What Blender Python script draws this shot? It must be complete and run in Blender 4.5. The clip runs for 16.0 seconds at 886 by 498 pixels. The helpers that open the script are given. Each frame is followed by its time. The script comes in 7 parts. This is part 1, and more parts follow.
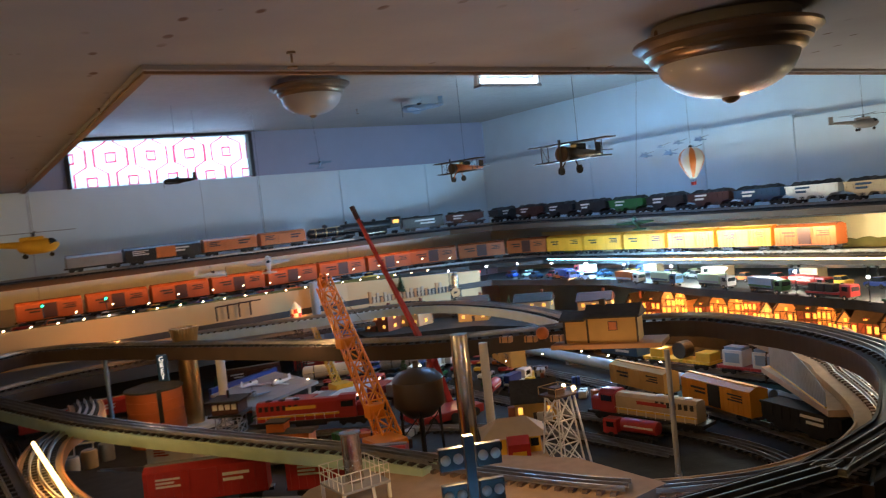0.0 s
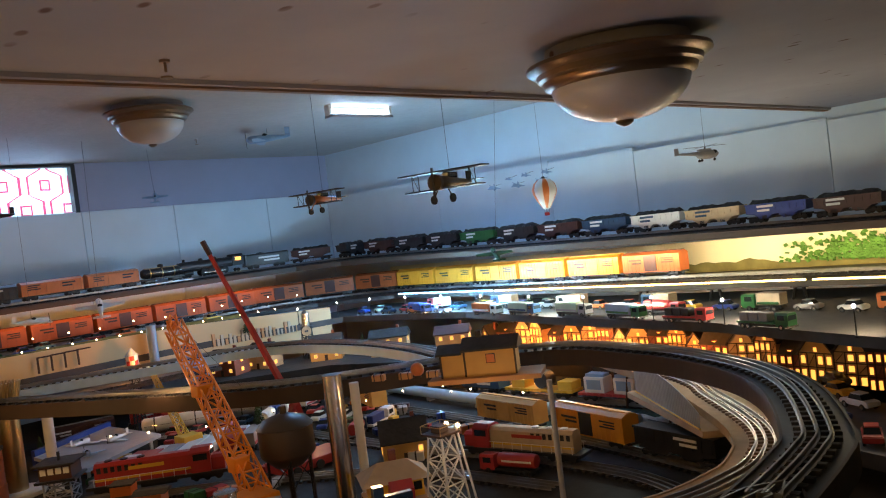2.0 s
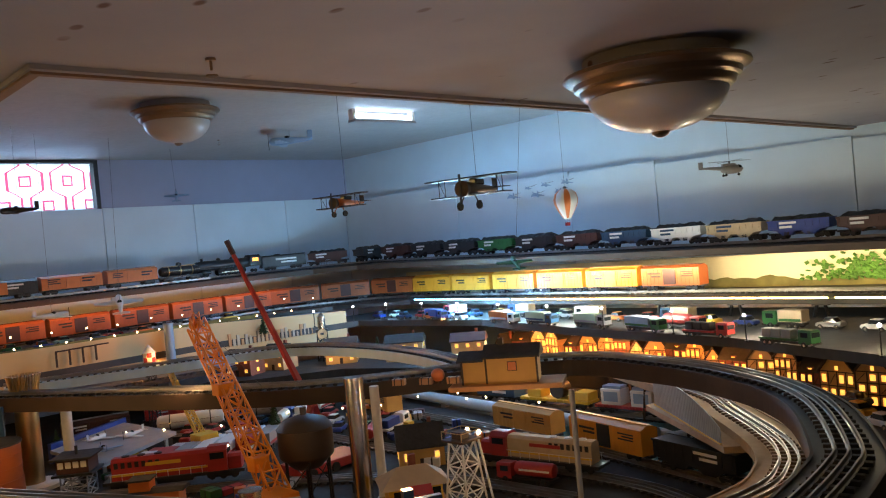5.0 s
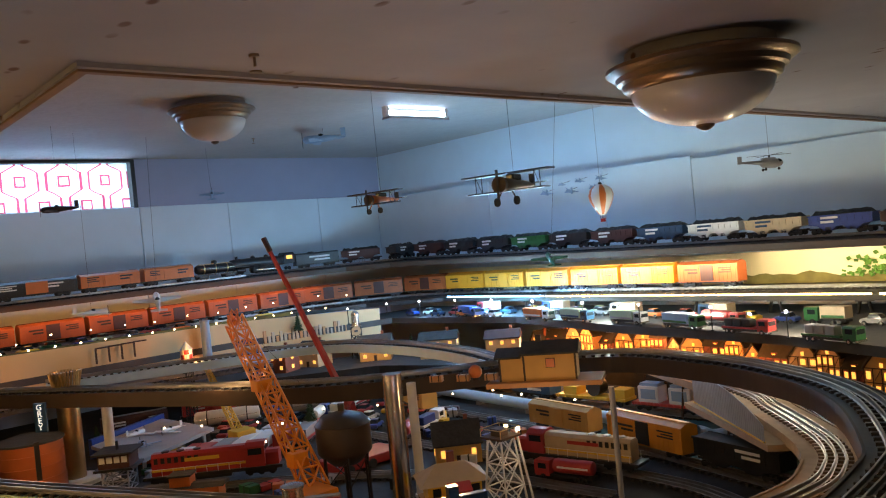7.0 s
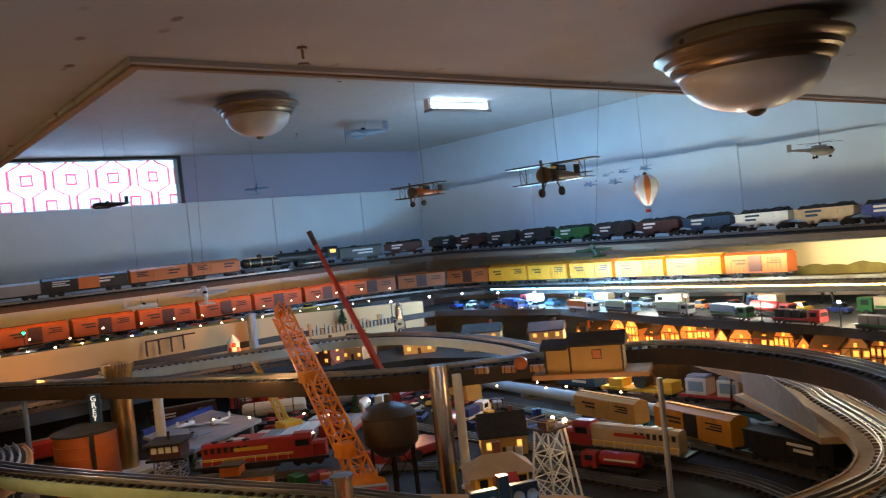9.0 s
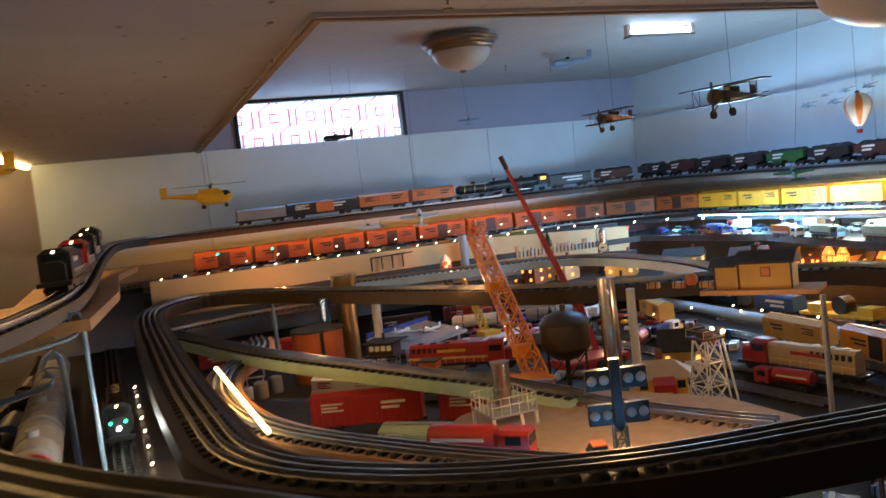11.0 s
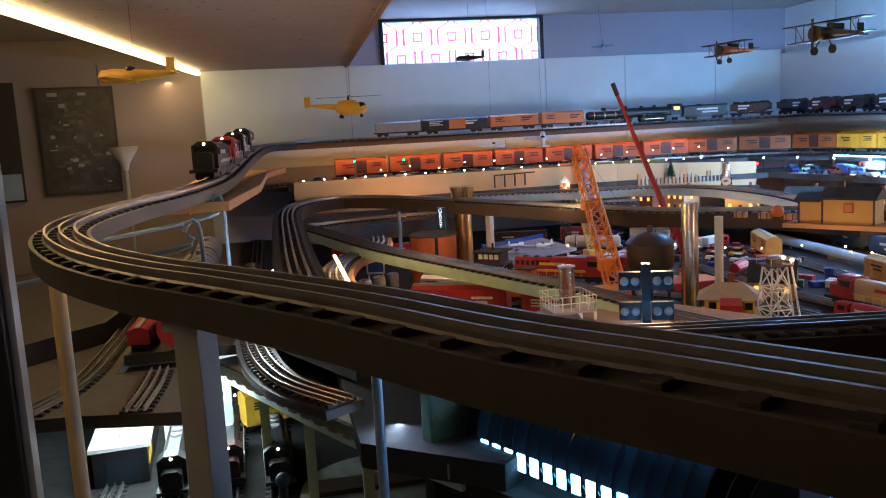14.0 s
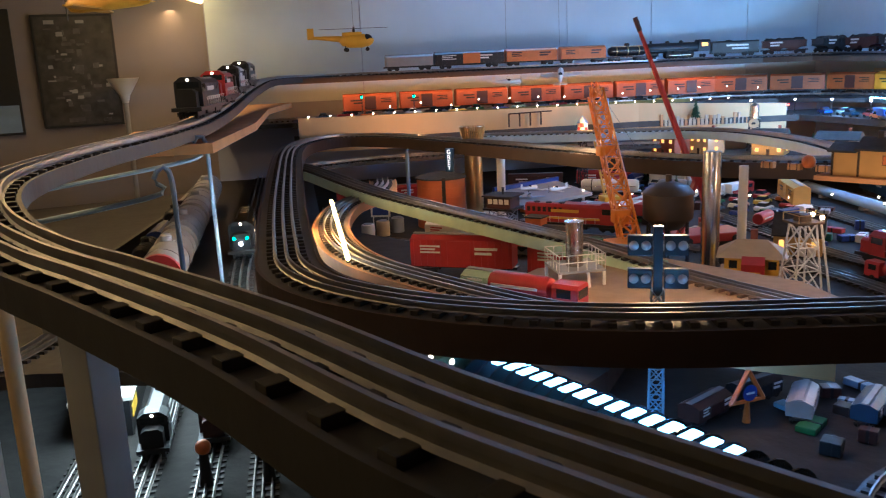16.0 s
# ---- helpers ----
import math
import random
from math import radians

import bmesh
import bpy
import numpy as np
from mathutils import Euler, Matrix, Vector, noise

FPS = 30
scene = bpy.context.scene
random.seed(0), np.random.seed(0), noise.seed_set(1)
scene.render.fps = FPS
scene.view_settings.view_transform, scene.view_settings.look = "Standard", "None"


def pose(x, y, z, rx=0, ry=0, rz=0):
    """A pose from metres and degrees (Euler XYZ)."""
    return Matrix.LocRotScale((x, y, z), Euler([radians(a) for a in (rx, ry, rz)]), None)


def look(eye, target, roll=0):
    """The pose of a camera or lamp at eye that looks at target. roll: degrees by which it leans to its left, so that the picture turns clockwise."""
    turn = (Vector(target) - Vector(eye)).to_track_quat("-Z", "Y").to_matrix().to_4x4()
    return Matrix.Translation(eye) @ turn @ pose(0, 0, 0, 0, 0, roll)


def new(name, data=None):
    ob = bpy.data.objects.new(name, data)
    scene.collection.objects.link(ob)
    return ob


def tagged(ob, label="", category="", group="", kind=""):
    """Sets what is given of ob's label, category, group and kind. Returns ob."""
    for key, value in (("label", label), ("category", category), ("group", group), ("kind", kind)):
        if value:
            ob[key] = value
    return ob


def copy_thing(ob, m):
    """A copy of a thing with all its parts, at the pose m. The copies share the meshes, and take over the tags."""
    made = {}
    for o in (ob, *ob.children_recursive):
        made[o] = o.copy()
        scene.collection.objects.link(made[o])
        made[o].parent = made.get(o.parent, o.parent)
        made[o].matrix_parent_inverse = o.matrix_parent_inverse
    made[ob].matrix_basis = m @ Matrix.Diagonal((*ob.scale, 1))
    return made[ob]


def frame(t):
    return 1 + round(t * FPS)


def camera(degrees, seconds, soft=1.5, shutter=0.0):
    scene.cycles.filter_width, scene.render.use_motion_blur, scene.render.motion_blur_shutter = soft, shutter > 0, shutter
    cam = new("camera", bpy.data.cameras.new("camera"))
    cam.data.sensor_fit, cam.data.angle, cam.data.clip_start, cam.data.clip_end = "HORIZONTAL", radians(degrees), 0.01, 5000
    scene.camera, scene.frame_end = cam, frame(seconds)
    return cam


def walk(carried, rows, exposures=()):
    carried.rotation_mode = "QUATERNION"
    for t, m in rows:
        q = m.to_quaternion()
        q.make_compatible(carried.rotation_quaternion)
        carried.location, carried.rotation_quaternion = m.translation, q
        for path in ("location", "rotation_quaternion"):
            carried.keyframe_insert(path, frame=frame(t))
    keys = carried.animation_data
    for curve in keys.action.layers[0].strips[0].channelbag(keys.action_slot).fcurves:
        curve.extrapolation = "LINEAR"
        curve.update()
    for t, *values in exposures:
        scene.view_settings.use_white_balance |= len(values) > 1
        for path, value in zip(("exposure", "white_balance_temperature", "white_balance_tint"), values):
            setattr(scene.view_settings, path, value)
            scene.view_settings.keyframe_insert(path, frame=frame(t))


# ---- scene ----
cam = camera(56.7, 16.0, soft=1.1, shutter=0.5)

PATH = [
    (0, (0.417, 0.124, 1.702), (1.5, 1.803, 1.61), -6.2),
    (0.5, (0.373, 0.187, 1.698), (1.594, 1.77, 1.644), -7.3),
    (1, (0.388, 0.216, 1.695), (1.737, 1.692, 1.641), -7.8),
    (1.5, (0.396, 0.236, 1.699), (1.79, 1.669, 1.645), -7.5),
    (2, (0.4, 0.249, 1.7), (1.811, 1.665, 1.649), -7.1),
    (2.5, (0.399, 0.253, 1.699), (1.818, 1.661, 1.644), -6.8),
    (3, (0.39, 0.252, 1.7), (1.81, 1.66, 1.649), -6.6),
    (3.5, (0.384, 0.257, 1.699), (1.797, 1.671, 1.654), -6.1),
    (4, (0.379, 0.26, 1.699), (1.788, 1.679, 1.66), -5.7),
    (6.5, (0.373, 0.282, 1.701), (1.733, 1.749, 1.677), -5.4),
    (7, (0.368, 0.285, 1.698), (1.711, 1.766, 1.67), -5.6),
    (7.5, (0.37, 0.295, 1.695), (1.705, 1.784, 1.659), -5.7),
    (8, (0.37, 0.298, 1.695), (1.694, 1.797, 1.655), -5.7),
    (8.2, (0.369, 0.297, 1.695), (1.689, 1.799, 1.652), -5.8),
    (10.3, (0.353, 0.217, 1.682), (1.332, 1.96, 1.634), -6.6),
    (10.5, (0.372, 0.169, 1.671), (1.279, 1.95, 1.604), -6.8),
    (11, (0.379, 0.075, 1.659), (1.141, 1.919, 1.524), -6.5),
    (11.5, (0.334, 0.019, 1.662), (0.994, 1.897, 1.472), -6.1),
    (12, (0.336, -0.025, 1.666), (0.859, 1.898, 1.5), -5.6),
    (12.5, (0.385, -0.089, 1.654), (0.8, 1.862, 1.513), -4.7),
    (13, (0.417, -0.144, 1.644), (0.804, 1.807, 1.432), -4.0),
    (13.5, (0.443, -0.156, 1.631), (0.832, 1.789, 1.378), -3.5),
    (14, (0.436, -0.151, 1.633), (0.83, 1.788, 1.348), -3.2),
    (14.5, (0.446, -0.153, 1.637), (0.861, 1.779, 1.325), -2.7),
    (15, (0.503, -0.146, 1.637), (0.908, 1.781, 1.287), -2.1),
    (15.5, (0.502, -0.077, 1.639), (0.88, 1.843, 1.225), -2.2),
    (16, (0.504, -0.035, 1.644), (0.836, 1.887, 1.203), -2.5),
]
walk(cam, [(t, look(eye, target, roll)) for t, eye, target, roll in PATH], [(0, 0.02, 5800, 15), (8.2, 0.02, 5800, 15), (10.5, 0.2, 5850, 16), (13, 0.4, 5350, 18), (16, 0.62, 4900, 19)])


# ---- light ----
def world_light():
    w = bpy.data.worlds.new("sky")
    scene.world = w
    w.use_nodes = True
    nt = w.node_tree
    sky = nt.nodes.new("ShaderNodeTexSky")
    sky.sky_type, sky.sun_disc = "NISHITA", False
    sky.sun_elevation, sky.sun_rotation = radians(35), radians(160)
    nt.nodes["Background"].inputs[1].default_value = 0.12
    nt.links.new(sky.outputs[0], nt.nodes["Background"].inputs[0])


world_light()


def area_lamp(name, eye, target, sx, sy, watts, colour):
    d = bpy.data.lights.new(name, "AREA")
    d.shape, d.size, d.size_y, d.energy, d.color = "RECTANGLE", sx, sy, watts, colour
    ob = new(name, d)
    ob.matrix_world = look(eye, target)
    return ob


def bulb_lamp(name, at, watts, colour, radius=0.01):
    d = bpy.data.lights.new(name, "POINT")
    d.energy, d.color, d.shadow_soft_size = watts, colour, radius
    ob = new(name, d)
    ob.location = at
    return ob


COOL, WARM, AMBER = (0.40, 0.68, 1.0), (1.0, 0.56, 0.20), (1.0, 0.36, 0.06)
# tube lamp on the high ceiling; daylight outside the window
area_lamp("tube_light", (2.30, 2.485, 2.118), (2.30, 2.485, 0), 0.26, 0.014, 5.0, (0.24, 0.55, 1.0))
bulb_lamp("tube_end_light", (2.19, 2.485, 2.135), 0.60, (0.5, 0.8, 1.0), 0.01)
area_lamp("daylight", (1.39, 4.12, 2.02), (1.39, 3.0, 2.05), 0.9, 0.35, 9.0, (0.66, 0.90, 1.0))
area_lamp("window_light", (1.39, 3.765, 2.05), (1.39, 1.5, 0.9), 0.76, 0.15, 1.0, (0.26, 0.56, 1.0))
# warm strip on the edge of the low ceiling
area_lamp("ceiling_strip_light", (0.02, 2.5, 1.915), (0.10, 2.5, 0), 2.6, 0.03, 2.6, (1.0, 0.55, 0.16))
area_lamp("ceiling_strip_light", (-0.21, 0.3, 1.905), (-0.13, 0.3, 0), 1.8, 0.03, 0.5, (1.0, 0.62, 0.28))
# street lamps of the road board, cool towards the corner
for lx, ly, lw, lc in ((2.20, 0.85, 1.1, (1.0, 0.76, 0.40)), (2.33, 1.20, 1.6, (1.0, 0.84, 0.50)), (2.43, 1.55, 2.5, (1.0, 0.90, 0.60)), (2.51, 1.90, 3.0, (0.92, 1.0, 0.76)), (2.60, 2.25, 4.4, (0.55, 0.90, 1.0)), (2.64, 2.55, 9.0, (0.32, 0.70, 1.0)), (2.60, 2.90, 1.2, COOL)):
    bulb_lamp("street_lamp_light", (lx, ly, 1.452), lw, lc, 0.012)
# strips under the top shelf, over the boxcars
area_lamp("shelf_strip_light", (2.815, 1.4, 1.520), (3.06, 1.4, 1.485), 1.9, 0.016, 6.0, (1.0, 0.74, 0.32))
area_lamp("shelf_strip_light", (1.5, 3.44, 1.565), (1.5, 3.70, 1.46), 1.9, 0.016, 1.5, AMBER)
# village and yard glow from bare points; several added only to brighten dark parts
for lx, ly, lz, lw, lc in ((2.64, 2.2, 1.30, 3.2, AMBER), (2.62, 1.85, 1.30, 3.2, AMBER), (2.47, 1.5, 1.30, 2.2, AMBER), (1.6, 2.95, 1.405, 0.8, AMBER), (0.95, 2.95, 1.405, 0.8, AMBER), (2.2, 2.8, 1.36, 0.5, WARM), (1.50, 1.33, 1.345, 0.3, WARM), (0.535, 1.7, 1.345, 0.7, AMBER), (1.25, 2.1, 1.42, 0.6, WARM), (1.80, 2.3, 1.33, 0.4, WARM), (2.25, 1.75, 1.34, 0.12, (0.7, 0.9, 1.0)), (1.66, 0.80, 1.36, 0.06, AMBER), (0.9, 2.30, 1.40, 0.9, WARM), (0.405, 1.55, 1.32, 0.8, (0.95, 1.0, 0.75))):
    bulb_lamp("layout_point_light", (lx, ly, lz), lw, lc)
bulb_lamp("floodlight_light", (1.00, 1.02, 1.44), 2.0, WARM, 0.02)
for lx, ly in ((0.80, 1.02), (0.92, 0.80)):
    bulb_lamp("tunnel_light", (lx, ly, 1.256), 0.40, (0.22, 0.60, 1.0), 0.012)
# bluish fill point added over the front board, where no lamp stands
bulb_lamp("front_board_fill", (1.20, 0.88, 1.29), 0.20, (0.35, 0.55, 1.0), 0.012)
area_lamp("low_board_light", (0.20, 1.75, 1.13), (0.20, 1.75, 0), 0.3, 0.5, 4.0, (0.90, 1.0, 0.78))
area_lamp("viaduct_light", (0.60, 1.10, 1.185), (0.5, 0.9, 1.0), 0.01, 0.25, 0.3, (0.80, 0.95, 1.0))


# ---- materials ----
def mat(name, colour, rough=0.5, metal=0.0, var=0.25, scale=30.0, bump=0.15, emit=0.0, glow=None, alpha=1.0, coat=0.0, trans=0.0):
    m = bpy.data.materials.new(name)
    m.use_nodes = True
    nt = m.node_tree
    b = nt.nodes["Principled BSDF"]
    b.inputs["Roughness"].default_value, b.inputs["Metallic"].default_value = rough, metal
    b.inputs["Coat Weight"].default_value = coat
    b.inputs["Transmission Weight"].default_value = trans
    b.inputs["Alpha"].default_value = alpha
    co = nt.nodes.new("ShaderNodeTexCoord")
    n1, n2 = nt.nodes.new("ShaderNodeTexNoise"), nt.nodes.new("ShaderNodeTexNoise")
    n1.inputs["Scale"].default_value, n1.inputs["Detail"].default_value = scale, 6
    n2.inputs["Scale"].default_value, n2.inputs["Detail"].default_value = scale * 0.17, 3
    mx, ramp = nt.nodes.new("ShaderNodeMix"), nt.nodes.new("ShaderNodeMix")
    add = nt.nodes.new("ShaderNodeMath")
    add.operation = "ADD"
    for n in (n1, n2):
        nt.links.new(co.outputs["Object"], n.inputs["Vector"])
    nt.links.new(n1.outputs["Fac"], add.inputs[0])
    nt.links.new(n2.outputs["Fac"], add.inputs[1])
    half = nt.nodes.new("ShaderNodeMapRange")
    half.inputs[1].default_value, half.inputs[2].default_value = 0.6, 1.4
    nt.links.new(add.outputs[0], half.inputs[0])
    mx.data_type = "RGBA"
    lo = [max(0.0, c * (1 - var)) for c in colour]
    hi = [min(1.0, c * (1 + 0.6 * var)) for c in colour]
    mx.inputs["A"].default_value, mx.inputs["B"].default_value = (*lo, 1), (*hi, 1)
    nt.links.new(half.outputs[0], mx.inputs["Factor"])
    nt.links.new(mx.outputs["Result"], b.inputs["Base Color"])
    if bump:
        bp = nt.nodes.new("ShaderNodeBump")
        bp.inputs["Strength"].default_value, bp.inputs["Distance"].default_value = bump, 0.004
        nt.links.new(n1.outputs["Fac"], bp.inputs["Height"])
        nt.links.new(bp.outputs[0], b.inputs["Normal"])
    if emit:
        b.inputs["Emission Color"].default_value = (*(glow or colour), 1)
        b.inputs["Emission Strength"].default_value = emit
    return m


def lattice_cloth(name):
    """White curtain cloth with a red interlaced trellis, daylight behind it."""
    m = bpy.data.materials.new(name)
    m.use_nodes = True
    nt = m.node_tree
    b = nt.nodes["Principled BSDF"]
    co, sep = nt.nodes.new("ShaderNodeTexCoord"), nt.nodes.new("ShaderNodeSeparateXYZ")
    nt.links.new(co.outputs["Object"], sep.inputs[0])

    def op(kind, a, c=0.0, d=0.0):
        n = nt.nodes.new("ShaderNodeMath")
        n.operation = kind
        for k, v in enumerate((a, c, d)):
            if isinstance(v, (int, float)):
                n.inputs[k].default_value = v
            else:
                nt.links.new(v, n.inputs[k])
        return n.outputs[0]

    px, pz = 0.168, 0.205
    u = op("FRACT", op("ADD", op("DIVIDE", sep.outputs[0], px), 20.0))
    v = op("ADD", op("DIVIDE", sep.outputs[2], pz), 20.10)
    # two serpentine lines a repeat, squared off, so that wide and narrow places alternate
    wave = op("MULTIPLY", op("SINE", op("MULTIPLY", v, 2 * math.pi)), 2.2)
    wave = op("MULTIPLY", op("MAXIMUM", op("MINIMUM", wave, 1.0), -1.0), 0.155)
    left = op("ABSOLUTE", op("SUBTRACT", op("SUBTRACT", u, 0.25), wave))
    right = op("ABSOLUTE", op("SUBTRACT", op("ADD", u, wave), 0.75))
    line = op("LESS_THAN", op("MINIMUM", left, right), 0.030)
    # a small square in each wide place
    for du, dv in ((0.5, 0.75), (0.0, 0.25)):
        au = op("ABSOLUTE", op("SUBTRACT", op("FRACT", op("ADD", u, 0.5 - du + 1)), 0.5))
        av = op("ABSOLUTE", op("SUBTRACT", op("FRACT", op("ADD", v, 0.5 - dv + 1)), 0.5))
        box = op("ABSOLUTE", op("SUBTRACT", op("MAXIMUM", au, op("MULTIPLY", av, pz / px)), 0.115))
        line = op("MAXIMUM", line, op("LESS_THAN", box, 0.022))
    mx = nt.nodes.new("ShaderNodeMix")
    mx.data_type = "RGBA"
    mx.inputs["A"].default_value, mx.inputs["B"].default_value = (0.78, 0.86, 0.90, 1), (0.60, 0.06, 0.12, 1)
    nt.links.new(line, mx.inputs["Factor"])
    nt.links.new(mx.outputs["Result"], b.inputs["Base Color"])
    tr = nt.nodes.new("ShaderNodeBsdfTranslucent")
    nt.links.new(mx.outputs["Result"], tr.inputs[0])
    ms = nt.nodes.new("ShaderNodeMixShader")
    ms.inputs[0].default_value = 0.7
    out = nt.nodes["Material Output"]
    nt.links.new(b.outputs[0], ms.inputs[1])
    nt.links.new(tr.outputs[0], ms.inputs[2])
    nt.links.new(ms.outputs[0], out.inputs[0])
    return m


def ceiling_board(name, colour):
    """Painted ceiling board with pin holes and scuffs."""
    m = mat(name, colour, 0.8, var=0.12, scale=9, bump=0.25)
    nt = m.node_tree
    b = nt.nodes["Principled BSDF"]
    co, vo = nt.nodes.new("ShaderNodeTexCoord"), nt.nodes.new("ShaderNodeTexVoronoi")
    mp = nt.nodes.new("ShaderNodeMapping")
    mp.inputs["Scale"].default_value = (1.0, 0.55, 1.0)
    vo.inputs["Scale"].default_value = 26
    nt.links.new(co.outputs["Object"], mp.inputs[0])
    nt.links.new(mp.outputs[0], vo.inputs["Vector"])
    big = nt.nodes.new("ShaderNodeTexNoise")
    big.inputs["Scale"].default_value = 7
    nt.links.new(co.outputs["Object"], big.inputs["Vector"])
    near = nt.nodes.new("ShaderNodeMapRange")
    near.inputs[1].default_value, near.inputs[2].default_value = 0.10, 0.17
    near.inputs[3].default_value, near.inputs[4].default_value = 1.0, 0.0
    nt.links.new(vo.outputs["Distance"], near.inputs[0])
    gate = nt.nodes.new("ShaderNodeMapRange")
    gate.inputs[1].default_value, gate.inputs[2].default_value = 0.48, 0.60
    nt.links.new(big.outputs["Fac"], gate.inputs[0])
    mul = nt.nodes.new("ShaderNodeMath")
    mul.operation = "MULTIPLY"
    nt.links.new(near.outputs[0], mul.inputs[0])
    nt.links.new(gate.outputs[0], mul.inputs[1])
    mx = nt.nodes.new("ShaderNodeMix")
    mx.data_type = "RGBA"
    old = b.inputs["Base Color"].links[0].from_socket
    nt.links.new(old, mx.inputs["A"])
    mx.inputs["B"].default_value = (0.13, 0.07, 0.055, 1)
    nt.links.new(mul.outputs[0], mx.inputs["Factor"])
    nt.links.new(mx.outputs["Result"], b.inputs["Base Color"])
    return m


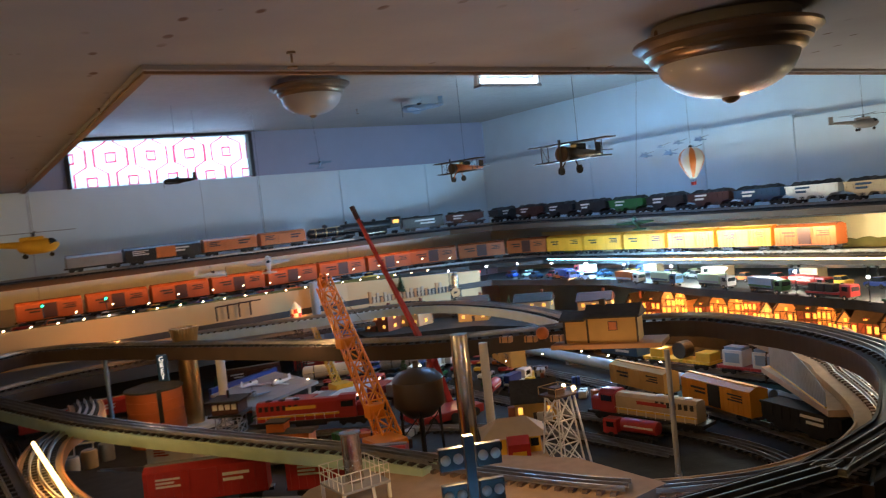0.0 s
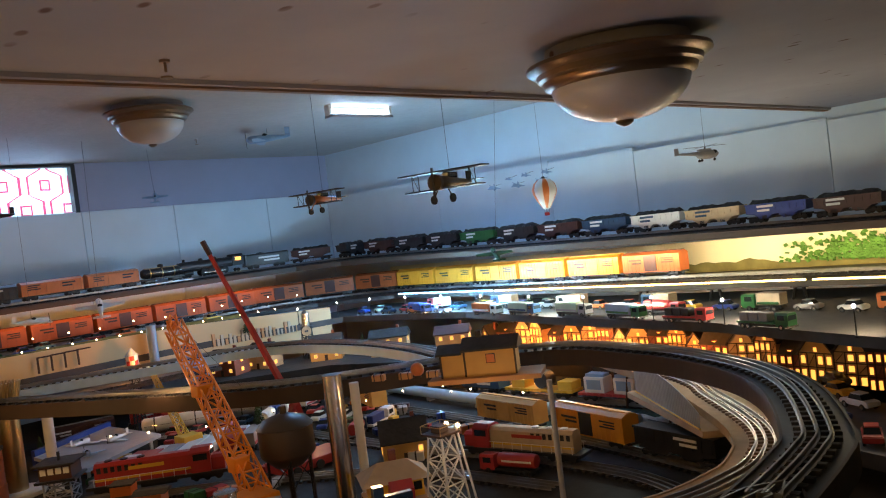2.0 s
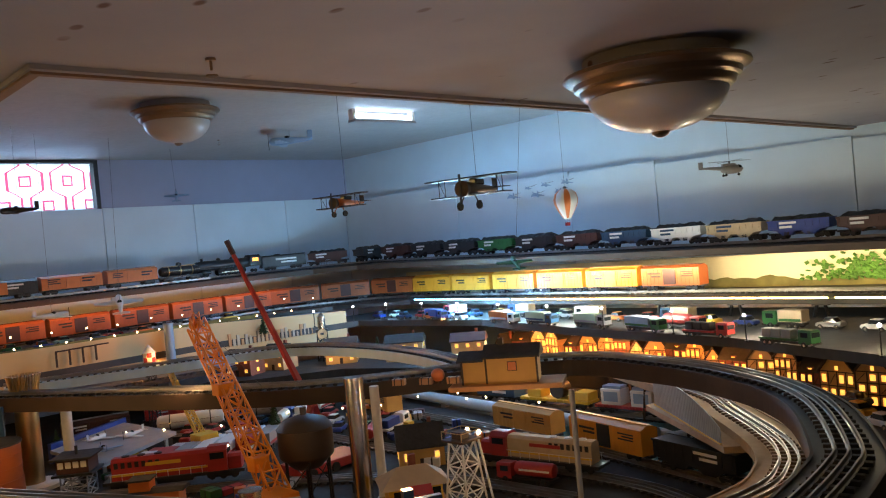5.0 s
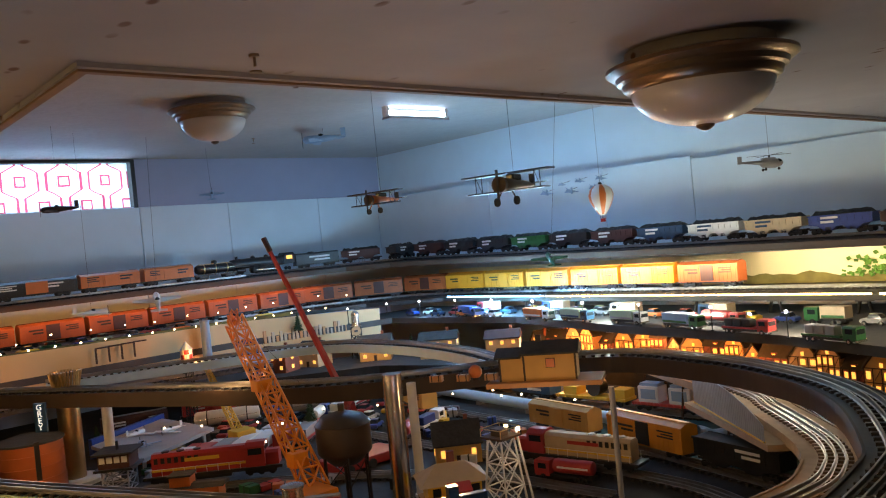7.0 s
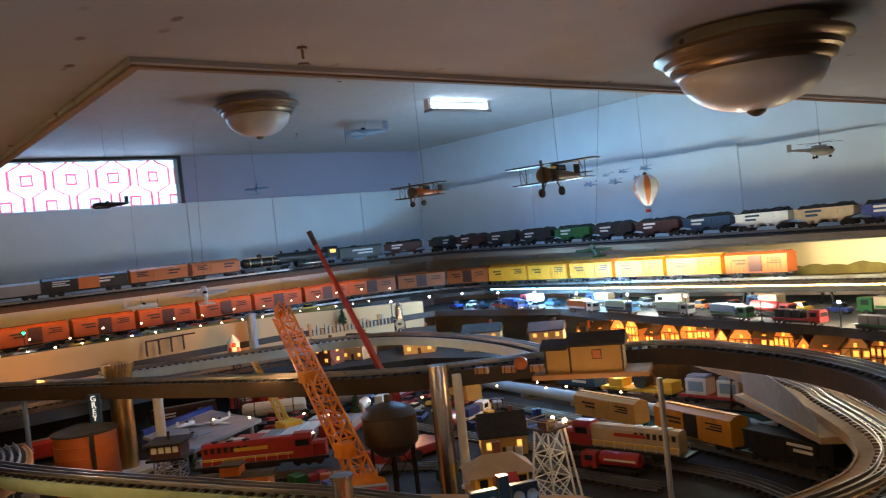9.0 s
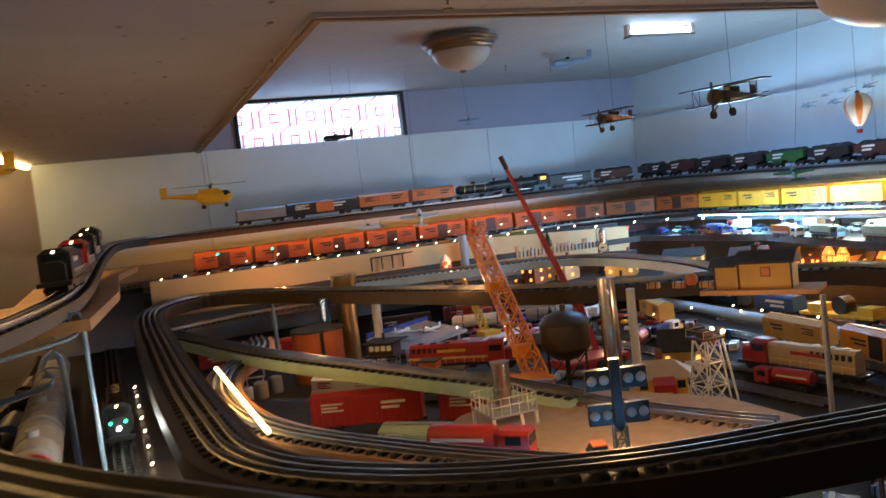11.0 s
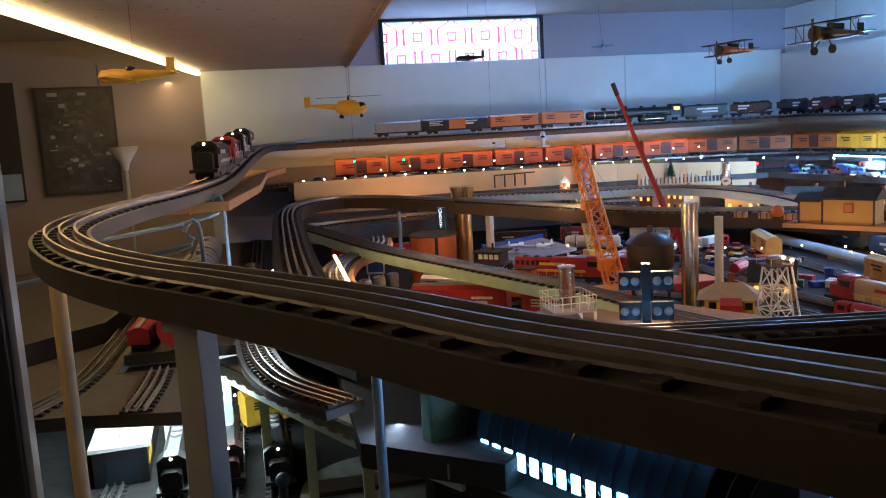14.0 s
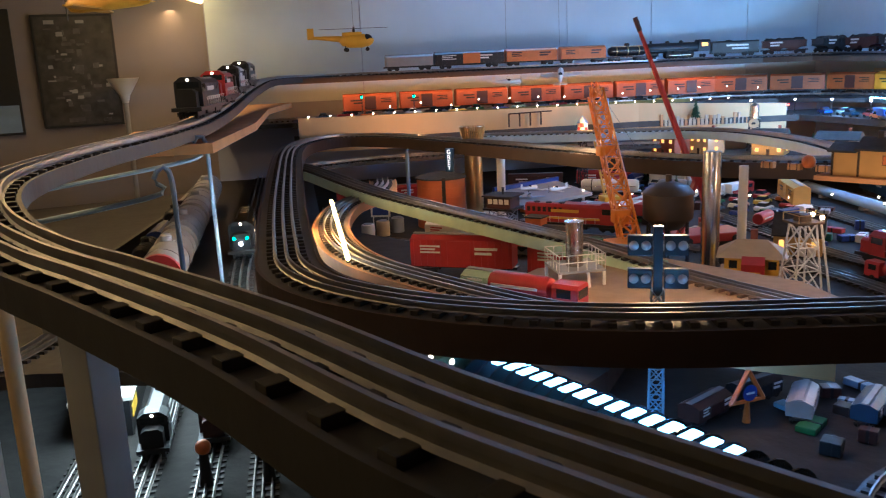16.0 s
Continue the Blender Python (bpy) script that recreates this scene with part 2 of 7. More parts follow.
M = {
    "ceiling": ceiling_board("ceiling_board", (0.34, 0.315, 0.335)),
    "ceiling_hi": mat("plaster_ceiling", (0.42, 0.40, 0.385), 0.7, var=0.1, scale=40, bump=0.5),
    "wall": mat("painted_wall", (0.37, 0.40, 0.54), 0.8, var=0.06, scale=12),
    "panel": mat("white_panel", (0.66, 0.77, 0.84), 0.75, var=0.08, scale=8, bump=0.05),
    "wall_tan": mat("tan_wall", (0.29, 0.25, 0.245), 0.8, var=0.08, scale=10),
    "trim": mat("wood_trim", (0.22, 0.12, 0.07), 0.6, var=0.3, scale=20),
    "wood": mat("pine_board", (0.52, 0.26, 0.10), 0.55, var=0.3, scale=14),
    "fascia": mat("brown_fascia", (0.05, 0.028, 0.016), 0.6, var=0.3, scale=18),
    "beige": mat("beige_board", (0.66, 0.48, 0.25), 0.7, var=0.12, scale=9),
    "dark": mat("dark_board", (0.035, 0.032, 0.03), 0.5, var=0.3, scale=40),
    "black": mat("black_paint", (0.015, 0.015, 0.017), 0.4, var=0.3, scale=60),
    "ground": mat("layout_ground", (0.020, 0.018, 0.016), 0.9, var=0.7, scale=25, bump=0.6),
    "carpet": mat("floor_cover", (0.06, 0.055, 0.05), 0.9, var=0.4, scale=60),
    "rail": mat("steel_rail", (0.36, 0.34, 0.32), 0.42, 1.0, var=0.25, scale=60, bump=0.05),
    "tie": mat("black_tie", (0.03, 0.026, 0.024), 0.6, var=0.4, scale=80),
    "tie_brown": mat("brown_tie", (0.16, 0.10, 0.06), 0.7, var=0.4, scale=80),
    "roadbed": mat("tan_roadbed", (0.40, 0.28, 0.17), 0.85, var=0.25, scale=40),
    "asphalt": mat("model_asphalt", (0.07, 0.065, 0.06), 0.75, var=0.3, scale=40),
    "grey_bed": mat("grey_roadbed", (0.36, 0.35, 0.34), 0.8, var=0.25, scale=40),
    "steel": mat("brushed_steel", (0.62, 0.58, 0.52), 0.22, 1.0, var=0.12, scale=12, bump=0.02),
    "brass": mat("gold_metal", (0.62, 0.44, 0.20), 0.3, 1.0, var=0.2, scale=25, bump=0.03),
    "bronze": mat("bronze_ring", (0.26, 0.18, 0.12), 0.32, 0.85, var=0.2, scale=25, bump=0.03),
    "frost": mat("frosted_glass", (0.50, 0.47, 0.46), 0.35, var=0.08, scale=15, bump=0.03, coat=0.3),
    "white": mat("white_plastic", (0.74, 0.73, 0.70), 0.45, var=0.12, scale=30),
    "grey": mat("grey_plastic", (0.32, 0.32, 0.33), 0.45, var=0.2, scale=30),
    "bluegrey": mat("blue_grey_paint", (0.26, 0.37, 0.52), 0.4, var=0.15, scale=30),
    "red": mat("red_paint", (0.42, 0.035, 0.03), 0.35, var=0.2, scale=30),
    "orange": mat("orange_paint", (0.62, 0.17, 0.03), 0.4, var=0.2, scale=30),
    "crane": mat("crane_orange", (0.88, 0.29, 0.003), 0.4, var=0.15, scale=30),
    "yellow": mat("yellow_paint", (0.75, 0.46, 0.03), 0.38, var=0.15, scale=30),
    "reefer": mat("amber_car_paint", (0.66, 0.27, 0.012), 0.4, var=0.15, scale=30),
    "ochre": mat("ochre_wall", (0.60, 0.36, 0.10), 0.7, var=0.15, scale=30),
    "green": mat("green_paint", (0.022, 0.12, 0.03), 0.4, var=0.2, scale=30),
    "palegreen": mat("pale_green_paint", (0.42, 0.55, 0.40), 0.4, var=0.2, scale=30),
    "blue": mat("blue_paint", (0.025, 0.055, 0.26), 0.35, var=0.2, scale=30),
    "navy": mat("navy_paint", (0.02, 0.06, 0.13), 0.35, var=0.2, scale=30),
    "maroon": mat("brown_car_paint", (0.06, 0.02, 0.015), 0.5, var=0.3, scale=30),
    "coal": mat("coal_load", (0.012, 0.012, 0.013), 0.55, var=0.5, scale=120, bump=0.8),
    "roof": mat("dark_shingle", (0.045, 0.04, 0.038), 0.8, var=0.4, scale=80, bump=0.4),
    "tanroof": mat("tan_roof", (0.50, 0.40, 0.28), 0.7, var=0.15, scale=40),
    "rust": mat("rusty_tank", (0.40, 0.10, 0.02), 0.55, var=0.3, scale=20),
    "tank": mat("dark_tank", (0.10, 0.075, 0.055), 0.4, 0.4, var=0.3, scale=20),
    "glass": mat("dark_window", (0.02, 0.025, 0.03), 0.08, var=0.1, scale=10, bump=0),
    "rubber": mat("black_rubber", (0.02, 0.02, 0.02), 0.7, var=0.2, scale=60),
    "leaf": mat("needle_green", (0.03, 0.07, 0.025), 0.8, var=0.5, scale=60),
    "hill": mat("backdrop_hills", (0.20, 0.17, 0.05), 0.9, var=0.5, scale=25),
    "meadow": mat("backdrop_meadow", (0.12, 0.26, 0.04), 0.9, var=0.5, scale=30),
    "backdrop": mat("backdrop_sky", (0.80, 0.72, 0.52), 0.9, var=0.06, scale=6),
    "brick": mat("village_brick", (0.26, 0.08, 0.045), 0.8, var=0.4, scale=60),
    "cream": mat("cream_wall", (0.55, 0.42, 0.25), 0.7, var=0.2, scale=40),
    "lit_amber": mat("amber_window", (0.9, 0.5, 0.12), 0.5, bump=0, emit=1.8, glow=(1.0, 0.42, 0.05)),
    "lit_warm": mat("warm_bulb", (1.0, 0.8, 0.5), 0.5, bump=0, emit=9.0, glow=(1.0, 0.72, 0.36)),
    "lit_white": mat("white_bulb", (1.0, 0.95, 0.9), 0.5, bump=0, emit=9.0, glow=(1.0, 0.93, 0.80)),
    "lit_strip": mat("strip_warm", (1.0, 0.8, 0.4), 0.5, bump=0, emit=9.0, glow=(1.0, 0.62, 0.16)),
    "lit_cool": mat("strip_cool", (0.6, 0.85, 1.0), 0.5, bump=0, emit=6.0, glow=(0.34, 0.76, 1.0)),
    "lit_tube": mat("tube_glow", (0.8, 0.9, 1.0), 0.5, bump=0, emit=12.0, glow=(0.72, 0.88, 1.0)),
    "lit_red": mat("red_bulb", (1.0, 0.1, 0.05), 0.5, bump=0, emit=5.0, glow=(1.0, 0.06, 0.02)),
    "lit_green": mat("green_bulb", (0.1, 1.0, 0.4), 0.5, bump=0, emit=5.0, glow=(0.05, 1.0, 0.4)),
    "cloth": lattice_cloth("lattice_curtain"),
    "wire": mat("hanging_wire", (0.05, 0.05, 0.05), 0.5, bump=0),
    "picture": mat("dark_picture", (0.05, 0.047, 0.045), 0.35, var=1.0, scale=30, bump=0.1),
    "flecked": mat("flecked_print", (0.10, 0.10, 0.10), 0.3, var=1.0, scale=22, bump=0.0),
    "lens": mat("clear_lens", (0.75, 0.72, 0.65), 0.1, var=0.1, scale=20, bump=0, coat=0.6),
    "greencloth": mat("dark_green_cloth", (0.006, 0.040, 0.030), 0.9, var=0.4, scale=60, bump=0.5),
    "timber": mat("dark_timber", (0.05, 0.022, 0.010), 0.7, var=0.3, scale=60),
    "amberwall": mat("amber_plaster", (0.62, 0.36, 0.14), 0.75, var=0.3, scale=60),
    "sheet": mat("ribbed_grey_sheet", (0.42, 0.45, 0.46), 0.45, 0.5, var=0.2, scale=60),
    "lit_letter": mat("lit_letter", (0.9, 0.9, 0.8), 0.5, bump=0, emit=0.9, glow=(1.0, 0.92, 0.75)),
    "paleblue": mat("pale_blue_paint", (0.44, 0.58, 0.70), 0.38, var=0.15, scale=30),
    "moss": mat("mossy_stone", (0.035, 0.075, 0.040), 0.9, var=0.6, scale=40, bump=0.7),
    "stone": mat("grey_stone", (0.20, 0.21, 0.18), 0.9, var=0.5, scale=35, bump=0.7),
    "snow": mat("white_scenery", (0.60, 0.62, 0.60), 0.85, var=0.3, scale=40, bump=0.5),
}


# ---- mesh tools ----
def bm_box(x0, x1, y0, y1, z0, z1, bm=None, bevel=0.0):
    bm = bm or bmesh.new()
    made = bmesh.ops.create_cube(bm, size=1.0, matrix=Matrix.LocRotScale(((x0 + x1) / 2, (y0 + y1) / 2, (z0 + z1) / 2), None, (abs(x1 - x0), abs(y1 - y0), abs(z1 - z0))))
    if bevel:
        edges = {e for v in made["verts"] for e in v.link_edges}
        bmesh.ops.bevel(bm, geom=list(edges), offset=bevel, segments=2, affect="EDGES", profile=0.7)
    return bm


def bm_rod(a, b, r, bm=None, n=10, r2=None):
    bm = bm or bmesh.new()
    a, b = Vector(a), Vector(b)
    q = (b - a).to_track_quat("Z", "Y")
    bmesh.ops.create_cone(bm, cap_ends=True, segments=n, radius1=r, radius2=r if r2 is None else r2, depth=(b - a).length, matrix=Matrix.LocRotScale((a + b) / 2, q, None))
    return bm


def bm_ball(c, r, bm=None, squash=1.0, n=10):
    bm = bm or bmesh.new()
    bmesh.ops.create_uvsphere(bm, u_segments=n, v_segments=max(6, n // 2 + 2), radius=r, matrix=Matrix.LocRotScale(c, None, (1, 1, squash)))
    return bm


def bm_lathe(profile, c=(0, 0, 0), bm=None, n=28):
    """Turns a profile of (radius, height) round the z axis through c."""
    bm = bm or bmesh.new()
    rings = []
    for r, z in profile:
        rings.append([bm.verts.new((c[0] + r * math.cos(2 * math.pi * k / n), c[1] + r * math.sin(2 * math.pi * k / n), c[2] + z)) for k in range(n)])
    for lo, hi in zip(rings, rings[1:]):
        for k in range(n):
            bm.faces.new((lo[k], lo[(k + 1) % n], hi[(k + 1) % n], hi[k]))
    for ring in (rings[0], rings[-1]):
        bm.faces.new(ring)
    bmesh.ops.recalc_face_normals(bm, faces=bm.faces)
    return bm


def bm_prism(outline, x0, x1, bm=None):
    """An outline of (y, z) drawn along x."""
    bm = bm or bmesh.new()
    a = [bm.verts.new((x0, y, z)) for y, z in outline]
    b = [bm.verts.new((x1, y, z)) for y, z in outline]
    k = len(a)
    made = [bm.faces.new(a), bm.faces.new(b)]
    made += [bm.faces.new((a[i], a[(i + 1) % k], b[(i + 1) % k], b[i])) for i in range(k)]
    bmesh.ops.recalc_face_normals(bm, faces=made)
    return bm


def bm_plate(outline, z0, z1, bm=None):
    """An outline of (x, y) drawn up from z0 to z1."""
    bm = bm or bmesh.new()
    a = [bm.verts.new((x, y, z0)) for x, y in outline]
    b = [bm.verts.new((x, y, z1)) for x, y in outline]
    k = len(a)
    made = [bm.faces.new(a), bm.faces.new(b)]
    made += [bm.faces.new((a[i], a[(i + 1) % k], b[(i + 1) % k], b[i])) for i in range(k)]
    bmesh.ops.recalc_face_normals(bm, faces=made)
    return bm


def mesh_of(name, bm, material, smooth=False):
    me = bpy.data.meshes.new(name)
    bm.to_mesh(me)
    bm.free()
    me.materials.append(M[material])
    if smooth:
        me.shade_smooth()
        me.set_sharp_from_angle(angle=radians(40))
    return me


def part(name, bm, material, parent, label="", smooth=False):
    ob = new(name, mesh_of(name, bm, material, smooth))
    ob.parent = parent
    return tagged(ob, label)


def thing(name, label, category, at=(0, 0, 0), turn=0.0, group="", tilt=0.0, lean=0.0):
    ob = tagged(new(name), label, category, group)
    ob.matrix_world = pose(*at, tilt, lean, turn)
    return ob


def structure(name, bm, material, label, category, smooth=False):
    return tagged(new(name, mesh_of(name, bm, material, smooth)), label, category, kind="structure")


def smooth_path(points, step=0.03, closed=False):
    """Even points along a soft curve through the given ones (x, y, z)."""
    p = [Vector(q) for q in points]
    k = len(p)
    out = []
    for i in range(k if closed else k - 1):
        a, b, c, d = (p[(i + j) % k] if closed else p[min(max(i + j, 0), k - 1)] for j in (-1, 0, 1, 2))
        for s in range(16):
            t = s / 16
            out.append(0.5 * (2 * b + (c - a) * t + (2 * a - 5 * b + 4 * c - d) * t * t + (3 * b - 3 * c + d - a) * t**3))
    out.append(p[0].copy() if closed else p[-1].copy())
    even, left = [out[0]], step
    for a, b in zip(out, out[1:]):
        span = (b - a).length
        while span > left and span > 1e-9:
            a = a.lerp(b, left / span)
            even.append(a.copy())
            span, left = (b - a).length, step
        left -= span
    if not closed and (even[-1] - out[-1]).length > step * 0.3:
        even.append(out[-1])
    return even


def along(path, s):
    """Place and heading in degrees at the length s of a path."""
    for a, b in zip(path, path[1:]):
        d = (b - a).length
        if s <= d:
            p = a.lerp(b, s / d)
            return p, math.degrees(math.atan2(b.y - a.y, b.x - a.x))
        s -= d
    a, b = path[-2], path[-1]
    return b.copy(), math.degrees(math.atan2(b.y - a.y, b.x - a.x))


def bm_sweep(path, outline, bm=None, closed=False):
    """An outline of (across, up) carried level along a path; across is positive to its left."""
    bm = bm or bmesh.new()
    rings = []
    k = len(path)
    for i, p in enumerate(path):
        a = path[(i - 1) % k] if closed else path[max(i - 1, 0)]
        b = path[(i + 1) % k] if closed else path[min(i + 1, k - 1)]
        d = (b - a).normalized()
        side = Vector((-d.y, d.x, 0)).normalized()
        rings.append([bm.verts.new(p + side * u + Vector((0, 0, v))) for u, v in outline])
    m = len(outline)
    for i in range(k if closed else k - 1):
        r, s = rings[i], rings[(i + 1) % k]
        for j in range(m):
            bm.faces.new((r[j], r[(j + 1) % m], s[(j + 1) % m], s[j]))
    if not closed:
        bm.faces.new(rings[0])
        bm.faces.new(rings[-1])
    bmesh.ops.recalc_face_normals(bm, faces=bm.faces)
    return bm


def slab(u0, u1, v0, v1):
    return [(u0, v0), (u1, v0), (u1, v1), (u0, v1)]


GAUGE = 0.032
RAIL_TOP = 0.013


def track(name, label, points, deck, deck_up, width=0.085, closed=False, ties="tie", tie_gap=0.022, own_ties=True, tie_len=0.056, skirt=0.0, skirt_mat=None, category="train track"):
    """Three-rail track on a deck: rails, ties and deck are parts of one thing."""
    path = smooth_path(points, 0.025, closed)
    if closed:
        path = path[:-1]
    top = thing(name, label, category)
    if deck:
        part("deck", bm_sweep(path, slab(-width / 2, width / 2, -deck_up, 0.0), closed=closed), deck, top)
    if skirt:
        for s in (-1, 1):
            part("fascia", bm_sweep(path, slab(s * width / 2, s * (width / 2 + 0.004), -skirt, 0.003), closed=closed), skirt_mat, top)
    for u in (-GAUGE / 2, 0, GAUGE / 2):
        w = 0.0012
        part("rail", bm_sweep(path, [(u - 0.003, 0.005), (u + 0.003, 0.005), (u + 0.0008, 0.0065), (u + w, 0.0095), (u + w, RAIL_TOP), (u - w, RAIL_TOP), (u - w, 0.0095), (u - 0.0008, 0.0065)], closed=closed), "rail", top, smooth=False)
    if ties:
        total = sum((b - a).length for a, b in zip(path, path[1:]))
        count = int(total / tie_gap)
        if own_ties:
            me = mesh_of("tie", bm_box(-0.0045, 0.0045, -tie_len / 2, tie_len / 2, 0.0, 0.0055, bevel=0.001), ties)
            for i in range(min(count, 260)):
                p, h = along(path, (i + 0.5) * total / min(count, 260))
                t = new("tie", me)
                t.parent = top
                t.matrix_local = pose(*p, 0, 0, h + random.uniform(-1, 1))
        else:
            bm = bmesh.new()
            for i in range(count):
                p, h = along(path, (i + 0.5) * tie_gap)
                bmesh.ops.create_cube(bm, size=1.0, matrix=pose(p.x, p.y, p.z + 0.0027, 0, 0, h) @ Matrix.Diagonal((0.009, tie_len, 0.0054, 1)))
            part("tie_bed", bm, ties, top)["kind"] = "stuff"
    return path


# ---- room ----
XR, YB, ZC, ZS = 3.13, 3.80, 2.166, 1.924
G = 1.130  # yard floor
structure("floor", bm_box(-2.2, 3.4, -2.2, 4.2, -0.1, 0.0), "carpet", "dark worn floor under the layout", "floor")
structure("ceiling", bm_plate([(0.65, 1.19), (3.4, 1.19), (3.4, 4.0), (0.65, 4.0)], ZC, ZC + 0.08), "ceiling_hi", "cream plaster ceiling over the corner", "ceiling")


def sloped(bm):
    """The low ceiling rises a little towards the back wall."""
    for v in bm.verts:
        if v.co.z < ZS + 0.05:
            v.co.z += 0.0138 * max(0.0, v.co.y - 1.2)
    return bm


low = sloped(bm_plate([(-2.2, -2.2), (3.4, -2.2), (3.4, 1.195), (0.69, 1.195), (0.82, 4.0), (0.165, 4.0), (-0.30, -0.6), (-2.2, -0.6)], ZS, ZS + 0.12))
structure("soffit", low, "ceiling", "low board ceiling with pin holes and scuffs", "ceiling")
bm = sloped(bm_plate([(0.685, 1.185), (3.13, 1.185), (3.13, 1.20), (0.70, 1.20), (0.826, 3.795), (0.811, 3.795)], ZS - 0.006, ZC - 0.002))
structure("trim", bm, "ceiling", "painted riser between low and high ceiling", "trim")
bm = bm_sweep([Vector((3.12, 1.198, ZS)), Vector((0.692, 1.198, ZS)), Vector((0.818, 3.79, ZS + 0.036))], slab(-0.012, 0.004, -0.009, 0.003))
structure("trim", bm, "trim", "thin brown wooden edge strip of the low ceiling", "trim")

# back wall with the window's opening
W0, W1, WZ0, WZ1 = 1.0, 1.785, 1.955, 2.152
bm = bm_box(0.155, W0, YB, YB + 0.12, 0, 2.4)
bm_box(W1, XR + 0.12, YB, YB + 0.12, 0, 2.4, bm)
bm_box(W0, W1, YB, YB + 0.12, 0, WZ0, bm)
bm_box(W0, W1, YB, YB + 0.12, WZ1, 2.4, bm)
structure("wall_north", bm, "wall", "pale blue-grey painted wall", "wall")
structure("wall_east", bm_box(XR, XR + 0.12, -2.2, YB, 0, 2.4), "panel", "white boarded wall above the shelves", "wall")
structure("wall_south", bm_box(-2.2, 3.4, -2.32, -2.2, 0, 2.4), "wall_tan", "plain wall", "wall")
structure("wall_west", bm_box(-2.32, -2.2, -2.3, 4.0, 0, 2.4), "wall_tan", "plain wall", "wall")
bm = bm_box(-2.6, 0, 0, 0.12, 0, 2.4)
ob = structure("wall_side", bm, "wall_tan", "greyish tan side wall with a dark picture", "wall")
ob.matrix_world = pose(0.155, 3.80, 0, 0, 0, 11.0)
structure("ceiling_side", bm_box(-2.3, 0.6, -0.6, 4.1, 2.10, 2.16), "ceiling", "plain dim ceiling", "ceiling")
# boards in front of the walls
for i, (a, b) in enumerate(((0.16, 0.83), (0.833, 1.80), (1.803, 2.22), (2.223, 2.72), (2.723, 3.10))):
    structure("wall_panel", bm_box(a, b, YB - 0.012, YB - 0.001, 1.5, 1.957, bevel=0.001), "panel", "pale blue-white board panel on the wall", "wall panel")
for a, b, z in ((3.787, 2.95, 1.935), (2.947, 2.3, 1.918), (2.297, 1.9, 1.91), (1.897, 1.2, 1.895), (1.197, 0.2, 1.885)):
    structure("wall_panel", bm_box(XR - 0.030, XR - 0.018, b, a, 1.45, z, bevel=0.001), "panel", "white board panel leaning on the wall", "wall panel")
structure("wall_panel", bm_box(XR - 0.016, XR - 0.006, 0.2, 1.6, 1.6, 2.02, bevel=0.001), "panel", "large white board panel", "wall panel")

win = tagged(new("window_1"), "high window with a red trellis curtain, lit by day", "window", kind="structure")
bm = bm_box(W0 - 0.012, W0 + 0.006, YB - 0.016, YB + 0.05, WZ0, WZ1)
bm_box(W1 - 0.006, W1 + 0.012, YB - 0.016, YB + 0.05, WZ0, WZ1, bm)
bm_box(W0 - 0.012, W1 + 0.012, YB - 0.016, YB + 0.05, WZ1, WZ1 + 0.012, bm)
part("window_frame", bm, "black", win, "dark thin frame")
pane = part("pane", bm_box(W0, W1, YB + 0.08, YB + 0.085, WZ0, WZ1), "lens", win)
pane.data.materials[0] = M["pane"] = mat("window_pane", (1, 1, 1), 0.02, bump=0, var=0, trans=1.0)
pane.visible_shadow = False
bm = bmesh.new()
cols = [[bm.verts.new((W0 + (W1 - W0) * i / 80, YB + 0.02 + 0.006 * math.sin(i * 0.9), z)) for z in (WZ0 - 0.01, WZ1)] for i in range(81)]
for a, b in zip(cols, cols[1:]):
    bm.faces.new((a[0], b[0], b[1], a[1]))
part("curtain", bm, "cloth", win, "white curtain with red trellis print", smooth=True)

# ---- layout boards ----
structure("layout_table", bm_plate([(0.70, 0.92), (0.92, 0.55), (1.3, 0.42), (2.2, 0.40), (3.1, 0.3), (3.1, 3.79), (0.2, 3.79), (0.2, 1.85), (0.30, 1.72)], G - 0.035, G - 0.001), "ground", "dark scenic base of the railway layout", "layout table")
structure("lower_table", bm_plate([(-0.6, 0.0), (0.9, 0.0), (1.2, 0.6), (1.2, 2.6), (-0.6, 2.6)], 0.90, 0.928), "ground", "lower scenic board under the near bridge", "layout table")

US = 1.607


def shelf_z(y):
    return US - 0.040 * min(1.0, max(0.0, (3.3 - y) / 3.1))

up_pts = [(3.09, 0.2), (3.09, 3.785), (0.18, 3.785), (0.18, 3.46), (2.35, 3.46), (2.58, 3.40), (2.72, 3.25), (2.78, 3.0), (2.78, 0.2)]
bm = bm_plate(up_pts, US - 0.022, US)
for v in bm.verts:
    if v.co.x > 2.5:
        v.co.z += shelf_z(v.co.y) - US
structure("upper_shelf", bm, "fascia", "brown wooden train shelf under the ceiling", "shelf")
mid_pts = [(3.09, 0.2), (3.09, 3.785), (0.18, 3.785), (0.18, 3.40), (2.30, 3.40), (2.60, 3.30), (2.80, 3.0), (2.70, 1.1), (2.6, 0.2)]
structure("middle_shelf", bm_plate(mid_pts, 1.415, 1.432), "dark", "dark wooden shelf with a boxcar train", "shelf")
road_pts = [(2.95, 0.2), (2.95, 3.3), (0.50, 3.42), (0.50, 3.16), (1.9, 3.18), (2.55, 3.06), (2.62, 2.4), (2.44, 1.8), (2.33, 1.25), (2.10, 0.7), (2.0, 0.2)]
structure("road_shelf", bm_plate(road_pts, 1.352, 1.376), "asphalt", "grey road board with lorries and street lamps", "shelf")
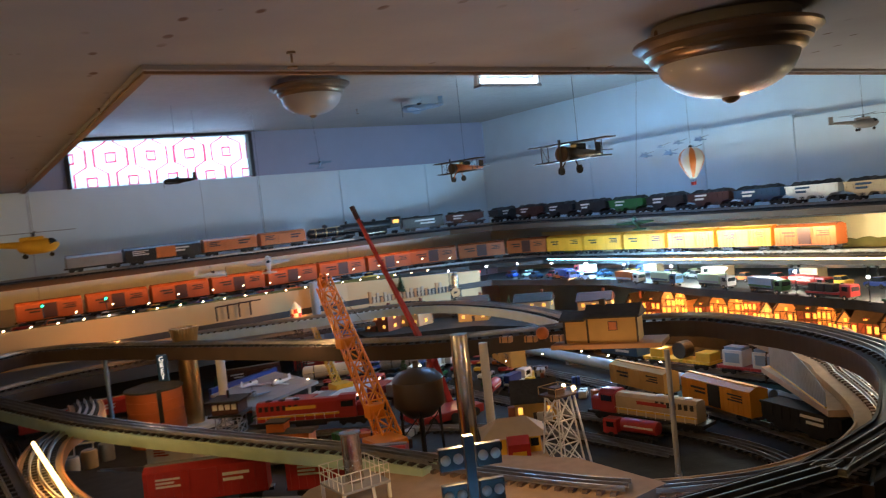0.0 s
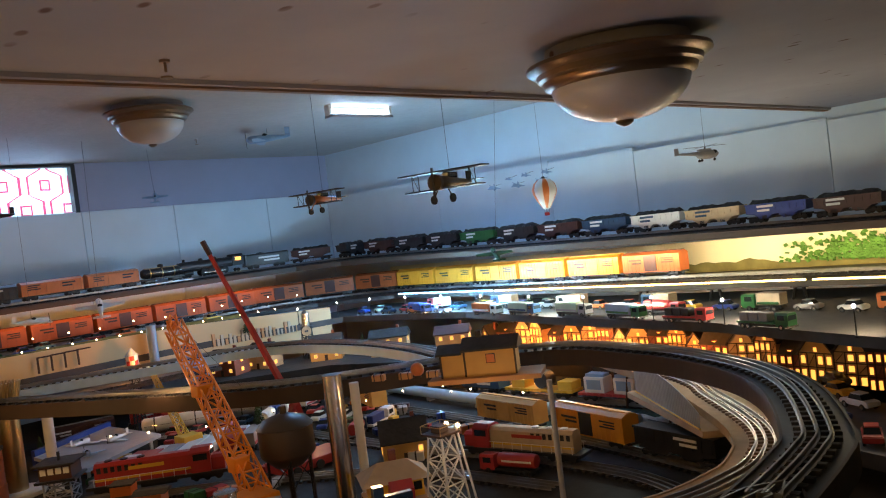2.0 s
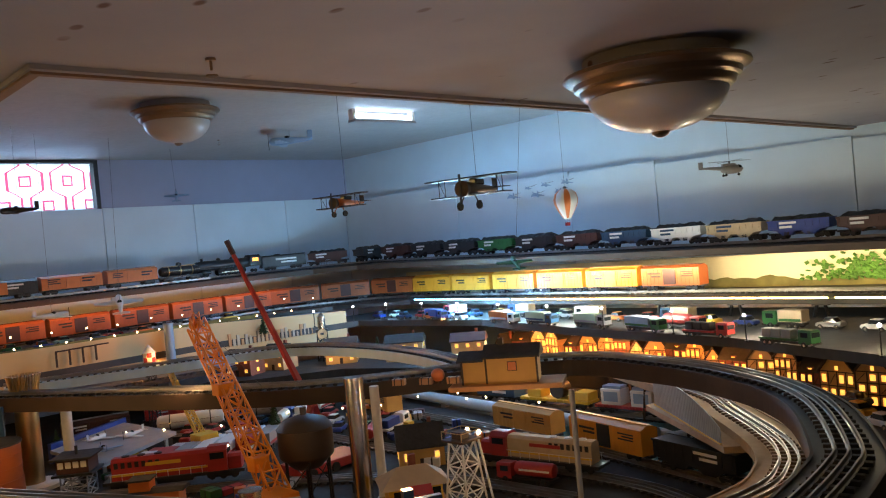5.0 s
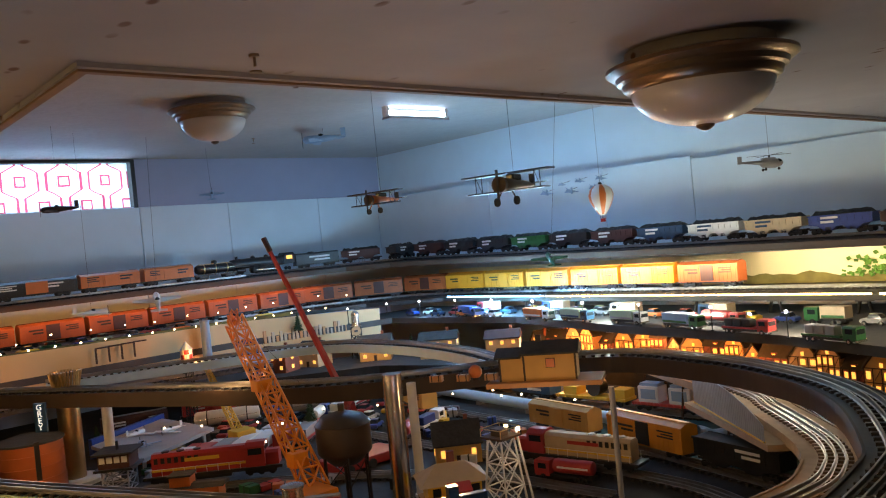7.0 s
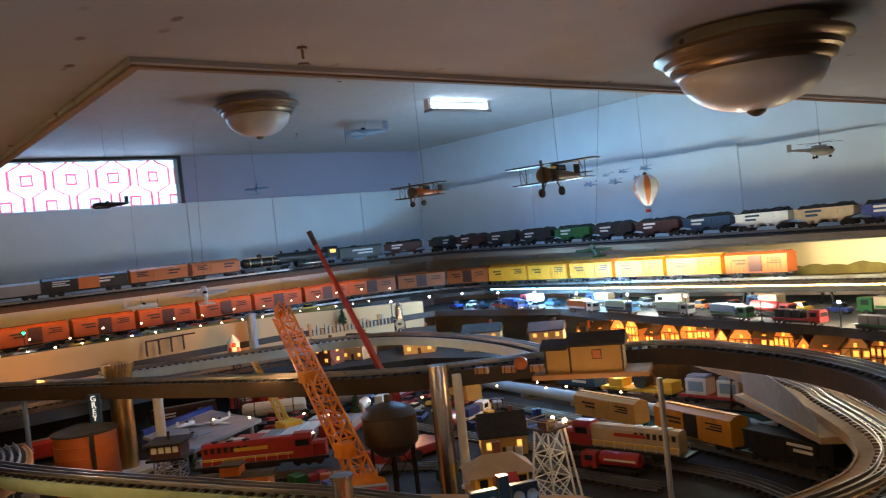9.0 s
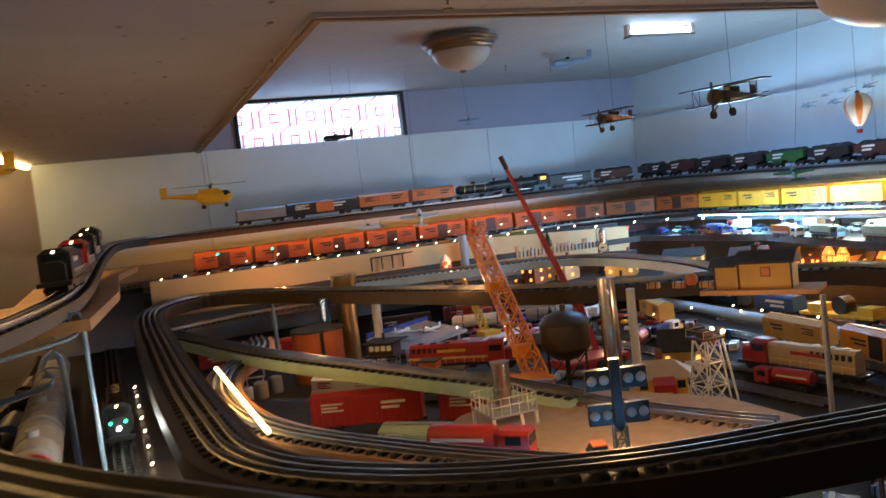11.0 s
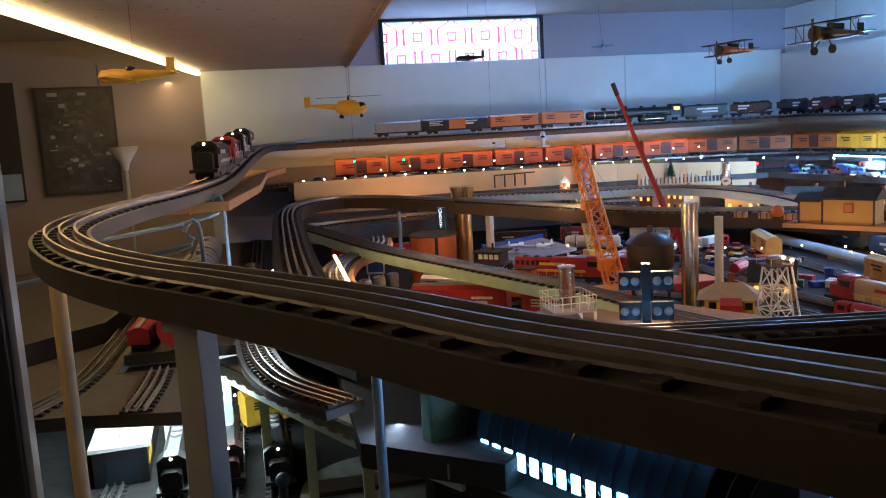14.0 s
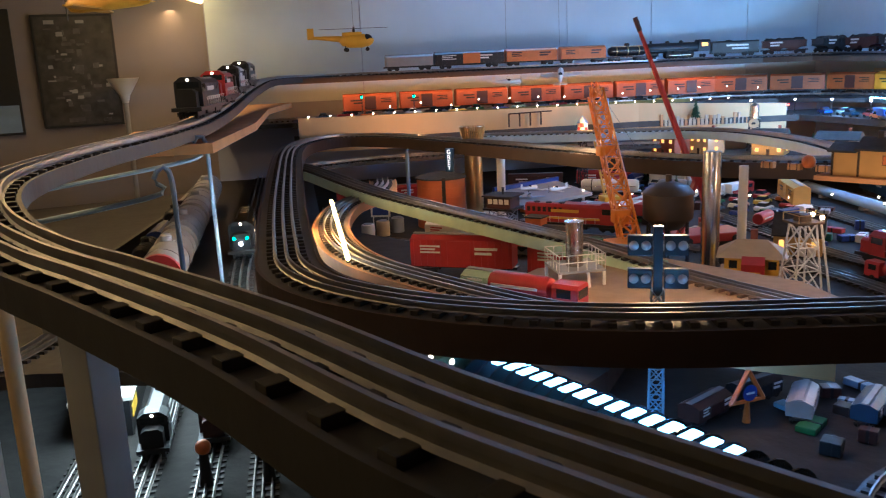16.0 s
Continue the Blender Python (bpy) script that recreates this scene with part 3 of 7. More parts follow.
structure("fascia_board", bm_sweep([Vector((0.52, 3.165, 1.462)), Vector((1.9, 3.185, 1.450)), Vector((2.5, 3.08, 1.425))], slab(-0.004, 0.004, -0.13, 0.0)), "beige", "beige painted board below the back road", "fascia board")
structure("back_road", bm_plate([(0.50, 3.17), (1.9, 3.19), (2.15, 3.15), (2.15, 3.398), (0.50, 3.398)], 1.424, 1.445), "asphalt", "dark road board along the back wall", "shelf")
structure("backdrop_board", bm_box(3.06, 3.075, 0.2, 3.3, 1.434, 1.542), "backdrop", "cream painted scenic backdrop", "backdrop")

# ---- track loops ----
Z1 = 1.385
loop = [(0.475, 1.25), (0.50, 0.99), (0.62, 0.82), (0.80, 0.715), (1.0, 0.665), (1.2, 0.625), (1.171, 0.623), (1.337, 0.641), (1.447, 0.671), (1.677, 0.803), (1.82, 0.965), (1.919, 1.202), (1.911, 1.504), (1.45, 1.86), (1.15, 2.45), (0.90, 2.95), (0.72, 3.12), (0.56, 3.02), (0.485, 2.7), (0.47, 1.9)]
MAIN = track("main_loop", "black-decked three-rail loop raised on posts", [(x, y, Z1) for x, y in loop], "dark", 0.014, 0.082, closed=True, skirt=0.034, skirt_mat="fascia")
near = [(0.68, 0.0), (0.59, 0.13), (0.54, 0.20), (0.483, 0.30), (0.402, 0.42), (0.338, 0.51), (0.265, 0.645), (0.20, 0.83), (0.175, 1.0), (0.195, 1.25), (0.265, 1.55), (0.315, 1.95), (0.365, 2.9), (0.44, 3.35), (0.68, 3.58), (1.1, 3.60), (2.2, 3.60), (2.62, 3.54), (2.84, 3.35), (2.90, 3.0), (2.90, 0.2)]
zn = [1.533] * 10 + [1.536, 1.545, 1.585] + [US] * 6 + [shelf_z(3.0), shelf_z(0.2)]
NEAR = track("upper_track", "three-rail track on a bridge and the top shelf", [(*p, z) for p, z in zip(near, zn)], "asphalt", 0.010, 0.058, skirt=0.019, skirt_mat="dark", tie_gap=0.036)

# ---- rolling stock and vehicles ----
def wheelset(top, xs, half=0.016, r=0.0085, z=0.0085):
    for x in xs:
        bm = bm_rod((x, -half - 0.003, z), (x, -half + 0.003, z), r, n=12)
        bm_rod((x, half - 0.003, z), (x, half + 0.003, z), r, bm, n=12)
        bm_rod((x, -half, z), (x, half, z), 0.002, bm, n=6)
        part("wheelset", bm, "rubber", top)


def truck_frame(top, x, half=0.019):
    bm = bm_box(x - 0.022, x + 0.022, -half - 0.002, -half + 0.001, 0.006, 0.013, bevel=0.001)
    bm_box(x - 0.022, x + 0.022, half - 0.001, half + 0.002, 0.006, 0.013, bm, bevel=0.001)
    bm_box(x - 0.005, x + 0.005, -half, half, 0.008, 0.018, bm)
    part("bogie", bm, "black", top)
    wheelset(top, (x - 0.015, x + 0.015))


def bars(parent, x0, x1, y, z, rows, h, material):
    """Plain lettering bars on a side face."""
    out = 0.0006 if y > 0 else -0.0006
    for i in range(rows):
        w = (x1 - x0) * (1.0 - 0.25 * (i % 2))
        part("lettering", bm_box(x0, x0 + w, y, y + out, z - i * h * 1.8, z - i * h * 1.8 + h), material, parent)


def boxcar(colour, L=0.25, H=0.078, mark="white", roof=None, label="", name="boxcar"):
    top = thing(name, label or "model boxcar on the rails", "boxcar")
    h, w = 0.018, 0.029
    part("body", bm_prism([(-w, h), (w, h), (w, h + H - 0.012), (0.012, h + H - 0.004), (-0.012, h + H - 0.004), (-w, h + H - 0.012)], -L / 2, L / 2), colour, top)
    bm = bmesh.new()
    for i in range(15):
        x = -L / 2 + L * (i + 0.5) / 15
        for s in (-1, 1):
            if abs(x) > 0.028:
                bm_box(x - 0.001, x + 0.001, s * w, s * (w + 0.0012), h + 0.003, h + H - 0.014, bm)
    part("ribbing", bm, colour, top)["kind"] = "stuff"
    for s in (-1, 1):
        d = part("door", bm_box(-0.024, 0.024, s * w, s * (w + 0.0024), h + 0.004, h + H - 0.014, bevel=0.0006), roof or colour, top)
        bars(d, 0.034, 0.034 + L * 0.22, s * (w + 0.0014), h + H * 0.55, 2, 0.006, mark)
        bars(d, -L * 0.40, -L * 0.40 + L * 0.2, s * (w + 0.0014), h + H * 0.62, 3, 0.004, mark)
    part("roof_walk", bm_box(-L / 2, L / 2, -0.007, 0.007, h + H - 0.0035, h + H - 0.001), roof or "grey", top)
    part("underframe", bm_box(-L / 2 - 0.008, L / 2 + 0.008, -0.012, 0.012, 0.012, h), "black", top)
    for x in (-L * 0.34, L * 0.34):
        truck_frame(top, x)
    return top


def hopper(colour, L=0.20, mark="white", load=True, label="", H=0.046):
    top = thing("hopper_car", label or "coal hopper car on the top shelf", "hopper car")
    h, w = 0.018, 0.028
    out = [(-L / 2, h + 0.012), (-L / 2, h + H), (L / 2, h + H), (L / 2, h + 0.012), (L * 0.36, h + 0.008), (L * 0.26, h - 0.006), (L * 0.12, h - 0.006), (L * 0.05, h + 0.006), (-L * 0.05, h + 0.006), (-L * 0.12, h - 0.006), (-L * 0.26, h - 0.006), (-L * 0.36, h + 0.008)]
    bm = bmesh.new()
    a = [bm.verts.new((x, -w, z)) for x, z in out]
    b = [bm.verts.new((x, w, z)) for x, z in out]
    bm.faces.new(a), bm.faces.new(b)
    for i in range(12):
        bm.faces.new((a[i], a[(i + 1) % 12], b[(i + 1) % 12], b[i]))
    bmesh.ops.recalc_face_normals(bm, faces=bm.faces)
    part("body", bm, colour, top)
    bm = bmesh.new()
    for i in range(9):
        x = -L * 0.46 + L * 0.92 * i / 8
        for s in (-1, 1):
            bm_box(x - 0.0015, x + 0.0015, s * w, s * (w + 0.002), h + 0.020, h + H, bm)
    part("ribbing", bm, colour, top)["kind"] = "stuff"
    rim = bm_box(-L / 2 - 0.002, L / 2 + 0.002, -w - 0.003, -w + 0.001, h + H - 0.004, h + H + 0.001)
    bm_box(-L / 2 - 0.002, L / 2 + 0.002, w - 0.001, w + 0.003, h + H - 0.004, h + H + 0.001, rim)
    part("rim", rim, colour, top)
    for s in (-1, 1):
        bars(top, -L * 0.3, -L * 0.02, s * (w + 0.0021), h + H * 0.72, 2, 0.007, mark)
    for s in (-1, 1):
        for x in (-L * 0.19, L * 0.19):
            part("discharge_chute", bm_box(x - 0.008, x + 0.008, s * w * 0.5, s * w, h - 0.006, h + 0.004), "black", top)
    if load:
        bm = bmesh.new()
        n = 16
        g = [[bm.verts.new((-L * 0.48 + L * 0.96 * i / n, -w * 0.9 + w * 1.8 * j / 5, h + H + (0.009 if 0 < j < 5 and 0 < i < n else -0.002) * (0.5 + 0.8 * random.random()) + (0.003 if 1 < j < 4 else 0))) for j in range(6)] for i in range(n + 1)]
        for i in range(n):
            for j in range(5):
                bm.faces.new((g[i][j], g[i + 1][j], g[i + 1][j + 1], g[i][j + 1]))
        part("coal_load", bm, "coal", top, "heaped black coal load")
    part("underframe", bm_box(-L / 2 - 0.008, L / 2 + 0.008, -0.008, 0.008, 0.013, 0.019), "black", top)
    for x in (-L * 0.36, L * 0.36):
        truck_frame(top, x)
    return top


def tank_car(colour, L=0.20, label="", band="black", R=0.026):
    top = thing("tank_car", label or "model tank car on the rails", "tank car")
    z = 0.022 + R
    bm = bm_lathe([(0.004, -L / 2), (R * 0.75, -L / 2 + 0.003), (R, -L / 2 + 0.012), (R, L / 2 - 0.012), (R * 0.75, L / 2 - 0.003), (0.004, L / 2)], n=24)
    bmesh.ops.transform(bm, matrix=pose(0, 0, z, 0, 90, 0), verts=bm.verts)
    part("tank", bm, colour, top, smooth=True)
    part("dome", bm_lathe([(0.012, R - 0.006), (0.012, R + 0.010), (0.008, R + 0.014), (0.002, R + 0.015)], (0, 0, z), n=16), colour, top, smooth=True)
    for x in (-L * 0.3, 0, L * 0.3):
        bm = bm_lathe([(R + 0.0006, -0.002), (R + 0.0012, -0.002), (R + 0.0012, 0.002), (R + 0.0006, 0.002)], n=24)
        bmesh.ops.transform(bm, matrix=pose(x, 0, z, 0, 90, 0), verts=bm.verts)
        part("band", bm, band, top)
    part("underframe", bm_box(-L / 2 - 0.008, L / 2 + 0.008, -0.016, 0.016, 0.014, 0.021), "black", top)
    bm = bm_rod((-L * 0.45, -0.029, z), (L * 0.45, -0.029, z), 0.0009, n=6)
    bm_rod((-L * 0.45, 0.029, z), (L * 0.45, 0.029, z), 0.0009, bm, n=6)
    part("hand_rail", bm, "steel", top)
    for x in (-L * 0.34, L * 0.34):
        truck_frame(top, x)
    return top


def diesel(body, nose, label="", L=0.33, stripe="yellow", mark="yellow", roof="grey"):
    top = thing("diesel_locomotive", label or "model diesel locomotive", "locomotive")
    h, w = 0.024, 0.020
    part("walkway", bm_box(-L / 2, L / 2, -0.030, 0.030, h - 0.008, h, bevel=0.001), "black", top)
    part("hood", bm_prism([(-w, h), (w, h), (w, h + 0.046), (w * 0.6, h + 0.054), (-w * 0.6, h + 0.054), (-w, h + 0.046)], -L * 0.44, L * 0.24), body, top)
    part("cab", bm_prism([(-0.028, h), (0.028, h), (0.028, h + 0.050), (0.014, h + 0.060), (-0.014, h + 0.060), (-0.028, h + 0.050)], L * 0.24, L * 0.38), nose, top)
    part("nose", bm_prism([(-w, h), (w, h), (w, h + 0.030), (w * 0.6, h + 0.036), (-w * 0.6, h + 0.036), (-w, h + 0.030)], L * 0.38, L * 0.475), nose, top)
    for s in (-1, 1):
        part("cab_window", bm_box(L * 0.26, L * 0.36, s * 0.028, s * 0.0288, h + 0.030, h + 0.046), "glass", top)
        part("stripe", bm_box(-L * 0.44, L * 0.235, s * w, s * (w + 0.0008), h + 0.010, h + 0.016), stripe, top)
        bars(top, -L * 0.2, L * 0.05, s * (w + 0.0004), h + 0.030, 1, 0.009, mark)
        bm = bmesh.new()
        for i in range(9):
            x = -L * 0.44 + i * L * 0.08
            bm_rod((x, s * 0.029, h), (x, s * 0.029, h + 0.018), 0.0007, bm, n=5)
        bm_rod((-L * 0.46, s * 0.029, h + 0.018), (L * 0.23, s * 0.029, h + 0.018), 0.0007, bm, n=5)
        part("hand_rail", bm, "white", top)
        bm = bmesh.new()
        for i in range(7):
            bm_box(-L * 0.42 + i * 0.017, -L * 0.42 + i * 0.017 + 0.010, s * w, s * (w + 0.0007), h + 0.030, h + 0.044, bm)
        part("grille", bm, "black", top)
    part("windscreen", bm_box(L * 0.38, L * 0.3815, -0.022, 0.022, h + 0.038, h + 0.050), "glass", top)
    bm = bmesh.new()
    for x in (-L * 0.35, -L * 0.24, -L * 0.12):
        bm_lathe([(0.010, 0), (0.010, 0.004), (0.006, 0.005)], (x, 0, h + 0.053), bm, n=12)
    part("roof_fan", bm, roof, top)["kind"] = "stuff"
    part("fuel_tank", bm_box(-0.045, 0.045, -0.022, 0.022, 0.006, h - 0.008, bevel=0.003), "black", top)
    part("headlight", bm_ball((L * 0.3815, 0, h + 0.054), 0.003), "lit_warm", top)
    for x in (-L * 0.34, L * 0.34):
        bm = bm_box(x - 0.040, x + 0.040, -0.021, -0.018, 0.006, 0.014, bevel=0.001)
        bm_box(x - 0.040, x + 0.040, 0.018, 0.021, 0.006, 0.014, bm, bevel=0.001)
        part("bogie", bm, "black", top)
        wheelset(top, (x - 0.028, x, x + 0.028))
    return top


def steam(label="", L=0.30):
    top = thing("steam_locomotive", label or "black model steam locomotive", "locomotive")
    z = 0.048
    bm = bm_lathe([(0.004, -L * 0.34), (0.022, -L * 0.34), (0.0225, L * 0.36), (0.020, L * 0.43), (0.012, L * 0.45), (0.004, L * 0.45)], n=22)
    bmesh.ops.transform(bm, matrix=pose(0, 0, z, 0, 90, 0), verts=bm.verts)
    part("boiler", bm, "black", top, smooth=True)
    part("cab", bm_prism([(-0.027, 0.028), (0.027, 0.028), (0.027, 0.070), (0.014, 0.080), (-0.014, 0.080), (-0.027, 0.070)], -L * 0.5, -L * 0.33), "black", top)
    for s in (-1, 1):
        part("cab_window", bm_box(-L * 0.46, -L * 0.37, s * 0.027, s * 0.0276, 0.050, 0.066), "lit_amber", top)
        part("running_board", bm_box(-L * 0.33, L * 0.42, s * 0.020, s * 0.029, 0.034, 0.0365), "black", top)
        for i in range(4):
            part("driving_wheel", bm_rod((-L * 0.22 + i * 0.034, s * 0.015, 0.0165), (-L * 0.22 + i * 0.034, s * 0.020, 0.0165), 0.0165, n=16), "rubber", top)
        part("side_rod", bm_box(-L * 0.22, -L * 0.22 + 0.104, s * 0.0205, s * 0.0225, 0.012, 0.016), "steel", top)
        part("cylinder", bm_rod((L * 0.26, s * 0.022, 0.020), (L * 0.38, s * 0.022, 0.020), 0.009, n=14), "black", top)
    part("chimney", bm_lathe([(0.006, 0), (0.0055, 0.010), (0.0075, 0.013)], (L * 0.34, 0, z + 0.021), n=14), "black", top)
    for x in (0.1, -0.1):
        part("steam_dome", bm_lathe([(0.010, 0), (0.010, 0.006), (0.005, 0.011), (0.001, 0.012)], (x * L, 0, z + 0.020), n=14), "black", top, smooth=True)
    part("headlamp", bm_ball((L * 0.46, 0, z + 0.008), 0.004), "lit_white", top)
    part("pilot", bm_prism([(-0.022, 0.006), (0.022, 0.006), (0.022, 0.020), (-0.022, 0.020)], L * 0.43, L * 0.48), "black", top)
    wheelset(top, (L * 0.30, L * 0.38, -L * 0.42), r=0.008)
    return top


def tender(colour="black", L=0.17, mark="white", label=""):
    top = thing("tender", label or "black model locomotive tender with coal", "tender")
    part("body", bm_prism([(-0.027, 0.020), (0.027, 0.020), (0.027, 0.062), (0.020, 0.068), (-0.020, 0.068), (-0.027, 0.062)], -L / 2, L / 2), colour, top)
    part("coal_load", bm_ball((L * 0.12, 0, 0.064), 0.020, squash=0.45), "coal", top)
    for s in (-1, 1):
        bars(top, -L * 0.28, L * 0.2, s * 0.0272, 0.044, 2, 0.008, mark)
    part("underframe", bm_box(-L / 2 - 0.006, L / 2 + 0.006, -0.012, 0.012, 0.012, 0.020), "black", top)
    for x in (-L * 0.3, L * 0.3):
        truck_frame(top, x)
    return top


def caboose(colour="orange", label=""):
    top = thing("caboose", label or "orange model caboose with lit windows", "caboose")
    L, h, w = 0.18, 0.018, 0.028
    part("body", bm_box(-L / 2, L / 2, -w, w, h, h + 0.058, bevel=0.001), colour, top)
    part("roof", bm_prism([(-w - 0.003, h + 0.058), (w + 0.003, h + 0.058), (0.010, h + 0.066), (-0.010, h + 0.066)], -L / 2 - 0.012, L / 2 + 0.012), "roof", top)
    part("cupola", bm_box(-0.03, 0.02, -0.022, 0.022, h + 0.062, h + 0.086, bevel=0.001), colour, top)
    part("cupola_roof", bm_box(-0.034, 0.024, -0.026, 0.026, h + 0.086, h + 0.090), "roof", top)
    for s in (-1, 1):
        for x in (-0.06, -0.01, 0.05):
            part("window", bm_box(x - 0.008, x + 0.008, s * w, s * (w + 0.0008), h + 0.028, h + 0.046), "lit_amber", top)
    part("underframe", bm_box(-L / 2 - 0.014, L / 2 + 0.014, -0.020, 0.020, 0.012, h), "black", top)
    for x in (-L * 0.34, L * 0.34):
        truck_frame(top, x)
    return top


def flatcar(colour, L=0.24, label=""):
    top = thing("flat_car", label or "model flat car", "flat car")
    part("deck", bm_box(-L / 2, L / 2, -0.028, 0.028, 0.018, 0.026, bevel=0.001), colour, top)
    bm = bmesh.new()
    for i in range(10):
        x = -L * 0.46 + i * L * 0.92 / 9
        for s in (-1, 1):
            bm_box(x - 0.002, x + 0.002, s * 0.028, s * 0.0305, 0.018, 0.025, bm)
    part("stake_pocket_row", bm, colour, top)["kind"] = "stuff"
    for x in (-L * 0.34, L * 0.34):
        truck_frame(top, x)
    return top


def car(colour, label="", L=0.085, name="car"):
    """A small die-cast motor car."""
    top = thing(name, label or "small die-cast model car", "toy car")
    w, k = 0.018, L / 0.085
    side = [(-0.042, 0.008), (0.042, 0.008), (0.043, 0.016), (0.036, 0.020), (0.020, 0.0215), (-0.026, 0.0215), (-0.041, 0.020), (-0.043, 0.014)]
    bm = bmesh.new()
    for sgn in (1,):
        a = [bm.verts.new((x * k, -w, z)) for x, z in side]
        b = [bm.verts.new((x * k, w, z)) for x, z in side]
        bm.faces.new(a), bm.faces.new(b)
        for i in range(8):
            bm.faces.new((a[i], a[(i + 1) % 8], b[(i + 1) % 8], b[i]))
    bmesh.ops.recalc_face_normals(bm, faces=bm.faces)
    bmesh.ops.bevel(bm, geom=list(bm.edges), offset=0.002, segments=2, affect="EDGES")
    part("body", bm, colour, top, smooth=True)
    bm = bm_plate([(-0.026 * k, -0.0155), (0.018 * k, -0.0155), (0.018 * k, 0.0155), (-0.026 * k, 0.0155)], 0.0205, 0.0325)
    for v in bm.verts:
        if v.co.z > 0.03:
            v.co.x *= 0.62
            v.co.y *= 0.80
    part("window", bm, "glass", top)
    bm = bm_plate([(-0.0165 * k, -0.0126), (0.0115 * k, -0.0126), (0.0115 * k, 0.0126), (-0.0165 * k, 0.0126)], 0.0322, 0.0342)
    part("roof", bm, colour, top)
    for x in (-0.026, 0.026):
        for s in (-1, 1):
            t = part("wheel", bm_rod((x * k, s * 0.0135, 0.0075), (x * k, s * 0.0185, 0.0075), 0.0075, n=14), "rubber", top)
            part("rim", bm_rod((x * k, s * 0.0184, 0.0075), (x * k, s * 0.019, 0.0075), 0.004, n=10), "steel", t)
    return top


def lorry(cab, cargo, label="", L=0.20, kind="box"):
    top = thing("lorry", label or "die-cast model lorry on the road board", "toy lorry")
    part("chassis", bm_box(-L / 2, L / 2 - 0.01, -0.016, 0.016, 0.010, 0.017), "black", top)
    c = bm_prism([(-0.019, 0.012), (0.019, 0.012), (0.019, 0.046), (0.015, 0.052), (-0.015, 0.052), (-0.019, 0.046)], L / 2 - 0.045, L / 2)
    cabp = part("cab", c, cab, top)
    part("windscreen", bm_box(L / 2, L / 2 + 0.0008, -0.016, 0.016, 0.031, 0.045), "glass", cabp)
    part("bumper", bm_box(L / 2 - 0.004, L / 2 + 0.003, -0.020, 0.020, 0.009, 0.015), "steel", cabp)
    for s in (-1, 1):
        part("cab_window", bm_box(L / 2 - 0.036, L / 2 - 0.012, s * 0.019, s * 0.0197, 0.031, 0.045), "glass", cabp)
    if kind == "box":
        part("cargo_box", bm_box(-L / 2, L / 2 - 0.052, -0.021, 0.021, 0.020, 0.056, bevel=0.002), cargo, top)
        for s in (-1, 1):
            part("side_stripe", bm_box(-L / 2 + 0.004, L / 2 - 0.056, s * 0.021, s * 0.0217, 0.022, 0.030), cab, top)
    elif kind == "tank":
        bm = bm_lathe([(0.004, -L / 2), (0.017, -L / 2 + 0.003), (0.019, -L / 2 + 0.010), (0.019, L / 2 - 0.062), (0.017, L / 2 - 0.055), (0.004, L / 2 - 0.052)], n=20)
        bmesh.ops.transform(bm, matrix=pose(0, 0, 0.038, 0, 90, 0), verts=bm.verts)
        part("tank", bm, cargo, top, smooth=True)
        for s in (-1, 1):
            part("side_stripe", bm_box(-L / 2 + 0.01, L / 2 - 0.07, s * 0.0186, s * 0.0196, 0.036, 0.041), "white", top)
    else:
        part("flat_bed", bm_box(-L / 2, L / 2 - 0.052, -0.021, 0.021, 0.018, 0.024, bevel=0.001), cab, top)
        for i in range(3):
            x = -L / 2 + 0.025 + i * (L - 0.08) / 3
            part("load", bm_box(x - 0.016, x + 0.016, -0.016, 0.016, 0.024, 0.050, bevel=0.003), cargo, top)
    for x in (-L / 2 + 0.022, -L / 2 + 0.042, L / 2 - 0.026):
        for s in (-1, 1):
            t = part("wheel", bm_rod((x, s * 0.0135, 0.009), (x, s * 0.0205, 0.009), 0.009, n=14), "rubber", top)
            part("rim", bm_rod((x, s * 0.0204, 0.009), (x, s * 0.021, 0.009), 0.0045, n=10), "steel", t)
    return top


def set_at(ob, x, y, z, turn, tilt=0.0, lean=0.0, size=1.0):
    ob.matrix_world = pose(x, y, z, tilt, lean, turn) @ Matrix.Diagonal((size, size, size, 1))
    return ob


def set_between(ob, a, b, z):
    """Stands a vehicle midway between two plan points, heading from a to b."""
    return set_at(ob, (a[0] + b[0]) / 2, (a[1] + b[1]) / 2, z, math.degrees(math.atan2(b[1] - a[1], b[0] - a[0])))


def group(ob, text):
    ob["group"] = text
    return ob

# ---- top shelf: the coal train, the standing train ----
def nearest_s(path, x, y):
    best, s0, run = 9, 0, 0
    for a, b in zip(path, path[1:]):
        d = ((a.x - x) ** 2 + (a.y - y) ** 2) ** 0.5
        if d < best:
            best, s0 = d, run
        run += (b - a).length
    return s0


def on_track(ob, path, s, lift=RAIL_TOP, flip=False):
    p, h = along(path, s)
    return set_at(ob, p.x, p.y, p.z + lift, h + (180 if flip else 0))


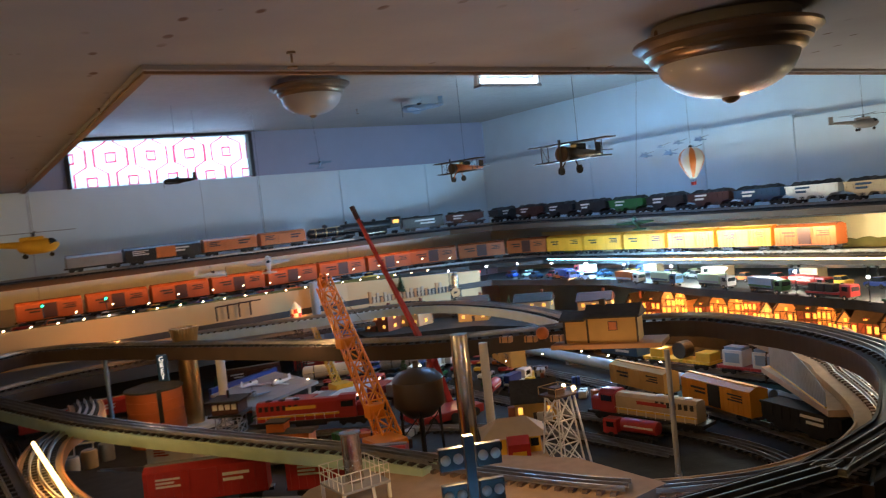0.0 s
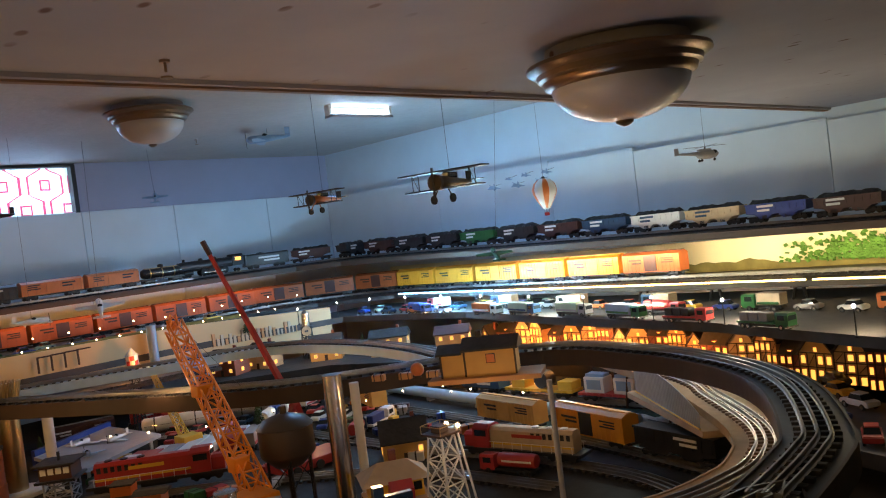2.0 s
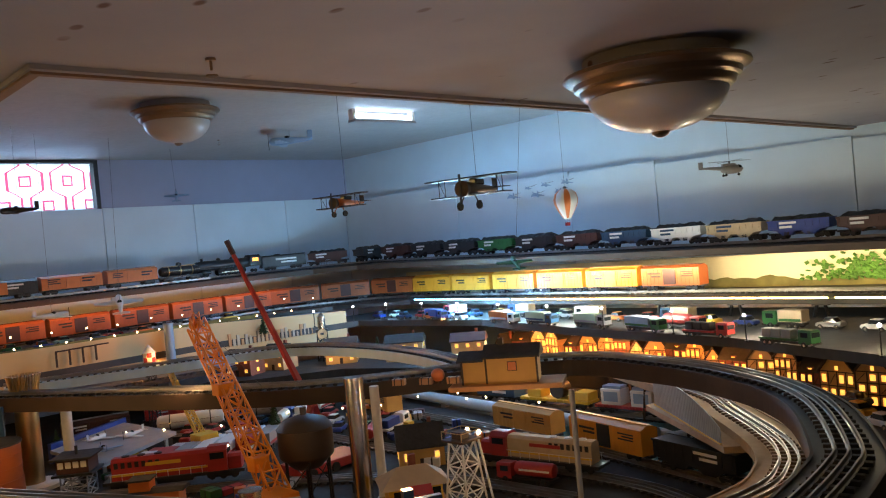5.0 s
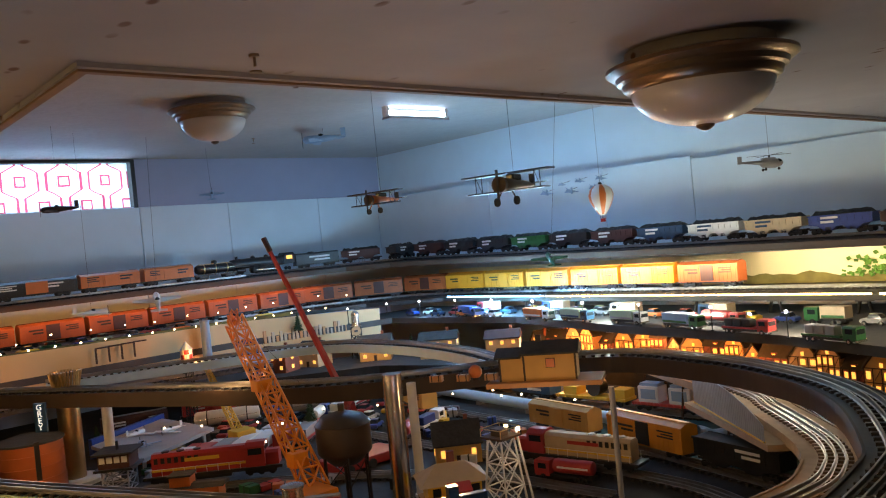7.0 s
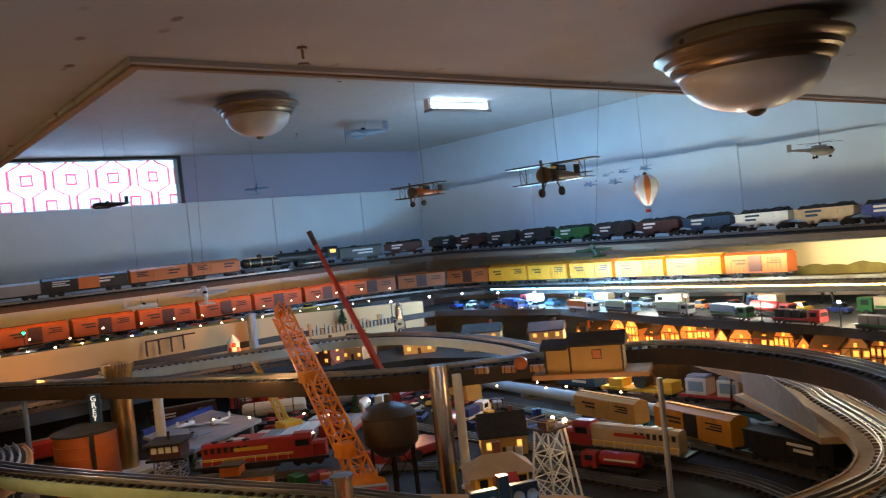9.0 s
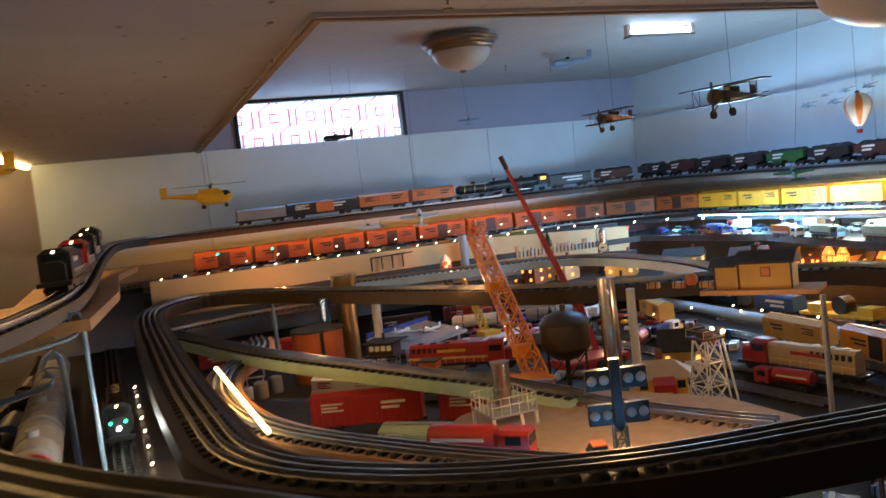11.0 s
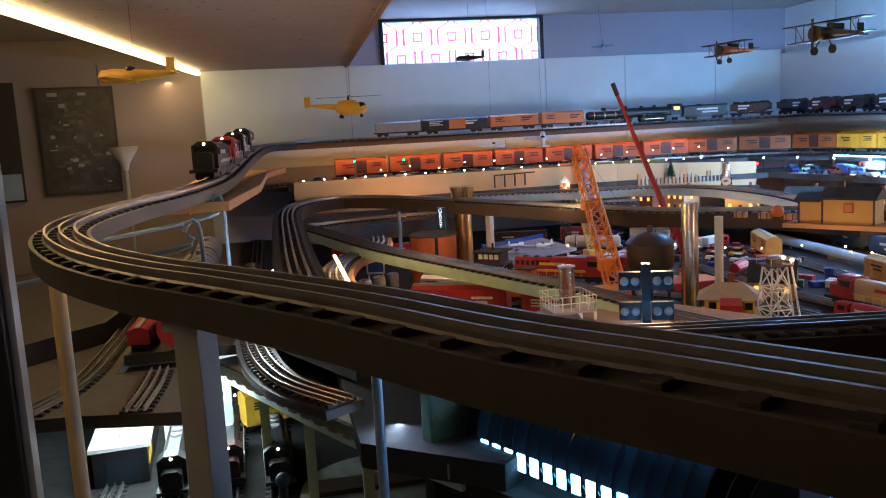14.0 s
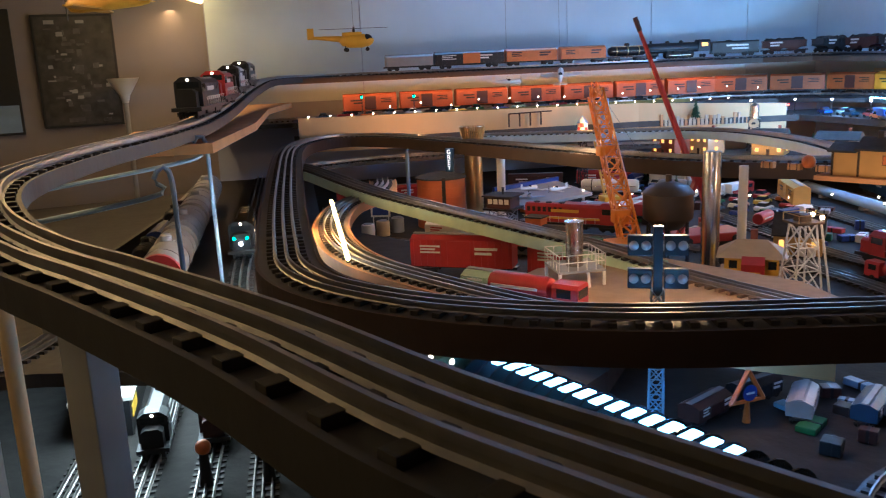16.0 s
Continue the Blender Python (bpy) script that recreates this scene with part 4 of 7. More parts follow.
s = nearest_s(NEAR, 2.10, 3.60)
on_track(steam("black model steam locomotive hauling coal hoppers", 0.33), NEAR, s + 0.15, flip=True)
on_track(tender("black", 0.21), NEAR, s + 0.435, flip=True)
s += 0.555
run = ["maroon", "black", "maroon", "black", "black", "green", "black", "maroon", "navy", "white", "cream", "blue", "maroon", "white", "blue"]
for i, colour in enumerate(run):
    ob = hopper(colour, 0.185, mark="navy" if colour in ("white", "cream") else "white", H=0.040, label=f"{'brown' if colour == 'maroon' else colour} model hopper car heaped with coal")
    group(on_track(ob, NEAR, s + 0.098), "hopper cars of the coal train")
    s += 0.206
# standing train on the inner rails of the back shelf
track("siding_track", "three-rail siding on the back shelf", [(0.85, 3.515, US), (1.5, 3.515, US), (2.12, 3.515, US)], None, 0, own_ties=False)
tc = set_at(tank_car("black", 0.175, "black model tank car with a cream top and brass bands", band="brass", R=0.020), 1.985, 3.515, US + RAIL_TOP, 0)
part("top_walk", bm_box(-0.07, 0.07, -0.010, 0.010, 0.0605, 0.064), "cream", tc)
set_at(boxcar("orange", 0.205, 0.056, "black", label="plain orange model boxcar on the top shelf"), 1.775, 3.515, US + RAIL_TOP, 0)
set_at(boxcar("orange", 0.225, 0.056, "black", label="plain orange model boxcar on the top shelf"), 1.54, 3.515, US + RAIL_TOP, 0)
bx = set_at(boxcar("black", 0.30, 0.054, "white", label="black and orange model baggage car on the top shelf"), 1.265, 3.515, US + RAIL_TOP, 0)
for q in (-1, 1):
    part("orange_panel", bm_box(-0.03, 0.045, q * 0.029, q * 0.0318, 0.019, 0.062), "orange", bx)
set_at(boxcar("grey", 0.20, 0.050, "grey", label="dark grey model boxcar on the top shelf"), 1.005, 3.515, US + RAIL_TOP, 0)
# locomotives on the side bridge
for y, colour, nose in ((1.84, "black", "black"), (2.16, "red", "red"), (2.48, "white", "black"), (2.80, "black", "black")):
    on_track(diesel(colour, nose, f"{colour} diesel locomotive on the side shelf track", 0.30, stripe="white" if colour != "white" else "red", mark="white"), NEAR, nearest_s(NEAR, 0.33, y), flip=True)
structure("side_shelf", bm_plate([(0.18, 1.62), (0.345, 1.62), (0.405, 2.2), (0.42, 3.0), (0.50, 3.46), (0.18, 3.46)], 1.492, 1.512), "wood", "pine board carrying the side track", "shelf")
structure("side_shelf", bm_plate([(0.09, 1.975), (0.257, 1.696), (0.28, 2.429), (0.069, 2.363)], 1.482, 1.496), "wood", "small pine board bracket", "shelf")

# ---- middle shelf: boxcar train ----
MID = track("middle_track", "three-rail track on the middle shelf", [(2.78, 0.4, 1.432), (2.86, 1.2, 1.432), (2.90, 2.0, 1.432), (2.92, 2.9, 1.432), (2.84, 3.28, 1.432), (2.55, 3.48, 1.432), (2.2, 3.52, 1.432), (0.4, 3.52, 1.432)], None, 0, own_ties=False)
s = nearest_s(MID, 2.9, 1.62)
for i in range(16):
    colour = "yellow" if 0 < i < 6 else "rust"
    ob = boxcar("reefer" if colour == "yellow" else colour, 0.225, 0.072, "black" if colour == "yellow" else "fascia", roof="maroon" if colour != "yellow" else "reefer", label=f"{'brown' if colour == 'maroon' else 'orange-brown' if colour == 'rust' else colour} refrigerator boxcar on the middle shelf")
    group(on_track(ob, MID, s + 0.115), "boxcars of the middle train")
    s += 0.243
# painted hills of the backdrop, cut-out boards
bm = bmesh.new()
pts = [(2.2 - 2.0 * i / 80, 1.462 + 0.018 * noise.noise((i * 0.16, 3, 0)) + 0.012 * noise.noise((i * 0.5, 8, 0))) for i in range(81)]
a = [bm.verts.new((3.054, y, z)) for y, z in pts]
b = [bm.verts.new((3.054, y, 1.433)) for y, z in pts]
for i in range(80):
    bm.faces.new((a[i], a[i + 1], b[i + 1], b[i]))
structure("backdrop_hills", bm, "hill", "painted olive hills on the backdrop", "backdrop")
bm = bmesh.new()
for i in range(900):
    y, z = 1.02 + random.gauss(0, 0.14), 1.455 + abs(random.gauss(0, 0.03))
    if z < 1.54 and 0.4 < y < 1.38:
        bmesh.ops.create_cube(bm, size=0.012, matrix=pose(3.046 + random.uniform(-.003, .003), y, z, random.uniform(0, 90), random.uniform(0, 90), random.uniform(0, 90)) @ Matrix.Diagonal((0.3, 1, 1, 1)))
structure("backdrop_bushes", bm, "meadow", "green bushes painted at the backdrop", "backdrop")["kind"] = "stuff"

# ---- strips of light and the lamps along the shelves ----
def light_strip(label, a, b, r, material):
    t = thing("light_strip", label, "light strip")
    part("glow", bm_rod(a, b, r, n=8), material, t)
    return t


light_strip("warm light strip on the middle shelf edge", (2.675, 1.15, 1.437), (2.745, 2.35, 1.437), 0.0028, "lit_strip")
light_strip("warm light strip on the middle shelf edge", (2.60, 0.3, 1.437), (2.674, 1.13, 1.437), 0.0028, "lit_strip")
light_strip("cool light strip on the middle shelf edge", (2.75, 2.37, 1.437), (2.785, 2.95, 1.437), 0.003, "lit_cool")
light_strip("bright warm strip along the low ceiling edge", (0.150, 3.76, 1.950), (-0.318, -0.60, 1.905), 0.013, "lit_strip")

post = thing("street_lamp", "tiny street lamp with a glowing bulb", "street lamp", (0, 0, 0))
part("pole", bm_rod((0, 0, 0), (0, 0, 0.062), 0.0016, n=6), "black", post)
part("base", bm_rod((0, 0, 0), (0, 0, 0.004), 0.005, n=8), "black", post)
part("bulb", bm_ball((0, 0, 0.065), 0.0045, n=8), "lit_white", post)
spots = [(2.13, 0.85), (2.27, 1.20), (2.36, 1.45), (2.42, 1.72), (2.48, 1.98), (2.54, 2.25), (2.585, 2.50), (2.60, 2.72), (2.58, 2.92), (2.50, 3.04), (2.34, 3.10)]
for i, (x, y) in enumerate(spots):
    m = pose(x + 0.012, y, 1.376)
    ob = copy_thing(post, m) if i else set_at(post, x + 0.012, y, 1.376, 0)
    ob["group"] = "street lamps along the road"
small = thing("string_bulb", "tiny warm bulb of a light string", "light bulb")
part("bulb", bm_ball((0, 0, 0.003), 0.0034, n=8), "lit_warm", small)
part("socket", bm_rod((0, 0, -0.004), (0, 0, 0.001), 0.0018, n=6), "black", small)
for i in range(22):
    x = 0.56 + 0.082 * i
    m = pose(x, 3.156, 1.463 - 0.012 * max(0.0, x - 1.2))
    ob = copy_thing(small, m) if i else set_at(small, x, 3.156, 1.463, 0)
    ob["group"] = "string of bulbs along the back road"
for i in range(14):
    x = 0.9 + 0.125 * i
    m = pose(x, 3.37 + random.uniform(-.03, .03), 1.470 + random.uniform(0, .02))
    copy_thing(small, m)["group"] = "bulbs on the middle shelf"

# ---- the road board ----
kinds = [("navy", "palegreen", "box"), ("grey", "palegreen", "box"), ("green", "bluegrey", "box"), ("red", "black", "flat"), ("green", "grey", "flat"), ("red", "red", "tank"), ("blue", "blue", "box"), ("white", "orange", "box")]
line = [(2.545, 2.02), (2.51, 1.79), (2.445, 1.56), (2.375, 1.33), (2.28, 1.08), (2.50, 1.47), (2.63, 2.62), (2.56, 2.2)]
for (c1, c2, k), (x, y) in zip(kinds, line):
    ob = lorry(c1, c2, f"{c1} die-cast lorry with a {c2} {'load' if k == 'flat' else 'body'} on the road", 0.19, k)
    group(set_at(ob, x - 0.035, y, 1.376, -106 + random.uniform(-3, 3), size=0.78), "lorries on the road board")
cols = ["blue", "red", "white", "green", "navy", "grey", "yellow", "palegreen", "orange", "black"]
for i in range(34):
    if i < 12:
        x, y, t = 2.62 + 0.03 * (i % 2) - 0.004 * i, 3.0 - 0.085 * i, -95
        if i > 6:
            x += 0.09
    else:
        x, y, t = 0.62 + 0.088 * (i - 12), 3.215 + 0.065 * (i % 2), 0 + 180 * (i % 2)
    ob = car(cols[(i * 7) % 10], f"small {cols[(i * 7) % 10].replace('palegreen', 'pale green')} die-cast car parked on the road", 0.075)
    group(set_at(ob, x, y, 1.4455 if i >= 12 and x < 2.1 else 1.376, t + random.uniform(-5, 5), size=0.9), "parked cars on the road board")


def house(name, label, w, d, h, wall, roof, lit="lit_amber", storeys=2, pitch=0.5, cols=3):
    """A little house: walls, gable roof, framed windows and a door on two long sides and the ends."""
    t = thing(name, label, "model house")
    part("wall", bm_box(-w / 2, w / 2, -d / 2, d / 2, 0, h), wall, t)
    ridge = h + d * 0.5 * pitch
    part("roof", bm_prism([(-d / 2 - 0.006, h - 0.003), (d / 2 + 0.006, h - 0.003), (d / 2 + 0.006, h + 0.001), (0, ridge + 0.005), (-d / 2 - 0.006, h + 0.001)], -w / 2 - 0.005, w / 2 + 0.005), roof, t)
    part("chimney", bm_box(w * 0.2, w * 0.2 + 0.010, 0.004, 0.014, h, ridge + 0.016), "brick", t)
    for s in (-1, 1):
        for k in range(storeys):
            for i in range(cols):
                if k == 0 and i == cols // 2:
                    part("door", bm_box(-0.006, 0.006, s * d / 2, s * (d / 2 + 0.0012), 0, min(0.022, h * 0.6)), "fascia", t)
                    continue
                x = -w / 2 + w * (i + 0.5) / cols
                z = h * (k + 0.35) / storeys
                q = part("window", bm_box(x - 0.007, x + 0.007, s * d / 2, s * (d / 2 + 0.0012), z, z + h * 0.42 / storeys), "white", t)
                part("pane", bm_box(x - 0.0055, x + 0.0055, s * (d / 2 + 0.0012), s * (d / 2 + 0.0018), z + 0.0015, z + h * 0.42 / storeys - 0.0015), lit, q)
        for k in range(storeys):
            z = h * (k + 0.35) / storeys
            part("window", bm_box(s * w / 2, s * (w / 2 + 0.0012), -0.007, 0.007, z, z + h * 0.4 / storeys), lit, t)
    return t


# ---- the lit village below the road ----
structure("village_board", bm_plate([(2.98, 0.5), (2.98, 2.6), (2.70, 2.6), (2.68, 1.9), (2.46, 1.35), (2.26, 0.7)], 1.13, 1.2), "ground", "dark raised board under the village", "layout table")


def timber_house(label, w, d, h, wall, gable, rows, cols):
    """A half-timbered house: its long or gabled front faces the yard, with lit windows between dark timbers."""
    t = thing("village_house", label, "model house")
    part("wall", bm_box(-w / 2, w / 2, -d / 2, d / 2, 0, h), wall, t)
    f = -d / 2
    top = h + (w * 0.62 if gable else d * 0.55)
    if gable:
        part("gable", bm_plate([(-w / 2, 0), (w / 2, 0), (0, top - h)], 0, d), wall, t).matrix_local = pose(0, -f, h, 90, 0, 0)
        for q in (-1, 1):
            part("roof", bm_plate([(0, 0), ((w / 2 + 0.005), -(top - h) * (1 + 0.010 / w)), ((w / 2 + 0.005), -(top - h) * (1 + 0.010 / w) + 0.006), (0, 0.006)], -0.004, d + 0.004), "roof", t).matrix_local = Matrix.Translation((0, -f, top)) @ Matrix.Rotation(radians(90), 4, "X") @ Matrix.Diagonal((q, 1, 1, 1))
            part("timber", bm_rod((q * w / 2, f - 0.0008, h), (0, f - 0.0008, top), 0.0016, n=4), "timber", t)
        part("window", bm_box(-0.004, 0.004, f - 0.0014, f, h + 0.004, h + 0.014), "lit_amber", t)
    else:
        part("roof", bm_prism([(f - 0.006, h), (-f + 0.006, h), (0, top)], -w / 2 - 0.003, w / 2 + 0.003), "roof", t)
        part("dormer", bm_prism([(f * 0.9, h), (0, h), (0, h + 0.016), (f * 0.9, h + 0.012)], -0.009, 0.009), wall, t)
        part("window", bm_box(-0.005, 0.005, f * 0.9 - 0.0012, f * 0.9, h + 0.002, h + 0.010), "lit_amber", t)
    part("chimney", bm_box(w * 0.22, w * 0.22 + 0.007, 0.004, 0.012, h, top + 0.012), "brick", t)
    for i in range(rows + 1):
        part("timber", bm_box(-w / 2, w / 2, f - 0.0016, f, h * i / rows - 0.0012, h * i / rows + 0.0012), "timber", t)
    for i in range(cols + 1):
        x = -w / 2 + w * i / cols
        part("timber", bm_box(x - 0.0011, x + 0.0011, f - 0.0014, f, 0, h), "timber", t)
    for k in range(rows):
        for i in range(cols):
            x, z, dx, dz = -w / 2 + w * (i + 0.5) / cols, h * (k + 0.5) / rows, w / cols * 0.24, h / rows * 0.27
            if (i + k * 2 + cols) % 4 == 3:
                part("brace", bm_rod((x - dx * 1.5, f - 0.0006, z - dz * 1.4), (x + dx * 1.5, f - 0.0006, z + dz * 1.4), 0.0009, n=4), "timber", t)
            else:
                part("window", bm_box(x - dx, x + dx, f - 0.0012, f, z - dz * (1.6 if k == 0 else 1), z + dz), "lit_amber", t)
    return t


walls = ["amberwall", "ochre", "brick", "amberwall", "cream", "brick"]
y = 2.46
for i in range(24):
    w = 0.058 + 0.012 * ((i * 7) % 4)
    y -= w + 0.004
    x = 2.79 - max(0.0, 1.90 - y) * 0.32
    h = 0.062 + 0.010 * ((i * 5) % 4)
    c = walls[(i * 5) % 6]
    ob = timber_house(f"{'red-brown' if c == 'brick' else 'amber'} half-timbered village house with glowing windows", w, 0.06, h, c, i % 3 != 1, 3 if h > 0.08 else 2, 3 + i % 2)
    group(set_at(ob, x + random.uniform(-0.012, 0.012), y + w / 2, 1.199, -97 + random.uniform(-7, 7)), "lit village houses")
    if i % 5 == 1:
        tw = thing("church_tower", "narrow lit tower with a pointed roof", "model tower", (x + 0.052, y + 0.03, 1.199))
        part("wall", bm_box(-0.012, 0.012, -0.012, 0.012, 0, 0.125), "amberwall", tw)
        part("spire", bm_rod((0, 0, 0.125), (0, 0, 0.148), 0.018, n=4, r2=0.001), "roof", tw)
        part("window", bm_box(-0.0135, -0.0122, -0.005, 0.005, 0.08, 0.105), "lit_amber", tw)
# ochre houses behind the station, along the corner
for x, y, w, c, r in ((2.42, 2.62, 0.14, "cream", "roof"), (2.30, 2.86, 0.12, "ochre", "roof"), (2.50, 2.36, 0.12, "cream", "maroon"), (1.98, 3.05, 0.12, "brick", "maroon"), (2.12, 3.02, 0.10, "cream", "roof")):
    set_at(house("model_house", f"{c} model house near the road board", w, 0.09, 0.07, c, r), x, y, 1.25, -60 + random.uniform(-20, 20))
structure("terrace_board", bm_plate([(1.85, 2.95), (2.2, 2.72), (2.36, 2.25), (2.60, 2.3), (2.60, 2.95), (2.4, 3.06), (1.9, 3.15)], 1.20, 1.249), "ground", "raised board under the corner houses", "layout table")

# second lane of parked cars, dark trestles under the middle shelf
for i in range(16):
    y = 2.62 - 0.118 * i
    x = 2.70 - max(0.0, 2.3 - y) * 0.16 + random.uniform(-0.01, 0.01)
    c = ["red", "blue", "white", "navy", "green", "orange", "yellow", "grey"][(i * 3) % 8]
    ob = car(c, f"small {c} die-cast car in the far lane", 0.078) if i % 3 else lorry(c, "tanroof", f"{c} die-cast van in the far lane", 0.13, "box")
    group(set_at(ob, x, y, 1.376, 78 + random.uniform(-5, 5), size=0.88), "cars in the far lane")
for i in range(8):
    y = 2.75 - 0.26 * i
    x = 2.80 - max(0.0, 2.4 - y) * 0.06
    t = thing("trestle", "black wooden trestle under the middle shelf", "trestle", (x, y, 1.376), 4, "trestles under the middle shelf")
    for s in (-1, 1):
        part("leg", bm_rod((0, s * 0.020, 0), (0, s * 0.010, 0.039), 0.005, n=6), "black", t)
    part("cap", bm_box(-0.006, 0.006, -0.024, 0.024, 0.034, 0.039), "black", t)

# ---- ceiling lamps and the tube ----
def dome_lamp(x, y, ceil, drop, label):
    t = thing("ceiling_lamp", label, "ceiling lamp", (x, y, ceil))
    part("pan", bm_rod((0, 0, -0.022), (0, 0, 0), 0.100, n=48), "ceiling", t, smooth=True)
    part("ring", bm_lathe([(0.040, -0.016), (0.118, -0.018), (0.127, -0.021), (0.128, -0.026), (0.121, -0.031), (0.115, -0.033), (0.113, -0.040), (0.107, -0.043), (0.105, -0.050), (0.098, -0.055), (0.088, -0.055)], n=56), "bronze", t, smooth=True)
    dome = [(0.096 * math.cos(a), -0.052 - (drop - 0.060) * math.sin(a)) for a in [math.pi / 2 * k / 12 for k in range(13)]]
    dome[-1] = (0.004, dome[-1][1])
    part("glass_bowl", bm_lathe(dome, n=56), "frost", t, "unlit frosted glass bowl", smooth=True)
    part("finial", bm_lathe([(0.004, -drop + 0.012), (0.013, -drop + 0.010), (0.012, -drop + 0.005), (0.006, -drop + 0.001), (0.002, -drop)], n=18), "bronze", t, smooth=True)
    return t


dome_lamp(1.404, 0.869, ZS, ZS - 1.809, "bronze ceiling lamp with a frosted glass bowl, unlit")
dome_lamp(1.542, 2.544, ZC, ZC - 2.041, "bronze ceiling lamp with a frosted glass bowl, unlit")
t = thing("tube_lamp", "lit fluorescent tube lamp on the ceiling", "tube lamp", (2.297, 2.485, ZC))
part("housing", bm_box(-0.14, 0.14, -0.022, 0.022, -0.044, -0.034, bevel=0.003), "grey", t)
part("tube", bm_rod((-0.132, 0, -0.020), (0.132, 0, -0.020), 0.009, n=12), "lit_tube", t)
for s in (-1, 1):
    part("socket", bm_box(s * 0.138 - 0.006, s * 0.138 + 0.006, -0.012, 0.012, -0.036, 0.0), "white", t)
for x, y, z in ((0.85, 1.1, ZS), (2.9, 0.95, ZS), (1.75, 1.5, ZC), (2.2, 1.6, ZC), (2.5, 1.75, ZC), (1.62, 2.2, ZC), (1.1, 2.0, ZC), (2.05, 3.2, ZC)):
    t = thing("ceiling_hook", "small metal hook screwed into the ceiling", "hook", (x, y, z))
    part("base", bm_rod((0, 0, -0.003), (0, 0, 0), 0.006, n=10), "bronze", t)
    part("shank", bm_rod((0, 0, -0.014), (0, 0, -0.003), 0.0015, n=6), "bronze", t)
    part("curl", bm_lathe([(0.005, -0.001), (0.007, -0.001), (0.007, 0.001), (0.005, 0.001)], (0, 0, -0.02), n=10), "bronze", t)


# ---- hanging models ----
def wire(t, z0, z1, x=0.0, y=0.0):
    part("hanging_wire", bm_rod((x, y, z0), (x, y, z1), 0.0005, n=5), "wire", t)


def biplane(name, label, L, body, wing, at, turn, ceil, lean=0.0):
    t = thing(name, label, "model plane", at, turn)
    k = L / 0.18
    bm = bm_lathe([(0.004 * k, -0.09 * k), (0.008 * k, -0.06 * k), (0.015 * k, 0.02 * k), (0.017 * k, 0.060 * k), (0.013 * k, 0.068 * k), (0.003 * k, 0.070 * k)], n=14)
    bmesh.ops.transform(bm, matrix=Matrix.Rotation(radians(90), 4, "Y"), verts=bm.verts)
    part("fuselage", bm, body, t, smooth=True)
    for z, half in ((0.026, 0.115), (-0.014, 0.100)):
        part("wing", bm_box(0.012 * k, 0.050 * k, -half * k, half * k, z * k - 0.0015, z * k + 0.0015, bevel=0.0012), wing, t)
    for s in (-1, 1):
        bm = bmesh.new()
        for x in (0.018, 0.044):
            bm_rod((x * k, s * 0.078 * k, -0.014 * k), (x * k, s * 0.078 * k, 0.026 * k), 0.0012 * k, bm, n=5)
        bm_rod((0.018 * k, s * 0.078 * k, -0.014 * k), (0.044 * k, s * 0.078 * k, 0.026 * k), 0.0008 * k, bm, n=5)
        part("strut", bm, "wire", t)
        bm = bm_rod((0.036 * k, s * 0.012 * k, -0.012 * k), (0.040 * k, s * 0.026 * k, -0.036 * k), 0.0018 * k, n=6)
        part("leg", bm, body, t)
        part("wheel", bm_rod((0.040 * k, s * 0.023 * k, -0.038 * k), (0.040 * k, s * 0.029 * k, -0.038 * k), 0.010 * k, n=14), "rubber", t)
    part("tailplane", bm_box(-0.092 * k, -0.066 * k, -0.038 * k, 0.038 * k, 0.003 * k, 0.005 * k, bevel=0.0008), wing, t)
    part("fin", bm_prism([(-0.001 * k, 0.002 * k), (0.001 * k, 0.002 * k), (0.001 * k, 0.026 * k), (-0.001 * k, 0.026 * k)], -0.094 * k, -0.072 * k), wing, t)
    part("cowling", bm_lathe([(0.010 * k, 0), (0.018 * k, 0.001), (0.019 * k, 0.014 * k), (0.012 * k, 0.016 * k)], n=16), "tank", t).matrix_local = pose(0.056 * k, 0, 0, 0, 90, 0)
    part("propeller", bm_box(0.074 * k, 0.076 * k, -0.003 * k, 0.003 * k, -0.034 * k, 0.034 * k), "wire", t)
    part("canopy", bm_box(-0.02 * k, 0.02 * k, -0.009 * k, 0.009 * k, 0.010 * k, 0.024 * k, bevel=0.003 * k), "glass", t)
    wire(t, 0.026 * k, (ceil - at[2]))
    return t


biplane("biplane", "dark olive model biplane hung on a wire", 0.165, "tank", "black", (1.665, 1.47, 1.795), 192, ZC)
biplane("biplane", "orange-yellow and red model biplane hung on a wire", 0.145, "orange", "fascia", (1.80, 2.10, 1.820), 190, ZC)


